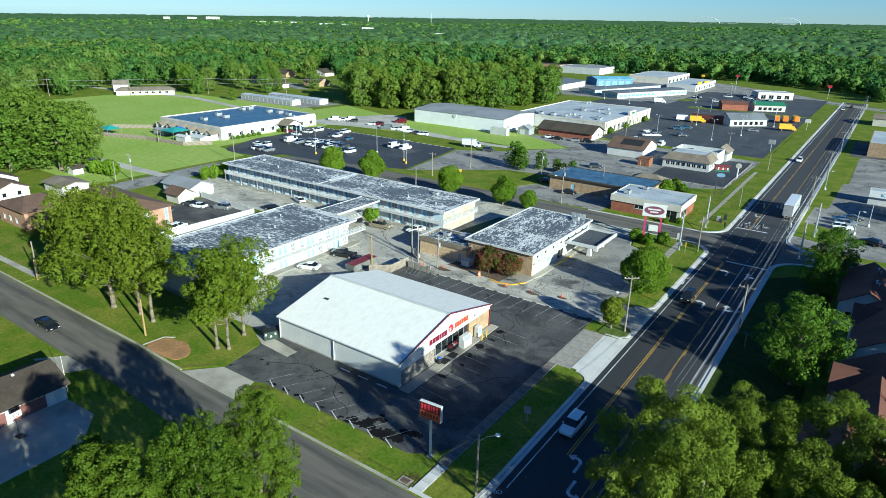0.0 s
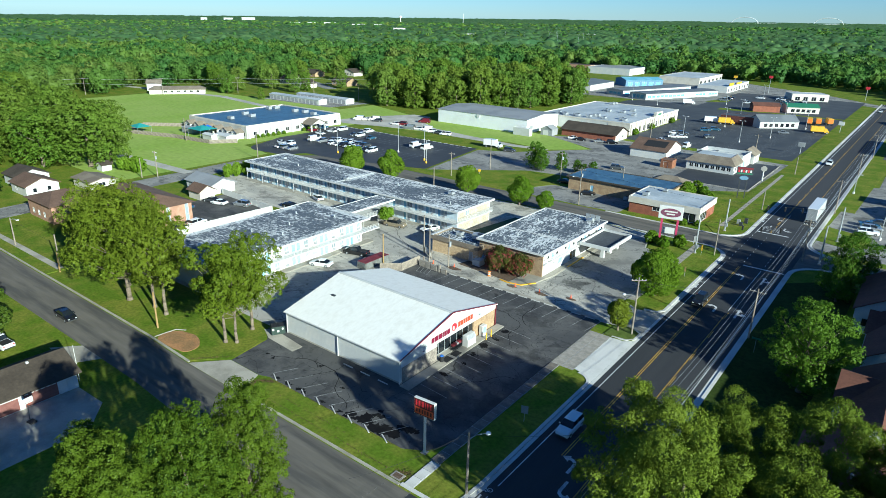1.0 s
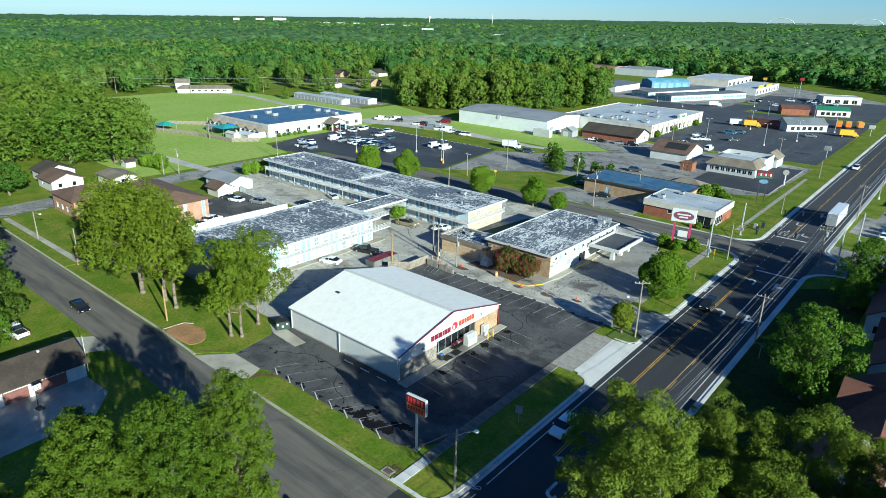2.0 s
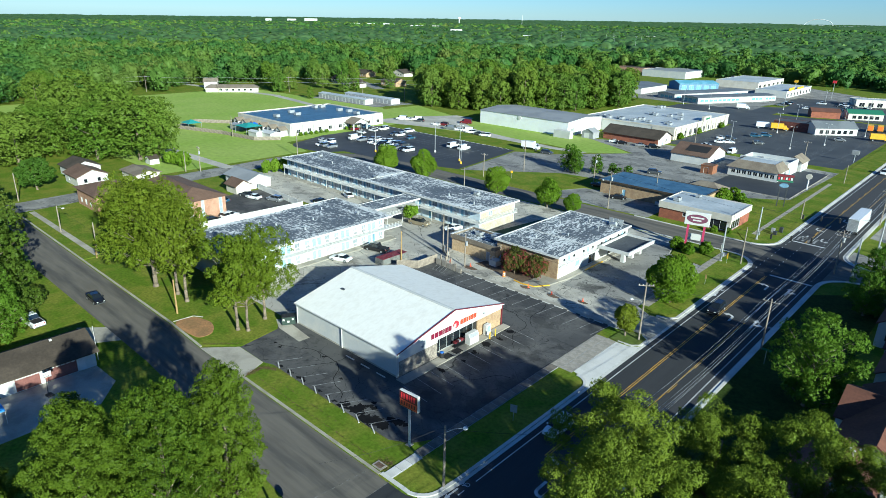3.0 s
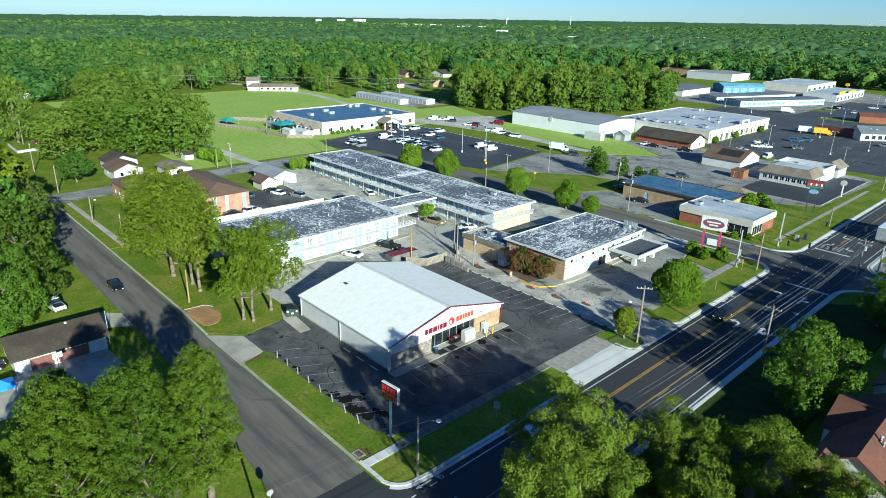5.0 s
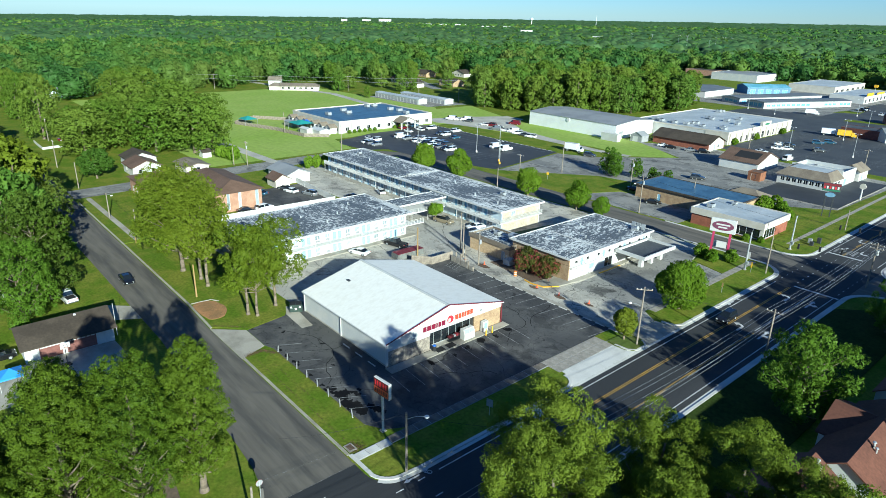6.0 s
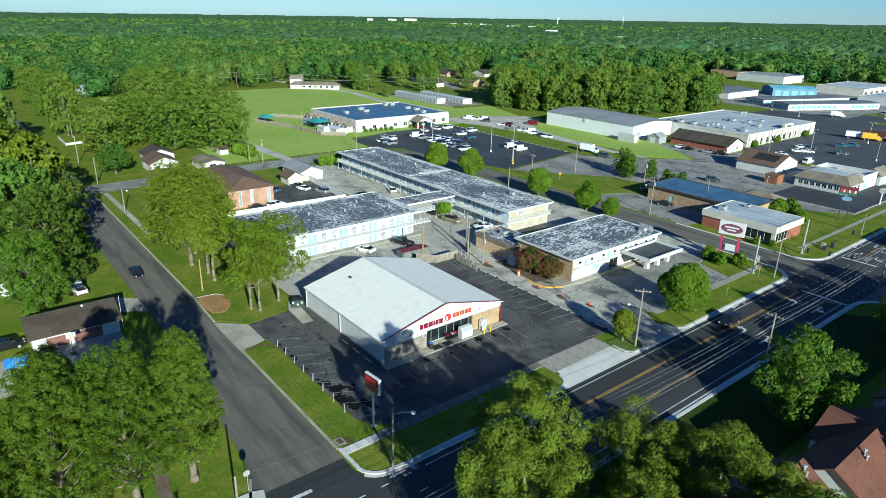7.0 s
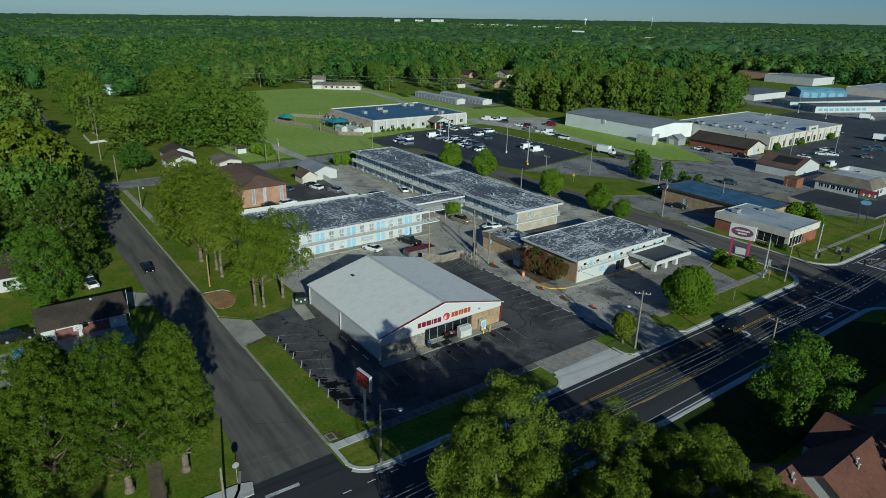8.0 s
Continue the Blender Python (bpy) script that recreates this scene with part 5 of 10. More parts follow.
part("corner_post", Geo().box(gx - 0.05, D - 0.1, 0, gx + 0.1, D + 0.1, EAVE), RED_DARK, store)
# the name on the gable: plain shapes of its size and colour


def word(parent, ys, z0, heights, mat, x, slope=0.0, name="sign_letter"):
    for y, w, hh in zip(ys[0], ys[1], heights):
        zz = z0 + slope * y
        part(name, Geo().box(x, y, zz, x + 0.08, y + w, zz + hh, 0.015), mat, parent)


lw = [0.62, 0.72, 0.8, 0.28, 0.55, 0.7]
ly, pos = [], 6.6
for w_ in lw:
    ly.append(pos)
    pos += w_ + 0.14
word(store, (ly, lw), 3.55, [0.8] * 6, CRIMSON, gx + 0.062)
lw = [0.56, 0.56, 0.4, 0.4, 0.58, 0.53]
ly, pos = [], 13.0
for w_ in lw:
    ly.append(pos)
    pos += w_ + 0.14
word(store, (ly, lw), 3.75, [0.8] * 6, SIGN_ORANGE, gx + 0.062)
emb = Geo()
emb.tube((gx + 0.062, 12.0, 4.15), (gx + 0.15, 12.0, 4.15), 0.62, n=20)
part("sign_emblem", emb, RED_PAINT, store, "round red emblem")
part("sign_emblem", Geo().box(gx + 0.15, 11.55, 3.75, gx + 0.18, 11.95, 4.35), WHITE_TRIM, store)
part("wall_lamp", Geo().box(gx + 0.06, 4.6, 3.1, gx + 0.3, 4.9, 3.3), GREY_PAINT, store)
part("wall_lamp", Geo().box(gx + 0.06, 18.4, 3.7, gx + 0.3, 18.7, 3.9), GREY_PAINT, store)
part("roof_hatch", Geo().box(3.4, 6.2, 5.05, 4.3, 6.7, 5.4, 0.04), DARK_METAL, store, "dark vent hood")
# merchandise and boxes in front of the store
ice = thing("ice_cabinet", "white ice cabinet standing before the store", "ice cabinet", (-45.5, 74.6, 0.14))
part("cabinet", Geo().prism_y([(-0.5, 0), (0.5, 0), (0.5, 1.1), (0.2, 1.75), (-0.5, 1.75)], -1.1, 1.1), WHITE_METAL, ice)
for yy in (-0.95, 0.05):
    part("door", Geo().add([(0.51, yy, 1.14), (0.51, yy + 0.9, 1.14), (0.24, yy + 0.9, 1.7), (0.24, yy, 1.7), (0.53, yy, 1.14), (0.53, yy + 0.9, 1.14), (0.26, yy + 0.9, 1.7), (0.26, yy, 1.7)], [(0, 1, 2, 3), (4, 5, 6, 7), (0, 1, 5, 4), (1, 2, 6, 5), (2, 3, 7, 6), (3, 0, 4, 7)]), GALV, ice)
board = thing("gas_cage", "white locker for gas bottles against the brick wall", "gas locker", (-45.6, 78.4, 0.14))
part("frame", Geo().box(-0.35, -0.55, 0, 0.35, 0.55, 1.75, 0.03), WHITE_TRIM, board)
part("notice", Geo().box(0.351, -0.35, 0.5, 0.37, 0.35, 1.5), BLUE_PAINT, board)
for yy in (77.6, 79.0):
    bo = part("bollard", Geo().tube((0, 0, 0), (0, 0, 1.15), 0.1, n=12).ball((0, 0, 1.15), 0.1, 12, 4), YELLOW)
    bo.location = (-44.35, yy, 0.03)
    tagged(bo, "yellow steel bollard before the gas locker", "bollard", "yellow bollards")
bin_ = thing("litter_bin", "blue and black litter bin by the entrance", "litter bin", (-45.6, 67.8, 0.14))
part("body", Geo().tube((0, 0, 0), (0, 0, 0.85), 0.32, 0.34, n=14), BLACK, bin_)
part("lid", Geo().ball((0, 0, 0.85), 0.33, 14, 6, 0.5), BLUE_BRIGHT, bin_)
rack = thing("goods_rack", "low rack of dark red and grey goods before the windows", "goods rack", (-46.4, 72.8, 0.14))
part("frame", Geo().box(-0.3, -1.5, 0, 0.3, 1.5, 0.1).box(-0.3, -1.5, 0.5, 0.3, 1.5, 0.55), DARK_METAL, rack)
for i in range(6):
    part("crate", Geo().box(-0.25, -1.4 + 0.48 * i, 0.56, 0.25, -1.0 + 0.48 * i, 0.85 + 0.1 * (i % 2), 0.02), (RED_DARK, SIGN_DARK, GREY_PAINT)[i % 3], rack)

# pole sign
ps = thing("pole_sign", "red store sign on a white pole at the corner", "pole sign", (-35.0, 50.4, 0.1), 0)
part("pole", Geo().tube((0, 0, 0), (0, 0, 5.4), 0.16, n=12), WHITE_METAL, ps)
part("base", Geo().box(-0.35, -0.35, 0, 0.35, 0.35, 0.08), CONCRETE, ps)
cab = part("cabinet", Geo().box(-1.42, -0.22, 5.03, 1.42, 0.22, 7.17, 0.04), WHITE_TRIM, ps)
for s in (-1, 1):
    part("face", Geo().box(-1.36, s * 0.225 - 0.01, 5.1, 1.36, s * 0.225 + 0.01, 7.1), SIGN_DARK, cab, "dark maroon sign face")
    part("panel", Geo().box(-1.28, s * 0.237 - 0.006, 5.2, 1.28, s * 0.237 + 0.006, 6.05), ORANGE_DIM, cab, "orange-red lower panel")
    for r, z in ((0, 6.22), (1, 5.38)):
        x = -1.14
        for k in range(6):
            w_ = (0.3, 0.34, 0.4, 0.14, 0.28, 0.34)[k] if r == 0 else (0.34, 0.32, 0.26, 0.26, 0.34, 0.32)[k]
            part("sign_letter", Geo().box(x, s * 0.248 - 0.006, z, x + w_ * 0.72, s * 0.248 + 0.006, z + (0.72 if r == 0 else 0.5)), RED_PAINT if r == 0 else SIGN_DARK, cab)
            x += w_ + 0.09
ps.matrix_basis = pose(-34.4, 50.2, 0.1, 0, 0, 4)

# refuse containers
def dumpster(x, y, turn, mat, label, l=2.0, w=1.6, h=1.4, lid=None):
    d = thing("refuse_container", label, "refuse container", (x, y, 0.04), turn, "refuse containers")
    part("body", Geo().prism_x([(-w / 2, 0.1), (w / 2, 0.1), (w / 2, h - 0.25), (w / 2 - 0.1, h), (-w / 2, h), (-w / 2 - 0.0, 0.4)], -l / 2, l / 2), mat, d)
    for s in (-1, 1):
        part("lid", Geo().box(s * l / 4 - l / 4 + 0.03, -w / 2, h + 0.005, s * l / 4 + l / 4 - 0.03, w / 2 - 0.1, h + 0.06, 0.02), lid or BLACK, d)
        part("side_pocket", Geo().box(s * (l / 2 + 0.06) - 0.06, -w / 2 + 0.2, 0.55, s * (l / 2 + 0.06) + 0.06, w / 2 - 0.2, 0.75), mat, d)
    return d


dm = dumpster(-71.0, 58.2, 60, BIN_GREEN, "dark green steel refuse container with white notices beside the concrete slab")
for x, z, w_ in ((-0.75, 0.85, 0.3), (0.0, 0.5, 0.34), (0.7, 0.85, 0.26)):
    part("notice", Geo().box(x - w_ / 2, -0.83, z, x + w_ / 2, -0.803, z + 0.32), WHITE_TRIM, dm)
    part("rib", Geo().box(x + 0.32, -0.86, 0.15, x + 0.4, -0.803, 1.3), BIN_GREEN, dm)
dumpster(-80.0, 89.4, 90, CONTAINER_GREY, "long grey roll-off container with a maroon cover behind the store", 6.9, 2.4, 1.35, CONTAINER_RED)

# ---- motel ----
def motel_rooms(L, first, pitch, floors, dw=0.95, ww=1.7):
    out = []
    for f in floors:
        s = first
        while s + pitch < L:
            out.append((s, s + dw, f + 0.02, f + 2.1, "door"))
            out.append((s + dw + 0.25, s + dw + 0.25 + ww, f + 0.75, f + 2.1, "window"))
            s += pitch
    return out


AX0, AX1, AY0, AY1, AH = -156.0, -78.6, 116.0, 129.4, 5.35
LA, DA = AX1 - AX0, AY1 - AY0
rooms = motel_rooms(LA, 0.5, 3.55, (0.15, 2.85))
rooms = [r for r in rooms if not (54 < r[0] < 59.5 and r[2] < 2)]
motel = building("motel_block", "long two-storey white motel block with blue doors and open galleries", "motel", AX0, AY0, AX1, AY1, AH, WHITE_WALL, {"S": rooms, "N": motel_rooms(LA, 1, 7.1, (0.15, 2.85)), "E": [(3, 4.4, 3.6, 4.8, "window")]}, door=BLUE_DOOR, pane=PALE_PANE, mats={"E": TAN_WALL, "S": PALE_BLUE_WALL})
part("roof", Geo().box(-0.6, -1.25, AH + 0.003, LA + 0.9, DA + 0.5, AH + 0.28), ROOF_PEEL_LIGHT, motel, "flat tar roof with flaking white coating")
g = Geo()
g.box(-0.75, -1.4, AH - 0.02, LA + 1.05, -1.25, AH + 0.36), g.box(-0.75, DA + 0.5, AH - 0.02, LA + 1.05, DA + 0.65, AH + 0.42)
g.box(-0.75, -1.25, AH - 0.02, -0.6, DA + 0.5, AH + 0.36), g.box(LA + 0.9, -1.25, AH - 0.02, LA + 1.05, DA + 0.5, AH + 0.42)
g.box(37.6, -1.25, AH + 0.28, 38.1, DA + 0.5, AH + 0.36)
part("fascia", g, WHITE_TRIM, motel)
part("gallery", Geo().box(0, -1.5, 2.62, LA + 0.9, -0.003, 2.82).box(LA + 0.003, -0.003, 2.62, LA + 0.9, DA, 2.82), WHITE_TRIM, motel, "white concrete gallery slab")
part("walkway", Geo().box(-0.3, -1.9, 0.0, LA + 0.5, -0.003, 0.13), CONCRETE, motel)


def railing(parent, p, q, z, h=0.95, gap=0.9, mat=None):
    mat = mat or WHITE_TRIM
    p, q = Vector(p), Vector(q)
    d = (q - p)
    n = max(1, round(d.length / gap))
    g = Geo()
    for hh in (h, h * 0.66, h * 0.33):
        g.tube((p.x, p.y, z + hh), (q.x, q.y, z + hh), 0.028, n=5)
    rail = part("railing", g, mat, parent)
    g2 = Geo()
    for i in range(n + 1):
        c = p + d * i / n
        g2.box(c.x - 0.025, c.y - 0.025, z, c.x + 0.025, c.y + 0.025, z + h)
    tagged(part("baluster", g2, mat, rail), kind="stuff")
    return rail


railing(motel, (0, -1.45), (52.8, -1.45), 2.82, gap=0.13), railing(motel, (59.4, -1.45), (LA + 0.85, -1.45), 2.82, gap=0.13), railing(motel, (LA + 0.85, -1.45), (LA + 0.85, DA), 2.82, gap=0.3)
post = Geo().box(-0.04, -0.04, 0.1, 0.04, 0.04, 2.62).mesh("post")
for i in range(12):
    part("post", post, WHITE_TRIM, motel, at=(0.2 + i * 7.0, -1.4, 0))
ac = Geo().box(-0.4, -0.18, 0, 0.4, 0.02, 0.42, 0.03).mesh("air_conditioner")
for s0, s1, a, c, kind in rooms:
    if kind == "window":
        part("air_conditioner", ac, GREY_PAINT, motel, at=((s0 + s1) / 2, -0.02, a - 0.55))
for i, (x, y) in enumerate(((-150, 124), (-140, 121), (-128, 125), (-118, 119), (-104, 124), (-92, 120), (-88, 126), (-83, 119))):
    rooftop_unit(x, y, AH + 0.28, 1.3, 1.1, 0.75) if i % 3 == 0 else roof_vent(x, y, AH + 0.28, 0.18, 0.6)

def edge_coating(parent, x0, y0, x1, y1, z, w):
    """The thicker old coating left along a roof's edges."""
    for a, b, c, d in ((x0, y0, x1, y0 + w), (x0, y1 - w, x1, y1), (x0, y0 + w, x0 + w, y1 - w), (x1 - w, y0 + w, x1, y1 - w)):
        part("edge_coating", Geo().box(a, b, z, c, d, z + 0.006), ROOF_PEEL_EDGE, parent)


edge_coating(motel, -0.55, -1.2, 37.5, DA + 0.45, AH + 0.28, 1.3), edge_coating(motel, 38.2, -1.2, LA + 0.85, DA + 0.45, AH + 0.28, 1.3)
BX0, BX1, BY0, BY1, BH = -108.5, -91.3, 60.0, 97.6, 5.35
LB = BY1 - BY0
rb = []
for f in (0.15, 2.85):
    for s in (3.2, 10.6, 18.0, 25.4, 32.8):
        rb += [(s, s + 0.95, f + 0.02, f + 2.1, "panel"), (s + 1.25, s + 2.2, f + 0.02, f + 2.1, "panel")]
        rb += [(s + 3.2, s + 4.4, f + 0.75, f + 1.75, "window"), (s - 1.8, s - 0.6, f + 0.75, f + 1.75, "window")]
rb = [r for r in rb if not (18 < r[0] < 25 and r[2] < 2 and r[4] == "window")] + [(21.4, 24.6, 0.9, 1.9, "glazing")]
mb = building("motel_wing", "two-storey white motel wing with pale blue doors and flat tar roof", "motel", BX0, BY0, BX1, BY1, BH, WHITE_WALL, {"E": [(a - 0.25, b - 0.25, c, d, k) for a, b, c, d, k in rb]}, pane=PALE_PANE)
WB = BX1 - BX0
part("roof", Geo().box(-0.8, -0.8, BH + 0.003, WB + 1.7, LB + 0.8, BH + 0.28), ROOF_PEEL_LIGHT, mb, "flat tar roof with flaking white coating")
edge_coating(mb, -0.75, -0.75, WB + 1.65, LB + 0.75, BH + 0.28, 1.5)
g = Geo()
g.box(-0.95, -0.95, BH, WB + 1.85, -0.8, BH + 0.4), g.box(-0.95, LB + 0.8, BH, WB + 1.85, LB + 0.95, BH + 0.4), g.box(-0.95, -0.8, BH, -0.8, LB + 0.8, BH + 0.4), g.box(WB + 1.7, -0.8, BH, WB + 1.85, LB + 0.8, BH + 0.4)
part("fascia", g, WHITE_TRIM, mb)
part("gallery", Geo().box(WB + 0.003, -0.5, 2.6, WB + 1.6, LB + 4, 2.8).box(0, LB + 0.003, 2.6, WB, LB + 1.6, 2.8), WHITE_TRIM, mb, "white gallery slab")
railing(mb, (WB + 1.55, -0.4), (WB + 1.55, LB + 3.9), 2.8)
part("walkway", Geo().box(WB + 0.003, 0, 0, WB + 1.8, LB + 2, 0.14), CONCRETE, mb)
for s0, s1, a, c, kind in rb:
    if kind == "window":
        part("air_conditioner", ac, GREY_PAINT, mb).matrix_basis = pose(WB + 0.02, (s0 + s1) / 2, a - 0.5, 0, 0, 90)
for x, y in ((-104, 90), (-99, 84), (-101, 76), (-96, 94), (-95, 79)):
    roof_vent(x, y, BH + 0.28, 0.16, 0.45)

br = thing("footbridge", "white covered footbridge joining the motel galleries", "footbridge", (-101.6, 98.6, 0))
part("deck", Geo().box(0, 0, 2.55, 5.0, 15.4, 2.78), WHITE_TRIM, br)
part("canopy", Geo().box(-0.3, -0.6, 5.15, 5.3, 15.5, 5.32), ROOF_PEEL_LIGHT, br, "flat tar canopy")
part("fascia", Geo().box(5.3, -0.6, 5.0, 5.42, 15.5, 5.42).box(-0.42, -0.6, 5.0, -0.3, 15.5, 5.42), WHITE_TRIM, br)
railing(br, (4.95, 0), (4.95, 15.3), 2.78, gap=0.5), railing(br, (0.05, 0), (0.05, 15.3), 2.78, gap=0.5)
for y in (0.3, 5, 10, 15):
    for x in (0.15, 4.85):
        part("post", post, WHITE_TRIM, br, at=(x, y, 0))

# ---- inn office, annex and canopy ----
OX0, OX1, OY0, OY1, OH = -65.2, -50.3, 105.6, 133.6, 4.55
LO, WO = OY1 - OY0, OX1 - OX0
oe = [(s, s + 0.9, 3.3, 3.9, "window") for s in (1.6, 5.2, 8.8, 12.4, 16, 19.6, 23.2, 26)] + [(s + 1.6, s + 2.5, 2.75, 4.2, "panel") for s in (1.6, 8.8, 16, 23.2)] + [(11.5, 14.2, 0.15, 2.4, "glazing"), (19.5, 22.5, 0.15, 2.4, "glazing"), (6.3, 7.9, 1.0, 2.2, "panel")]
office = building("inn_office", "two-storey white inn office with a streaked flat roof", "inn", OX0, OY0, OX1, OY1, OH, WHITE_WALL, {"E": oe, "N": [(2, 3.2, 0.9, 2.0, "window"), (8, 9.2, 0.9, 2.0, "window")]}, pane=DARK_GLASS, mats={"S": BRICK_TAN})
flat_roof(office, WO, LO, OH, ROOF_PEEL, over=0.55, thick=0.25)
part("band", Geo().box(WO + 0.003, 0.3, 2.5, WO + 0.5, LO, 2.75), WHITE_TRIM, office)
railing(office, (WO + 0.48, 0.3), (WO + 0.48, LO), 2.75, 0.8)
part("roof_joint", Geo().box(0, 9.8, OH + 0.25, WO, 10.1, OH + 0.31), WHITE_TRIM, office)
for x, y in ((-60, 112), (-56, 118), (-62, 124), (-54, 127), (-58, 130)):
    roof_vent(x, y, OH + 0.25, 0.15, 0.5)
scr = thing("roof_screen", "pale panels and a drum unit at the roof edge", "roof screen", (-52.6, 131.2, OH + 0.25))
for i in range(3):
    part("panel", Geo().box(-1.7 + 1.2 * i, 0.9, 0.1, -0.65 + 1.2 * i, 1.0, 1.5, 0.03), GALV, scr)
part("drum", Geo().tube((-0.8, 0, 0.1), (0.6, 0, 0.1 + 0.5), 0.45, n=14), GALV, scr)
an = building("inn_annex", "low tan brick annex with a dark parapet", "annex", -76.0, 103.6, -64.2, 110.6, 3.1, BRICK_PALE, {"W": [(1, 2, 0.1, 2.2, "door")], "S": [(9.6, 10.6, 0.1, 2.1, "door")]}, door=GREY_PAINT)
part("roof", Geo().box(0.2, 0.2, 3.0, 11.6, 6.8, 3.2), ROOF_PEEL, an)
part("parapet", Geo().box(-0.25, -0.25, 2.75, 12.0, 0.2, 3.65).box(-0.25, 0.2, 2.75, 0.2, 7.0, 3.65).box(11.6, 0.2, 2.75, 12.0, 7.0, 3.65).box(0.2, 6.8, 3.1, 11.6, 7.05, 3.65), ROOF_TAN, an, "brown metal parapet")
part("coping", Geo().box(-0.25, 6.75, 3.653, 12, 7.1, 3.72).box(-0.3, -0.3, 3.653, 0.3, 6.75, 3.72), WHITE_TRIM, an)
rooftop_unit(-67.5, 108.5, 3.2, 2.2, 1.8, 1.2), rooftop_unit(-72, 108, 3.2, 1.4, 1.2, 0.8)
cn = thing("entrance_canopy", "white drive-through canopy on tapered columns", "canopy", (-50.2, 120.2, 0))
cg = Geo()
cg.box(0.5, 0, 3.05, 7.2, 0.3, 3.75), cg.box(0.5, 11.2, 3.05, 7.2, 11.5, 3.75), cg.box(6.9, 0.3, 3.05, 7.2, 11.2, 3.75), cg.box(0.5, 0.3, 3.05, 0.8, 11.2, 3.75)
part("fascia", cg, WHITE_TRIM, cn)
part("deck", Geo().box(0.8, 0.3, 3.1, 6.9, 11.2, 3.3), ROOF_TAR, cn)
for yy in (3.9, 7.5, 11.1):
    part("column", Geo().add([(4.2 + dx * 0.45, yy + dy * 0.45, 0) for dx, dy in ((-1, -1), (1, -1), (1, 1), (-1, 1))] + [(4.2 + dx * 0.28, yy + dy * 0.28, 2.3) for dx, dy in ((-1, -1), (1, -1), (1, 1), (-1, 1))] + [(4.2 + dx * 0.6, yy + dy * 0.42, 3.05) for dx, dy in ((-1, -1), (1, -1), (1, 1), (-1, 1))], [(0, 1, 5, 4), (1, 2, 6, 5), (2, 3, 7, 6), (3, 0, 4, 7), (4, 5, 9, 8), (5, 6, 10, 9), (6, 7, 11, 10), (7, 4, 8, 11), (3, 2, 1, 0)]), WHITE_WALL, cn)
for i in range(9):
    part("light_bracket", Geo().box(7.0, 1.0 + i * 1.15, 3.75, 7.15, 1.2 + i * 1.15, 3.95), GALV, cn)
st = thing("outside_stair", "pale blue steel stair beside the annex", "stair", (-63.6, 103.2, 0))
for i in range(12):
    part("tread", Geo().box(-0.5, 1.0 + 0.24 * i, 0.22 * (i + 1), 0.5, 1.28 + 0.24 * i, 0.22 * (i + 1) + 0.05), BLUE_PAINT, st)
for s in (-0.55, 0.5):
    part("stringer", Geo().prism_x([(0.9, 0), (1.2, 0), (4.0, 2.6), (4.0, 2.9), (3.7, 2.9)], s, s + 0.05), BLUE_PAINT, st)
part("landing", Geo().box(-0.9, -1.0, 0, 0.9, 0.95, 1.2, 0.03), WHITE_WALL, st)
railing(st, (-0.85, -0.95), (0.85, -0.95), 1.2)
st["label"] = "white block base and pale blue steel stair beside the annex"

# inn sign
ins = thing("inn_sign", "white inn sign board on two magenta posts above bushes", "sign", (-38.7, 142.6, 0.1), 14)
for x in (-1.7, 1.7):
    part("post", Geo().box(x - 0.22, -0.2, 0, x + 0.22, 0.2, 6.2), MAGENTA, ins)
brd = part("board", Geo().box(-2.6, -0.3, 5.6, 2.6, 0.3, 8.6, 0.06), WHITE_TRIM, ins)
el = Geo()
ring = [(2.2 * math.cos(a), 7.1 + 1.0 * math.sin(a)) for a in [k * math.pi / 12 for k in range(24)]]
el.prism_y(ring, -0.33, -0.302)
part("sign_face", el, PURPLE, brd, "plum oval panel")
for x, w_, z in ((-1.4, 2.8, 7.2), (-0.9, 1.8, 6.6)):
    part("lettering_bar", Geo().box(x, -0.345, z, x + w_, -0.331, z + 0.32), WHITE_TRIM, brd)
part("reader_board", Geo().box(-1.3, -0.15, 2.2, 1.3, 0.15, 3.6), WHITE_TRIM, ins)
for i, (x, y) in enumerate(((-43.0, 141.5), (-33.6, 145.5))):
    wb_ = part("small_banner", Geo().box(-0.03, -0.03, 0, 0.03, 0.03, 1.6).box(0, -0.02, 0.6, 0.5, 0.02, 2.0), WHITE_TRIM)
    wb_.location = (x, y, 0.1)
    tagged(wb_, "small white feather banner in the grass", "banner", "banners")

# ---- brick shop, blue-roofed shop, diner, sheds ----
bs = building("brick_shop", "low red brick shop with a pale flat roof and glazed corner", "shop", -55.4, 161.0, -37.5, 174.6, 3.9, BRICK_RED, {"S": [(6.2, 8.6, 1.5, 2.5, "glazing"), (10.8, 17.2, 0.3, 2.6, "glazing")], "E": [(0.6, 6.4, 0.3, 2.6, "glazing")]}, pane=DARK_GLASS)
part("band", Geo().box(-0.25, -0.3, 2.7, 18.2, -0.003, 4.3).box(17.903, -0.003, 2.7, 18.2, 13.9, 4.3).box(-0.3, -0.003, 2.7, -0.003, 13.9, 4.3).box(-0.003, 13.603, 2.7, 17.9, 13.9, 4.3), CREAM_WALL, bs, "cream band under the roof")
part("roof", Geo().box(0, 0, 3.903, 17.9, 13.6, 4.15), ROOF_PALE, bs)
part("pier", Geo().box(17.2, -0.02, 0, 18.1, 0.5, 2.7), CREAM_WALL, bs)
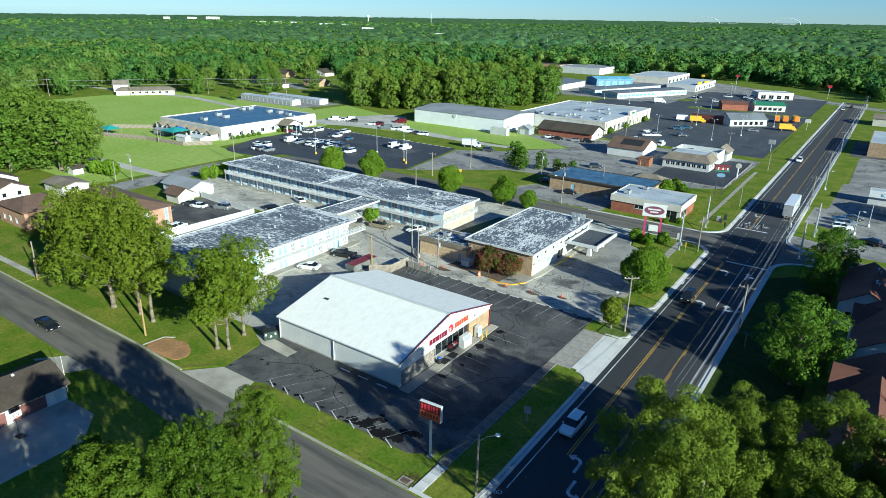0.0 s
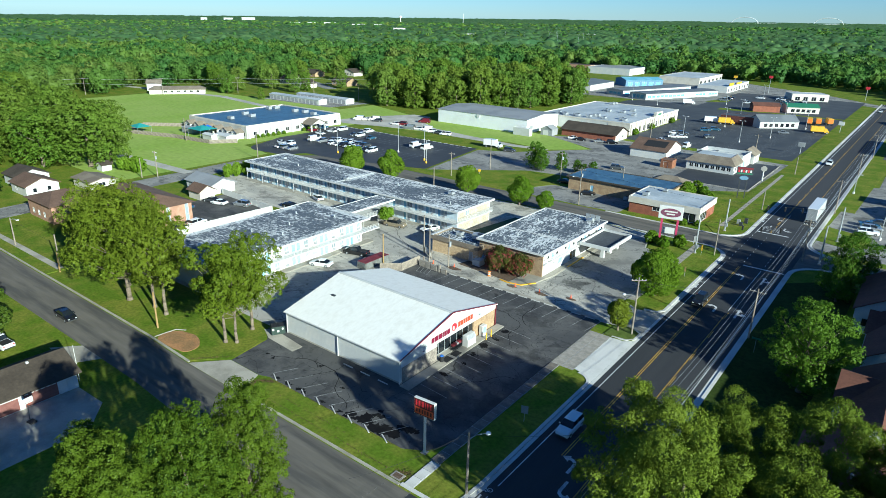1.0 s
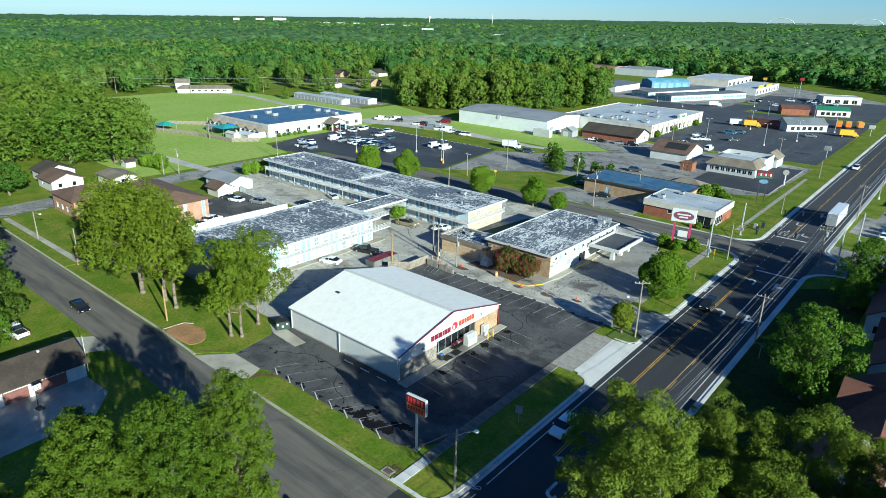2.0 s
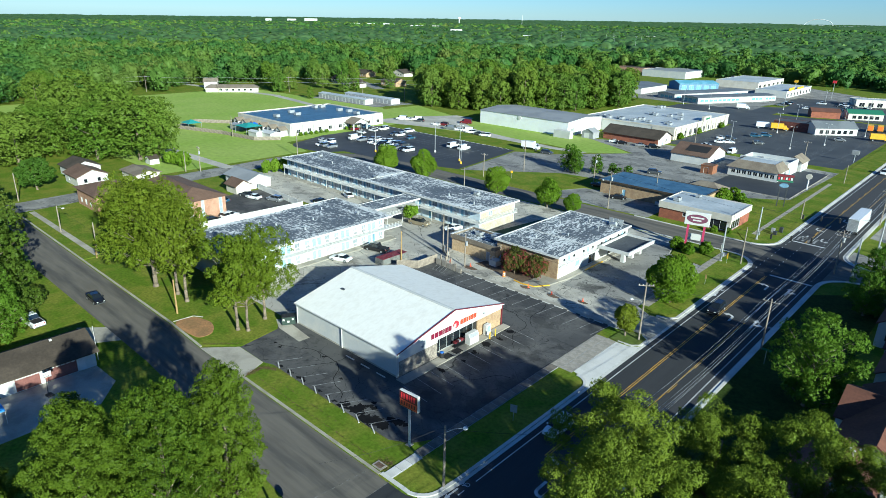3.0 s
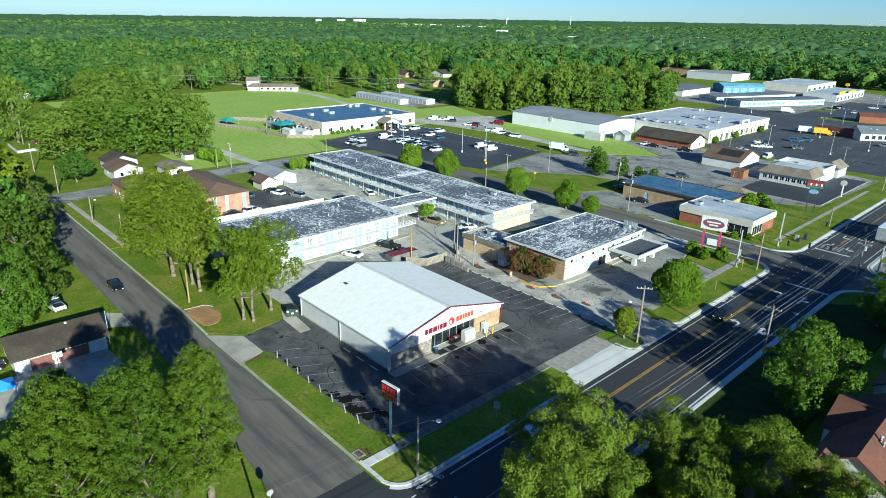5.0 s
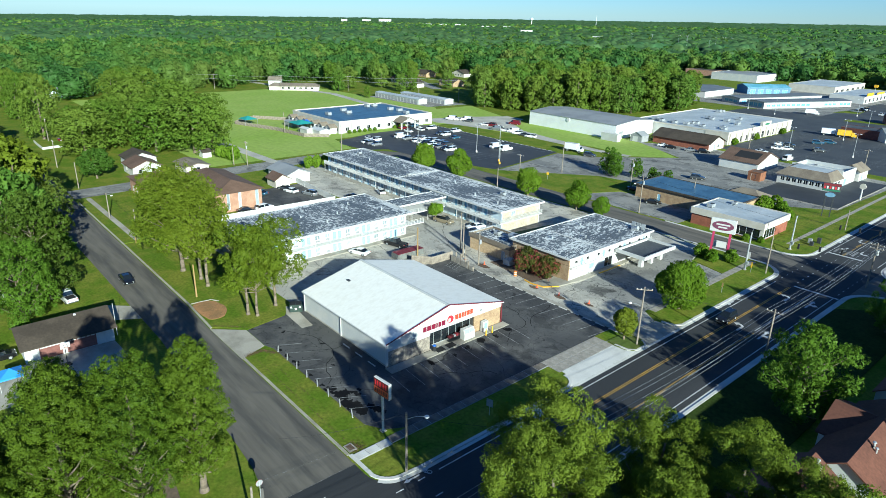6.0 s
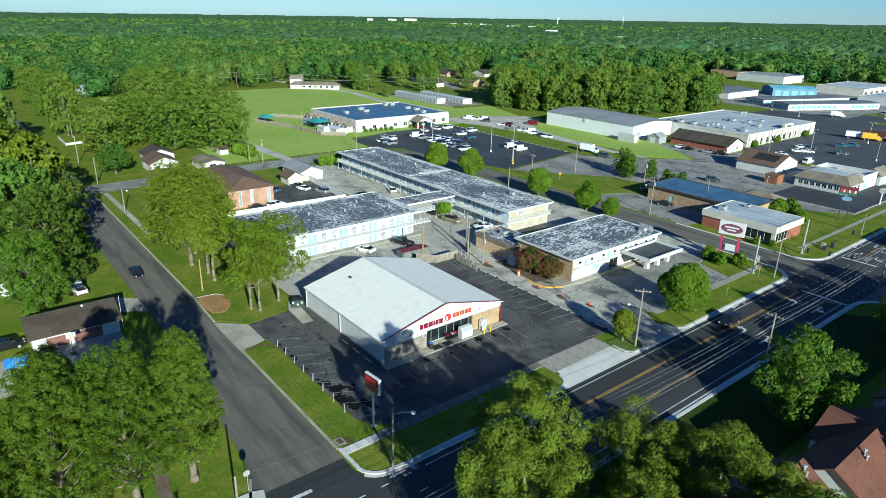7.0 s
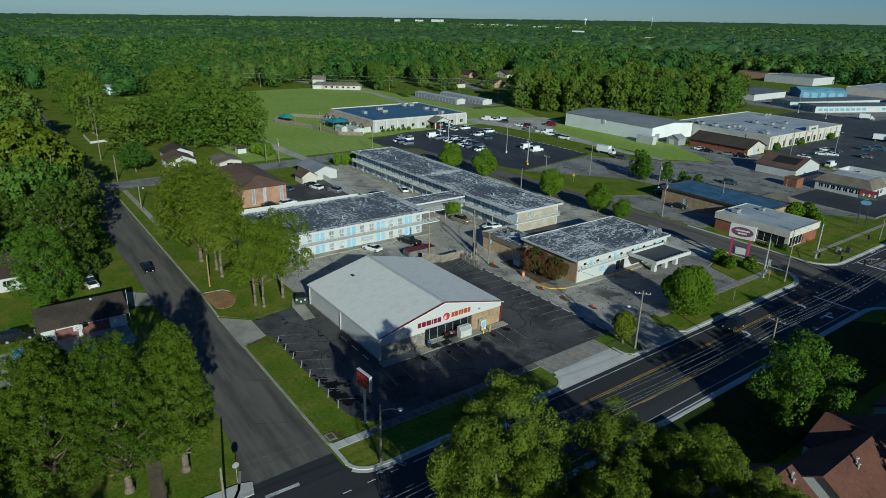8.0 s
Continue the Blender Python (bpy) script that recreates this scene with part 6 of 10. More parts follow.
rooftop_unit(-52.5, 164.5, 4.15, 1.6, 1.6, 1.0), rooftop_unit(-50, 172, 4.15, 1.2, 1.2, 0.7)
bl = building("low_shop", "long low tan shop with a dark blue flat roof", "shop", -78.6, 171.6, -50.0, 185.0, 3.6, BRICK_TAN, {"S": [(7, 8, 0.1, 2.2, "door"), (20, 22, 1, 2.3, "window")]}, pane=DARK_GLASS)
flat_roof(bl, 28.6, 13.4, 3.6, ROOF_BLUE, ROOF_DARK, 0.6, 0.3)
rooftop_unit(-60, 170.2, 0.1, 1.3, 1.0, 1.1)
hp = building("small_shop", "small shop with a weathered hip roof", "shop", -60, 186.2, -49.5, 194, 2.8, CREAM_WALL, {})
gable_roof(hp, 10.5, 7.8, 2.8, 1.6, "x", ROOF_TAN, 0.6, hip=4.0)
dn = building("diner", "white diner with a tan mansard roof and row of windows", "diner", -61, 224.5, -45.6, 246.5, 3.0, WHITE_WALL, {"S": [(1.0 + 1.75 * i, 2.3 + 1.75 * i, 0.9, 2.2, "window") for i in range(8)], "E": [(2 + 2.6 * i, 3.6 + 2.6 * i, 0.9, 2.2, "window") for i in range(3)] + [(12, 14, 0.1, 2.3, "door")]}, pane=DARK_GLASS)
mg = Geo()
o0, o1 = [(-0.7, -0.7), (16.1, -0.7), (16.1, 10), (-0.7, 10)], [(2.0, 2.2), (13.6, 2.2), (13.6, 10), (2.0, 10)]
vs = [(x, y, 2.9) for x, y in o0] + [(x, y, 5.2) for x, y in o1]
mg.add(vs, [(0, 1, 5, 4), (1, 2, 6, 5), (3, 0, 4, 7), (3, 2, 1, 0)])
part("mansard", mg, ROOF_TAN, dn)
part("roof", Geo().box(2.0, 2.2, 4.8, 13.6, 10, 5.0).box(0, 10, 3.003, 15.4, 22, 3.3), ROOF_PALE, dn)
part("parapet", Geo().box(0, 10.0, 3.3, 15.4, 10.3, 5.2).box(0, 21.7, 3.3, 15.4, 22, 4.6).box(0, 10.3, 3.3, 0.3, 21.7, 4.6).box(15.1, 10.3, 3.3, 15.4, 21.7, 4.6), WHITE_WALL, dn)
pt = building("diner_porch", "white gabled porch with a brown roof", "porch", -50, 247.2, -44.6, 255.5, 3.2, WHITE_WALL, {"E": [(2, 3.2, 0.1, 2.2, "door")]})
gable_roof(pt, 5.4, 8.3, 3.2, 1.8, "y", ROOF_TAN, 0.4, gable=WHITE_WALL)
rooftop_unit(-56, 240, 3.3, 2.2, 1.6, 1.2), rooftop_unit(-52, 236, 3.3, 1.8, 1.4, 1.0)
sh = building("white_shed", "white shed with a brown gable roof", "shed", -84, 231.5, -70.5, 247.5, 3.0, WHITE_WALL, {"S": []})
gable_roof(sh, 13.5, 16, 3.0, 2.9, "x", ROOF_BROWN, 0.4, gable=WHITE_WALL)
part("solar_panel", Geo().add([(4, 2.2, 3.95), (12, 2.2, 3.95), (12, 6.4, 5.48), (4, 6.4, 5.48), (4, 2.2, 4.03), (12, 2.2, 4.03), (12, 6.4, 5.56), (4, 6.4, 5.56)], [(3, 2, 1, 0), (4, 5, 6, 7), (0, 1, 5, 4), (1, 2, 6, 5), (2, 3, 7, 6), (3, 0, 4, 7)]), BLACK, sh)
bx = building("rust_box", "small rust-brown storage box", "storage box", -68.2, 219.6, -64.2, 223.6, 2.6, COPPER, {"S": [(1, 2.6, 0.1, 2.2, "door")]}, door=COPPER)
flat_roof(bx, 4, 4, 2.6, ROOF_BROWN, COPPER, 0.1, 0.15)

# ---- warehouse, shopping strip, brown hall ----
wh = building("warehouse", "large white metal warehouse with a low grey gable roof", "warehouse", -184, 243, -135.5, 271, 5.9, WHITE_CLEAN, {"E": [(2, 5, 0.1, 3.2, "panel")]}, door=GREY_PAINT)
gable_roof(wh, 48.5, 28, 5.9, 1.1, "x", ROOF_GREY, 0.25, gable=WHITE_CLEAN)
part("wall_fan", Geo().tube((23, -0.25, 5.0), (23, 0.0, 5.0), 0.9, n=18), WHITE_TRIM, wh)
stp = building("shopping_strip", "cream shopping strip with pilasters and a patched pale roof", "shopping strip", -146, 271.8, -101, 334, 4.7, CREAM_WALL, {"E": [(6 + 5 * i, 8.6 + 5 * i, 0.2, 2.8, "glazing") for i in range(11)]}, pane=DARK_GLASS, mats={"S": WHITE_WALL})
flat_roof(stp, 45, 62.2, 4.7, ROOF_PALE, CREAM_WALL, 0.1, 0.3, 0.3)
part("cladding", Geo().box(35, -0.12, 0, 45.1, -0.003, 4.6), CREAM_WALL, stp)
for i in range(11):
    part("pilaster", Geo().box(45.02, 1 + i * 5.6, 0, 45.5, 2.2 + i * 5.6, 4.7), CREAM_WALL, stp)
part("sign_tower", Geo().box(44.2, 30, 4.7, 45.6, 38, 7.0, 0.1), CREAM_WALL, stp)
part("lettering_bar", Geo().box(45.61, 32, 5.5, 45.7, 36, 6.3), GREEN_PAINT, stp)
rngb = random.Random(8)
for i in range(14):
    rooftop_unit(rngb.uniform(-143, -106), rngb.uniform(275, 331), 5.0, 2.4, 1.8, 1.1, rngb.choice((0, 90)))
for i in range(4):
    rooftop_unit(-130 + 7 * i, 278 + 4 * (i % 2), 5.0, 2.2, 1.8, 1.0)
bh = building("brown_hall", "low red brick hall with a dark brown gable roof", "hall", -123.5, 252.5, -99, 265, 2.9, BRICK_RED, {"E": [(4, 5.2, 0.1, 2.2, "door"), (7, 8.2, 0.9, 2.1, "window")]}, mats={"E": CREAM_WALL})
gable_roof(bh, 24.5, 12.5, 2.9, 2.5, "x", ROOF_DARK, 0.7, gable=CREAM_WALL)
gs = building("grey_shed", "small grey garden shed with an arched door", "shed", -130.5, 246.5, -125, 251.5, 2.6, GREY_PAINT, {"S": [(1.2, 3.6, 0.1, 2.2, "panel")]}, door=WHITE_TRIM)
gable_roof(gs, 5.5, 5, 2.6, 1.4, "y", ROOF_GREY, 0.2, gable=GREY_PAINT)
ct = building("trailer_box", "white box trailer body on the ground", "trailer", -139.5, 238.5, -131.5, 241, 3.0, WHITE_METAL, {}, floor=False)
flat_roof(ct, 8, 2.5, 3.0, WHITE_METAL, WHITE_TRIM, 0.0, 0.1, 0.02, 0.1)

# ---- school ----
sc = building("school", "single-storey cream school with a dark blue flat roof", "school", -250, 154, -210.2, 204, 4.5, SCHOOL_WALL, {"E": [(3 + 5.4 * i, 4.6 + 5.4 * i, 0.9, 2.4, "window") for i in range(9)], "S": [(4 + 6.5 * i, 6 + 6.5 * i, 0.8, 2.4, "window") for i in range(6)]}, pane=DARK_GLASS)
flat_roof(sc, 39.8, 50, 4.5, ROOF_BLUE, CREAM_WALL, 0.05, 0.25, 0.4, 0.35)
for i in range(10):
    part("pilaster", Geo().box(39.82, 0.6 + 5.4 * i, 0, 40.2, 1.5 + 5.4 * i, 4.4), WHITE_WALL, sc)
for i in range(6):
    x = 2 + 6.5 * i
    pc = building("school_porch", "small white gabled porch on the school wall", "porch", -250 + x, 150.6, -250 + x + 3.6, 153.8, 2.6, WHITE_WALL, {"S": [(0.6, 3.0, 0.1, 2.2, "void")]})
    gable_roof(pc, 3.6, 3.2, 2.6, 1.1, "y", ROOF_TAN, 0.35, gable=WHITE_WALL)
pe = thing("school_portico", "cream entrance portico with a brown gable roof", "portico", (-210, 182, 0))
for x in (5.5, 0.4):
    for y in (0.3, 7.7):
        part("column", Geo().box(x - 0.25, y - 0.25, 0, x + 0.25, y + 0.25, 3.1), WHITE_WALL, pe)
gable_roof(pe, 6, 8, 3.1, 1.8, "x", ROOF_TAN, 0.5, gable=WHITE_WALL)
for i in range(8):
    rooftop_unit(rngb.uniform(-247, -214), rngb.uniform(158, 200), 4.75, 2.6, 1.8, 1.3, rngb.choice((0, 90)))
# playground
def shade_canopy(x, y, w, d, h, mat, label):
    c = thing("shade_canopy", label, "shade canopy", (x, y, 0), 0, "shade canopies")
    part("fabric", Geo().add([(-w / 2, -d / 2, h), (w / 2, -d / 2, h), (w / 2, d / 2, h), (-w / 2, d / 2, h), (0, 0, h + 1.3)], [(0, 1, 4), (1, 2, 4), (2, 3, 4), (3, 0, 4)]), mat, c)
    for sx in (-1, 1):
        for sy in (-1, 1):
            part("post", Geo().tube((sx * w / 2 * 0.95, sy * d / 2 * 0.95, 0), (sx * w / 2 * 0.95, sy * d / 2 * 0.95, h), 0.06, n=6), GALV, c)


shade_canopy(-252, 133, 7, 6, 2.6, TEAL, "teal fabric shade over the playground")
shade_canopy(-228, 146, 9, 8, 3.0, TEAL, "large teal fabric shade over the playground")
shade_canopy(-233, 151, 5, 3, 2.4, BLUE_BRIGHT, "small blue shade by the school wall")
for i, (x, y, w_, d_, m_) in enumerate(((-214, 147, 8, 5, WHITE_METAL), (-219, 143.5, 6, 3, WHITE_METAL), (-238, 147, 7, 4, GREY_PAINT))):
    pl = building("playground_cover", "low pale shelter in the school yard", "shelter", x - w_ / 2, y - d_ / 2, x + w_ / 2, y + d_ / 2, 2.0, m_, {}, floor=False)
    gable_roof(pl, w_, d_, 2.0, 0.5, "x", m_, 0.2, gable=m_)


def board_fence(name, label, pts, h, mat, picket=0.18, group="", step=2.4):
    f = thing(name, label, "fence", (pts[0][0], pts[0][1], 0), group=group)
    o = Vector(pts[0])
    pm = Geo().box(-0.06, -0.06, 0, 0.06, 0.06, h + 0.08).mesh("post")
    for a, b in zip(pts, pts[1:]):
        a, b = Vector(a) - o, Vector(b) - o
        ln = (b - a).length
        n = max(1, round(ln / step))
        ang = math.degrees(math.atan2(b.y - a.y, b.x - a.x))
        sec = Geo()
        sl = ln / n
        k = max(1, int(sl / picket))
        face = []
        for i in range(k):
            a0, a1 = sl * i / k, sl * (i + 1) / k
            face += [(a0, 0.0), (a0 + 0.012, -0.025), (a1 - 0.012, -0.025)]
        sec.prism(face + [(sl, 0.0), (sl, 0.03), (0, 0.03)], 0.05, h)
        sm = sec.mesh("panel")
        for i in range(n):
            c = a + (b - a) * i / n
            part("panel", sm, mat, f).matrix_basis = pose(c.x, c.y, 0, 0, 0, ang)
            part("post", pm, mat, f, at=(c.x, c.y, 0))
    return f


board_fence("privacy_fence", "white vinyl privacy fence round the flats", [(-147.4, 100.2), (-123.7, 98.5), (-125.6, 60)], 1.7, WHITE_TRIM)
board_fence("playground_fence", "weathered timber fence round the school playground", [(-206, 146.5), (-212, 138.5), (-232, 136), (-256, 128.5), (-266, 142), (-252, 153)], 1.5, WOOD_POLE, 0.35)
board_fence("wooden_fence", "grey timber fence hiding the container", [(-76.4, 87.6), (-73.2, 90.4), (-73.2, 96)], 1.7, WOOD_POLE, 0.2)

# ---- storage sheds ----
for x0, y0, x1, y1 in ((-306, 239.5, -264, 245.5), (-297, 252, -256, 258.5)):
    su = building("storage_row", "long white row of storage units with roll-up doors", "storage units", x0, y0, x1, y1, 2.6, WHITE_METAL, {"S": [(0.6 + 3.1 * i, 3.2 + 3.1 * i, 0.05, 2.2, "panel") for i in range(13)]}, door=GREY_PAINT)
    gable_roof(su, x1 - x0, y1 - y0, 2.6, 0.5, "x", ROOF_PALE, 0.2, gable=WHITE_METAL)

# ---- houses ----
def house(label, x0, y0, x1, y1, h, rise, axis, wall, roof, sides=None, hip=0.0, over=0.5, door=None, chimney=None, name="house"):
    b = building(name, label, "house", x0, y0, x1, y1, h, wall, sides or {}, pane=PALE_PANE if name == "flats" else DARK_GLASS, door=door)
    gable_roof(b, x1 - x0, y1 - y0, h, rise, axis, roof, over, gable=wall, hip=hip)
    if chimney:
        part("chimney", Geo().box(chimney[0] - 0.16, chimney[1] - 0.16, h, chimney[0] + 0.16, chimney[1] + 0.16, h + rise + 0.2, 0.03), WHITE_TRIM, b)
    return b


def turned(b, degrees):
    b.rotation_euler[2] = radians(degrees)


# brick flats with brown hip roofs
house("two-storey orange brick flats with a brown roof", -157, 69.5, -131.8, 81.5, 5.0, 2.0, "x", BRICK_ORANGE, ROOF_BROWN, {"E": [(2.4, 3.2, 0.6, 4.8, "glazing"), (5.4, 6.2, 0.6, 4.8, "glazing"), (10, 10.9, 0.6, 4.8, "glazing")], "S": [(2 + 4 * i, 3.4 + 4 * i, z, z + 1.3, "window") for i in range(4) for z in (0.9, 3.4)]}, hip=5.0, over=0.7, name="flats")
house("orange brick flats with a brown roof behind the trees", -166, 59, -153, 69, 4.4, 1.8, "y", BRICK_ORANGE, ROOF_BROWN, {"S": [(2 + 3 * i, 3.2 + 3 * i, 0.9, 2.2, "window") for i in range(3)]}, hip=4.0, over=0.7, name="flats")
house("low brick flats with a brown roof", -150, 60.5, -136.5, 68.8, 4.2, 1.8, "x", BRICK_ORANGE, ROOF_BROWN, {"E": [(2, 3.2, 0.9, 2.2, "window"), (6, 7.2, 0.9, 2.2, "window")]}, hip=4, over=0.7, name="flats")
house("white garage with a grey roof", -160.5, 97.5, -148.5, 105, 2.6, 1.5, "x", WHITE_WALL, ROOF_GREY, {"S": [(1, 3.6, 0.1, 2.1, "panel")]}, door=GREY_PAINT, name="garage")
house("tan shed with a brown roof", -151.5, 92.6, -146.2, 97, 2.4, 1.3, "x", CREAM_WALL, ROOF_BROWN, {"E": [(1, 2, 0.1, 2.0, "door")]}, door=CREAM_WALL, name="shed")
house("white bungalow with a brown roof under the trees", -192, 64.4, -182.2, 72.6, 2.8, 1.7, "x", WHITE_WALL, ROOF_BROWN, {"E": [(1.4, 2.4, 0.9, 2.1, "window"), (5, 6.0, 0.9, 2.1, "window")], "S": [(3, 4.4, 0.9, 2.1, "window")]})
house("white house with a dark roof under the trees", -203, 66.6, -194, 75, 2.9, 1.8, "x", WHITE_WALL, ROOF_DARK, {"E": [(3, 4.4, 0.9, 2.1, "window")]})
house("low house with a tan roof", -186, 78, -176, 85, 2.4, 0.8, "x", CREAM_WALL, ROOF_TAN, {"E": [(2, 4, 0.9, 2.0, "window")]})
house("tiny white shed in the grass", -200.2, 91, -196.6, 94, 1.8, 0.9, "y", WHITE_TRIM, ROOF_DARK, {}, over=0.2, name="shed")
# near house with a garage
nh = house("low house with a dark shingle roof and two maroon garage doors", -87.0, 19.7, -78.9, 31.5, 2.4, 1.75, "y", WHITE_WALL, ROOF_DARK, {"E": [(0.4, 1.3, 0.05, 2.05, "door"), (1.6, 4.5, 0.05, 2.15, "void"), (5.1, 9.1, 0.05, 2.15, "void"), (9.4, 10.3, 0.05, 2.1, "door")]}, over=0.5, chimney=(4.4, 7.6), door=WHITE_TRIM)
for y0, ln in ((1.85, 2.9), (5.35, 4.0)):
    gd = part("garage_door", Geo().box(7.95, y0, 0.05, 8.02, y0 + ln, 2.15), GARAGE_RED, nh, "faded maroon sectional garage door")
    for i in range(4):
        part("panel_line", Geo().box(8.02, y0, 0.5 + 0.52 * i, 8.03, y0 + ln, 0.515 + 0.52 * i), MAROON, gd)
    for i in range(6):
        part("light", Geo().box(8.02, y0 + 0.15 + ln / 6.2 * i, 1.75, 8.035, y0 + 0.6 + ln / 6.2 * i, 2.0), WHITE_TRIM, gd)
hoop = thing("basketball_hoop", "portable basketball hoop on the concrete drive", "basketball hoop", (-75.2, 24.3, 0.03), 100)
part("base", Geo().box(-0.4, -0.5, 0, 0.4, 0.5, 0.2, 0.05), BLACK, hoop)
part("post", Geo().tube((0, 0.3, 0.2), (0, 0.1, 3.1), 0.05, n=8), DARK_METAL, hoop)
bb = part("backboard", Geo().box(-0.65, -0.12, 2.7, 0.65, -0.08, 3.5, 0.01), WHITE_TRIM, hoop)
part("target", Geo().box(-0.3, -0.135, 2.85, 0.3, -0.125, 2.89).box(-0.3, -0.135, 3.2, 0.3, -0.125, 3.24).box(-0.3, -0.135, 2.89, -0.26, -0.125, 3.2).box(0.26, -0.135, 2.89, 0.3, -0.125, 3.2), BLACK, bb)
rim = Geo()
for k in range(12):
    rim.tube((0.22 * math.cos(k * math.pi / 6), -0.36 + 0.22 * math.sin(k * math.pi / 6), 2.8), (0.22 * math.cos((k + 1) * math.pi / 6), -0.36 + 0.22 * math.sin((k + 1) * math.pi / 6), 2.8), 0.012, n=5)
part("rim", rim, ORANGE_RED, bb)
mast = thing("flagpole", "thin white pole at the corner of the garage", "pole", (-80.3, 32.2, 0.0))
part("pole", Geo().tube((0, 0, 0), (0, 0, 5.4), 0.045, 0.03, n=8), WHITE_TRIM, mast)
part("cap", Geo().ball((0, 0, 5.42), 0.06, 8, 5), WHITE_TRIM, mast)
tent = thing("canopy_tent", "bright blue pop-up canopy on the drive", "canopy", (-73.6, 17.3, 0.03))
part("cover", Geo().add([(-1.5, -1.5, 2.0), (1.5, -1.5, 2.0), (1.5, 1.5, 2.0), (-1.5, 1.5, 2.0), (0, 0, 2.75), (-1.5, -1.5, 1.8), (1.5, -1.5, 1.8), (1.5, 1.5, 1.8), (-1.5, 1.5, 1.8), (0, 0, 2.7)], [(0, 1, 4), (1, 2, 4), (2, 3, 4), (3, 0, 4), (5, 6, 1, 0), (6, 7, 2, 1), (7, 8, 3, 2), (8, 5, 0, 3), (6, 5, 9), (7, 6, 9), (8, 7, 9), (5, 8, 9)]), TENT_BLUE, tent, "bright blue fabric cover")
for x in (-1.45, 1.45):
    for y in (-1.45, 1.45):
        part("leg", Geo().tube((x, y, 0), (x, y, 1.85), 0.025, n=6), WHITE_TRIM, tent)
house("pale house beyond the shaded garden", -118, 12, -104, 26, 2.8, 2.0, "y", WHITE_WALL, ROOF_DARK, {"E": [(4, 5.2, 0.9, 2.1, "window")]})
# rust-roofed houses across the road
def row_house(cx, y0, y1, wing, vents):
    """A white gable house along y with its ridge at cx, and a wing with a gable to the west."""
    hh = house("white house with a rust-brown shingle roof", cx - 3.9, y0, cx + 3.9, y1, 4.1, 2.5, "y", WHITE_WALL, ROOF_RED, {"W": [(3, 4.2, 1.0, 2.2, "window"), (10, 11.2, 1.0, 2.2, "window")], "S": [(1.2, 2.2, 1.2, 2.6, "window"), (5.6, 6.8, 1.2, 2.6, "window")]}, over=0.35)
    if wing:
        yr, half, x0 = wing
        zr, ze, x1 = 6.1, 3.95, 3.2
        x0 = x0 - (cx - 3.9)
        g = Geo()
        for sgn in (1, -1):
            ya = yr - y0 - sgn * (half + 0.3)
            vs = [(x0 - 0.3, ya, ze), (x0 - 0.3, yr - y0, zr), (x1 + 0.45, yr - y0, zr), (-0.2, ya, ze)]
            vs += [(x, y, z + 0.2) for x, y, z in vs]
            g.add(vs, [(0, 1, 2, 3)[::sgn], (4, 5, 6, 7)[::sgn], (0, 1, 5, 4), (1, 2, 6, 5), (2, 3, 7, 6), (3, 0, 4, 7)])
        part("wing_roof", g, ROOF_RED, hh)
        part("wing_wall", Geo().prism_x([(yr - y0 - half, 0), (yr - y0 + half, 0), (yr - y0 + half, ze), (yr - y0, zr - 0.1), (yr - y0 - half, ze)], x0, x0 + 0.2), WHITE_WALL, hh)
        for sgn in (-1, 1):
            part("wing_wall", Geo().box(x0 + 0.2, yr - y0 + sgn * half - 0.1, 0, 0, yr - y0 + sgn * half + 0.1, ze), WHITE_WALL, hh)
    for vy in vents:
        roof_vent(cx + 0.75, vy, 6.1, 0.13, 0.8), roof_vent(cx + 1.15, vy - 0.35, 5.85, 0.11, 0.7)


row_house(4.1, 119.6, 136.6, None, (126, 133))
row_house(7.0, 101.2, 118.6, (114.6, 4.2, 2.6), (107, 114))
row_house(6.7, 78.6, 96.5, (90.8, 4.6, 1.7), (84.0, 93))
row_house(4.0, 60.0, 77.2, None, (76.2, 68))
lw = thing("low_wall", "low white painted garden wall on the lawn", "garden wall", (0, 0, 0))
for p, q in (((-257, 51.1), (-250.5, 51.0)), ((-250.5, 51.0), (-240.5, 51.0)), ((-240.5, 51.0), (-242.4, 58.0))):
    part("wall", Geo().wall(p, q, 0, 0.85, 0.25), WHITE_WALL, lw)
# far houses
turned(house("distant long ranch house with a brown roof", -366, 199.5, -335, 208, 2.7, 1.5, "x", CREAM_WALL, ROOF_TAN, {"S": [(1.2, 5.4, 0.1, 2.2, "panel")] + [(8 + 3.6 * i, 9.6 + 3.6 * i, 0.9, 2.1, "window") for i in range(6)]}, hip=3.0, door=WHITE_TRIM), 55)
turned(house("distant white house behind the ranch house", -384, 208, -376, 215, 4.4, 1.8, "x", WHITE_WALL, ROOF_TAN, {"S": [(2, 3.4, 0.9, 2.0, "window")]}), 55)
for x0, y0 in ((-346, 288), (-372, 300), (-452, 362), (-424, 366), (-386, 372), (-400, 344), (-336, 316), (-470, 396)):
    house("distant low brick house with a black roof", x0, y0, x0 + 15, y0 + 10, 2.9, 2.5, "y" if x0 % 4 else "x", CREAM_WALL if x0 % 8 else BRICK_TAN, ROOF_DARK, {"S": [(1.5 + 3 * i, 3 + 3 * i, 0.9, 2.2, "window") for i in range(4)]})

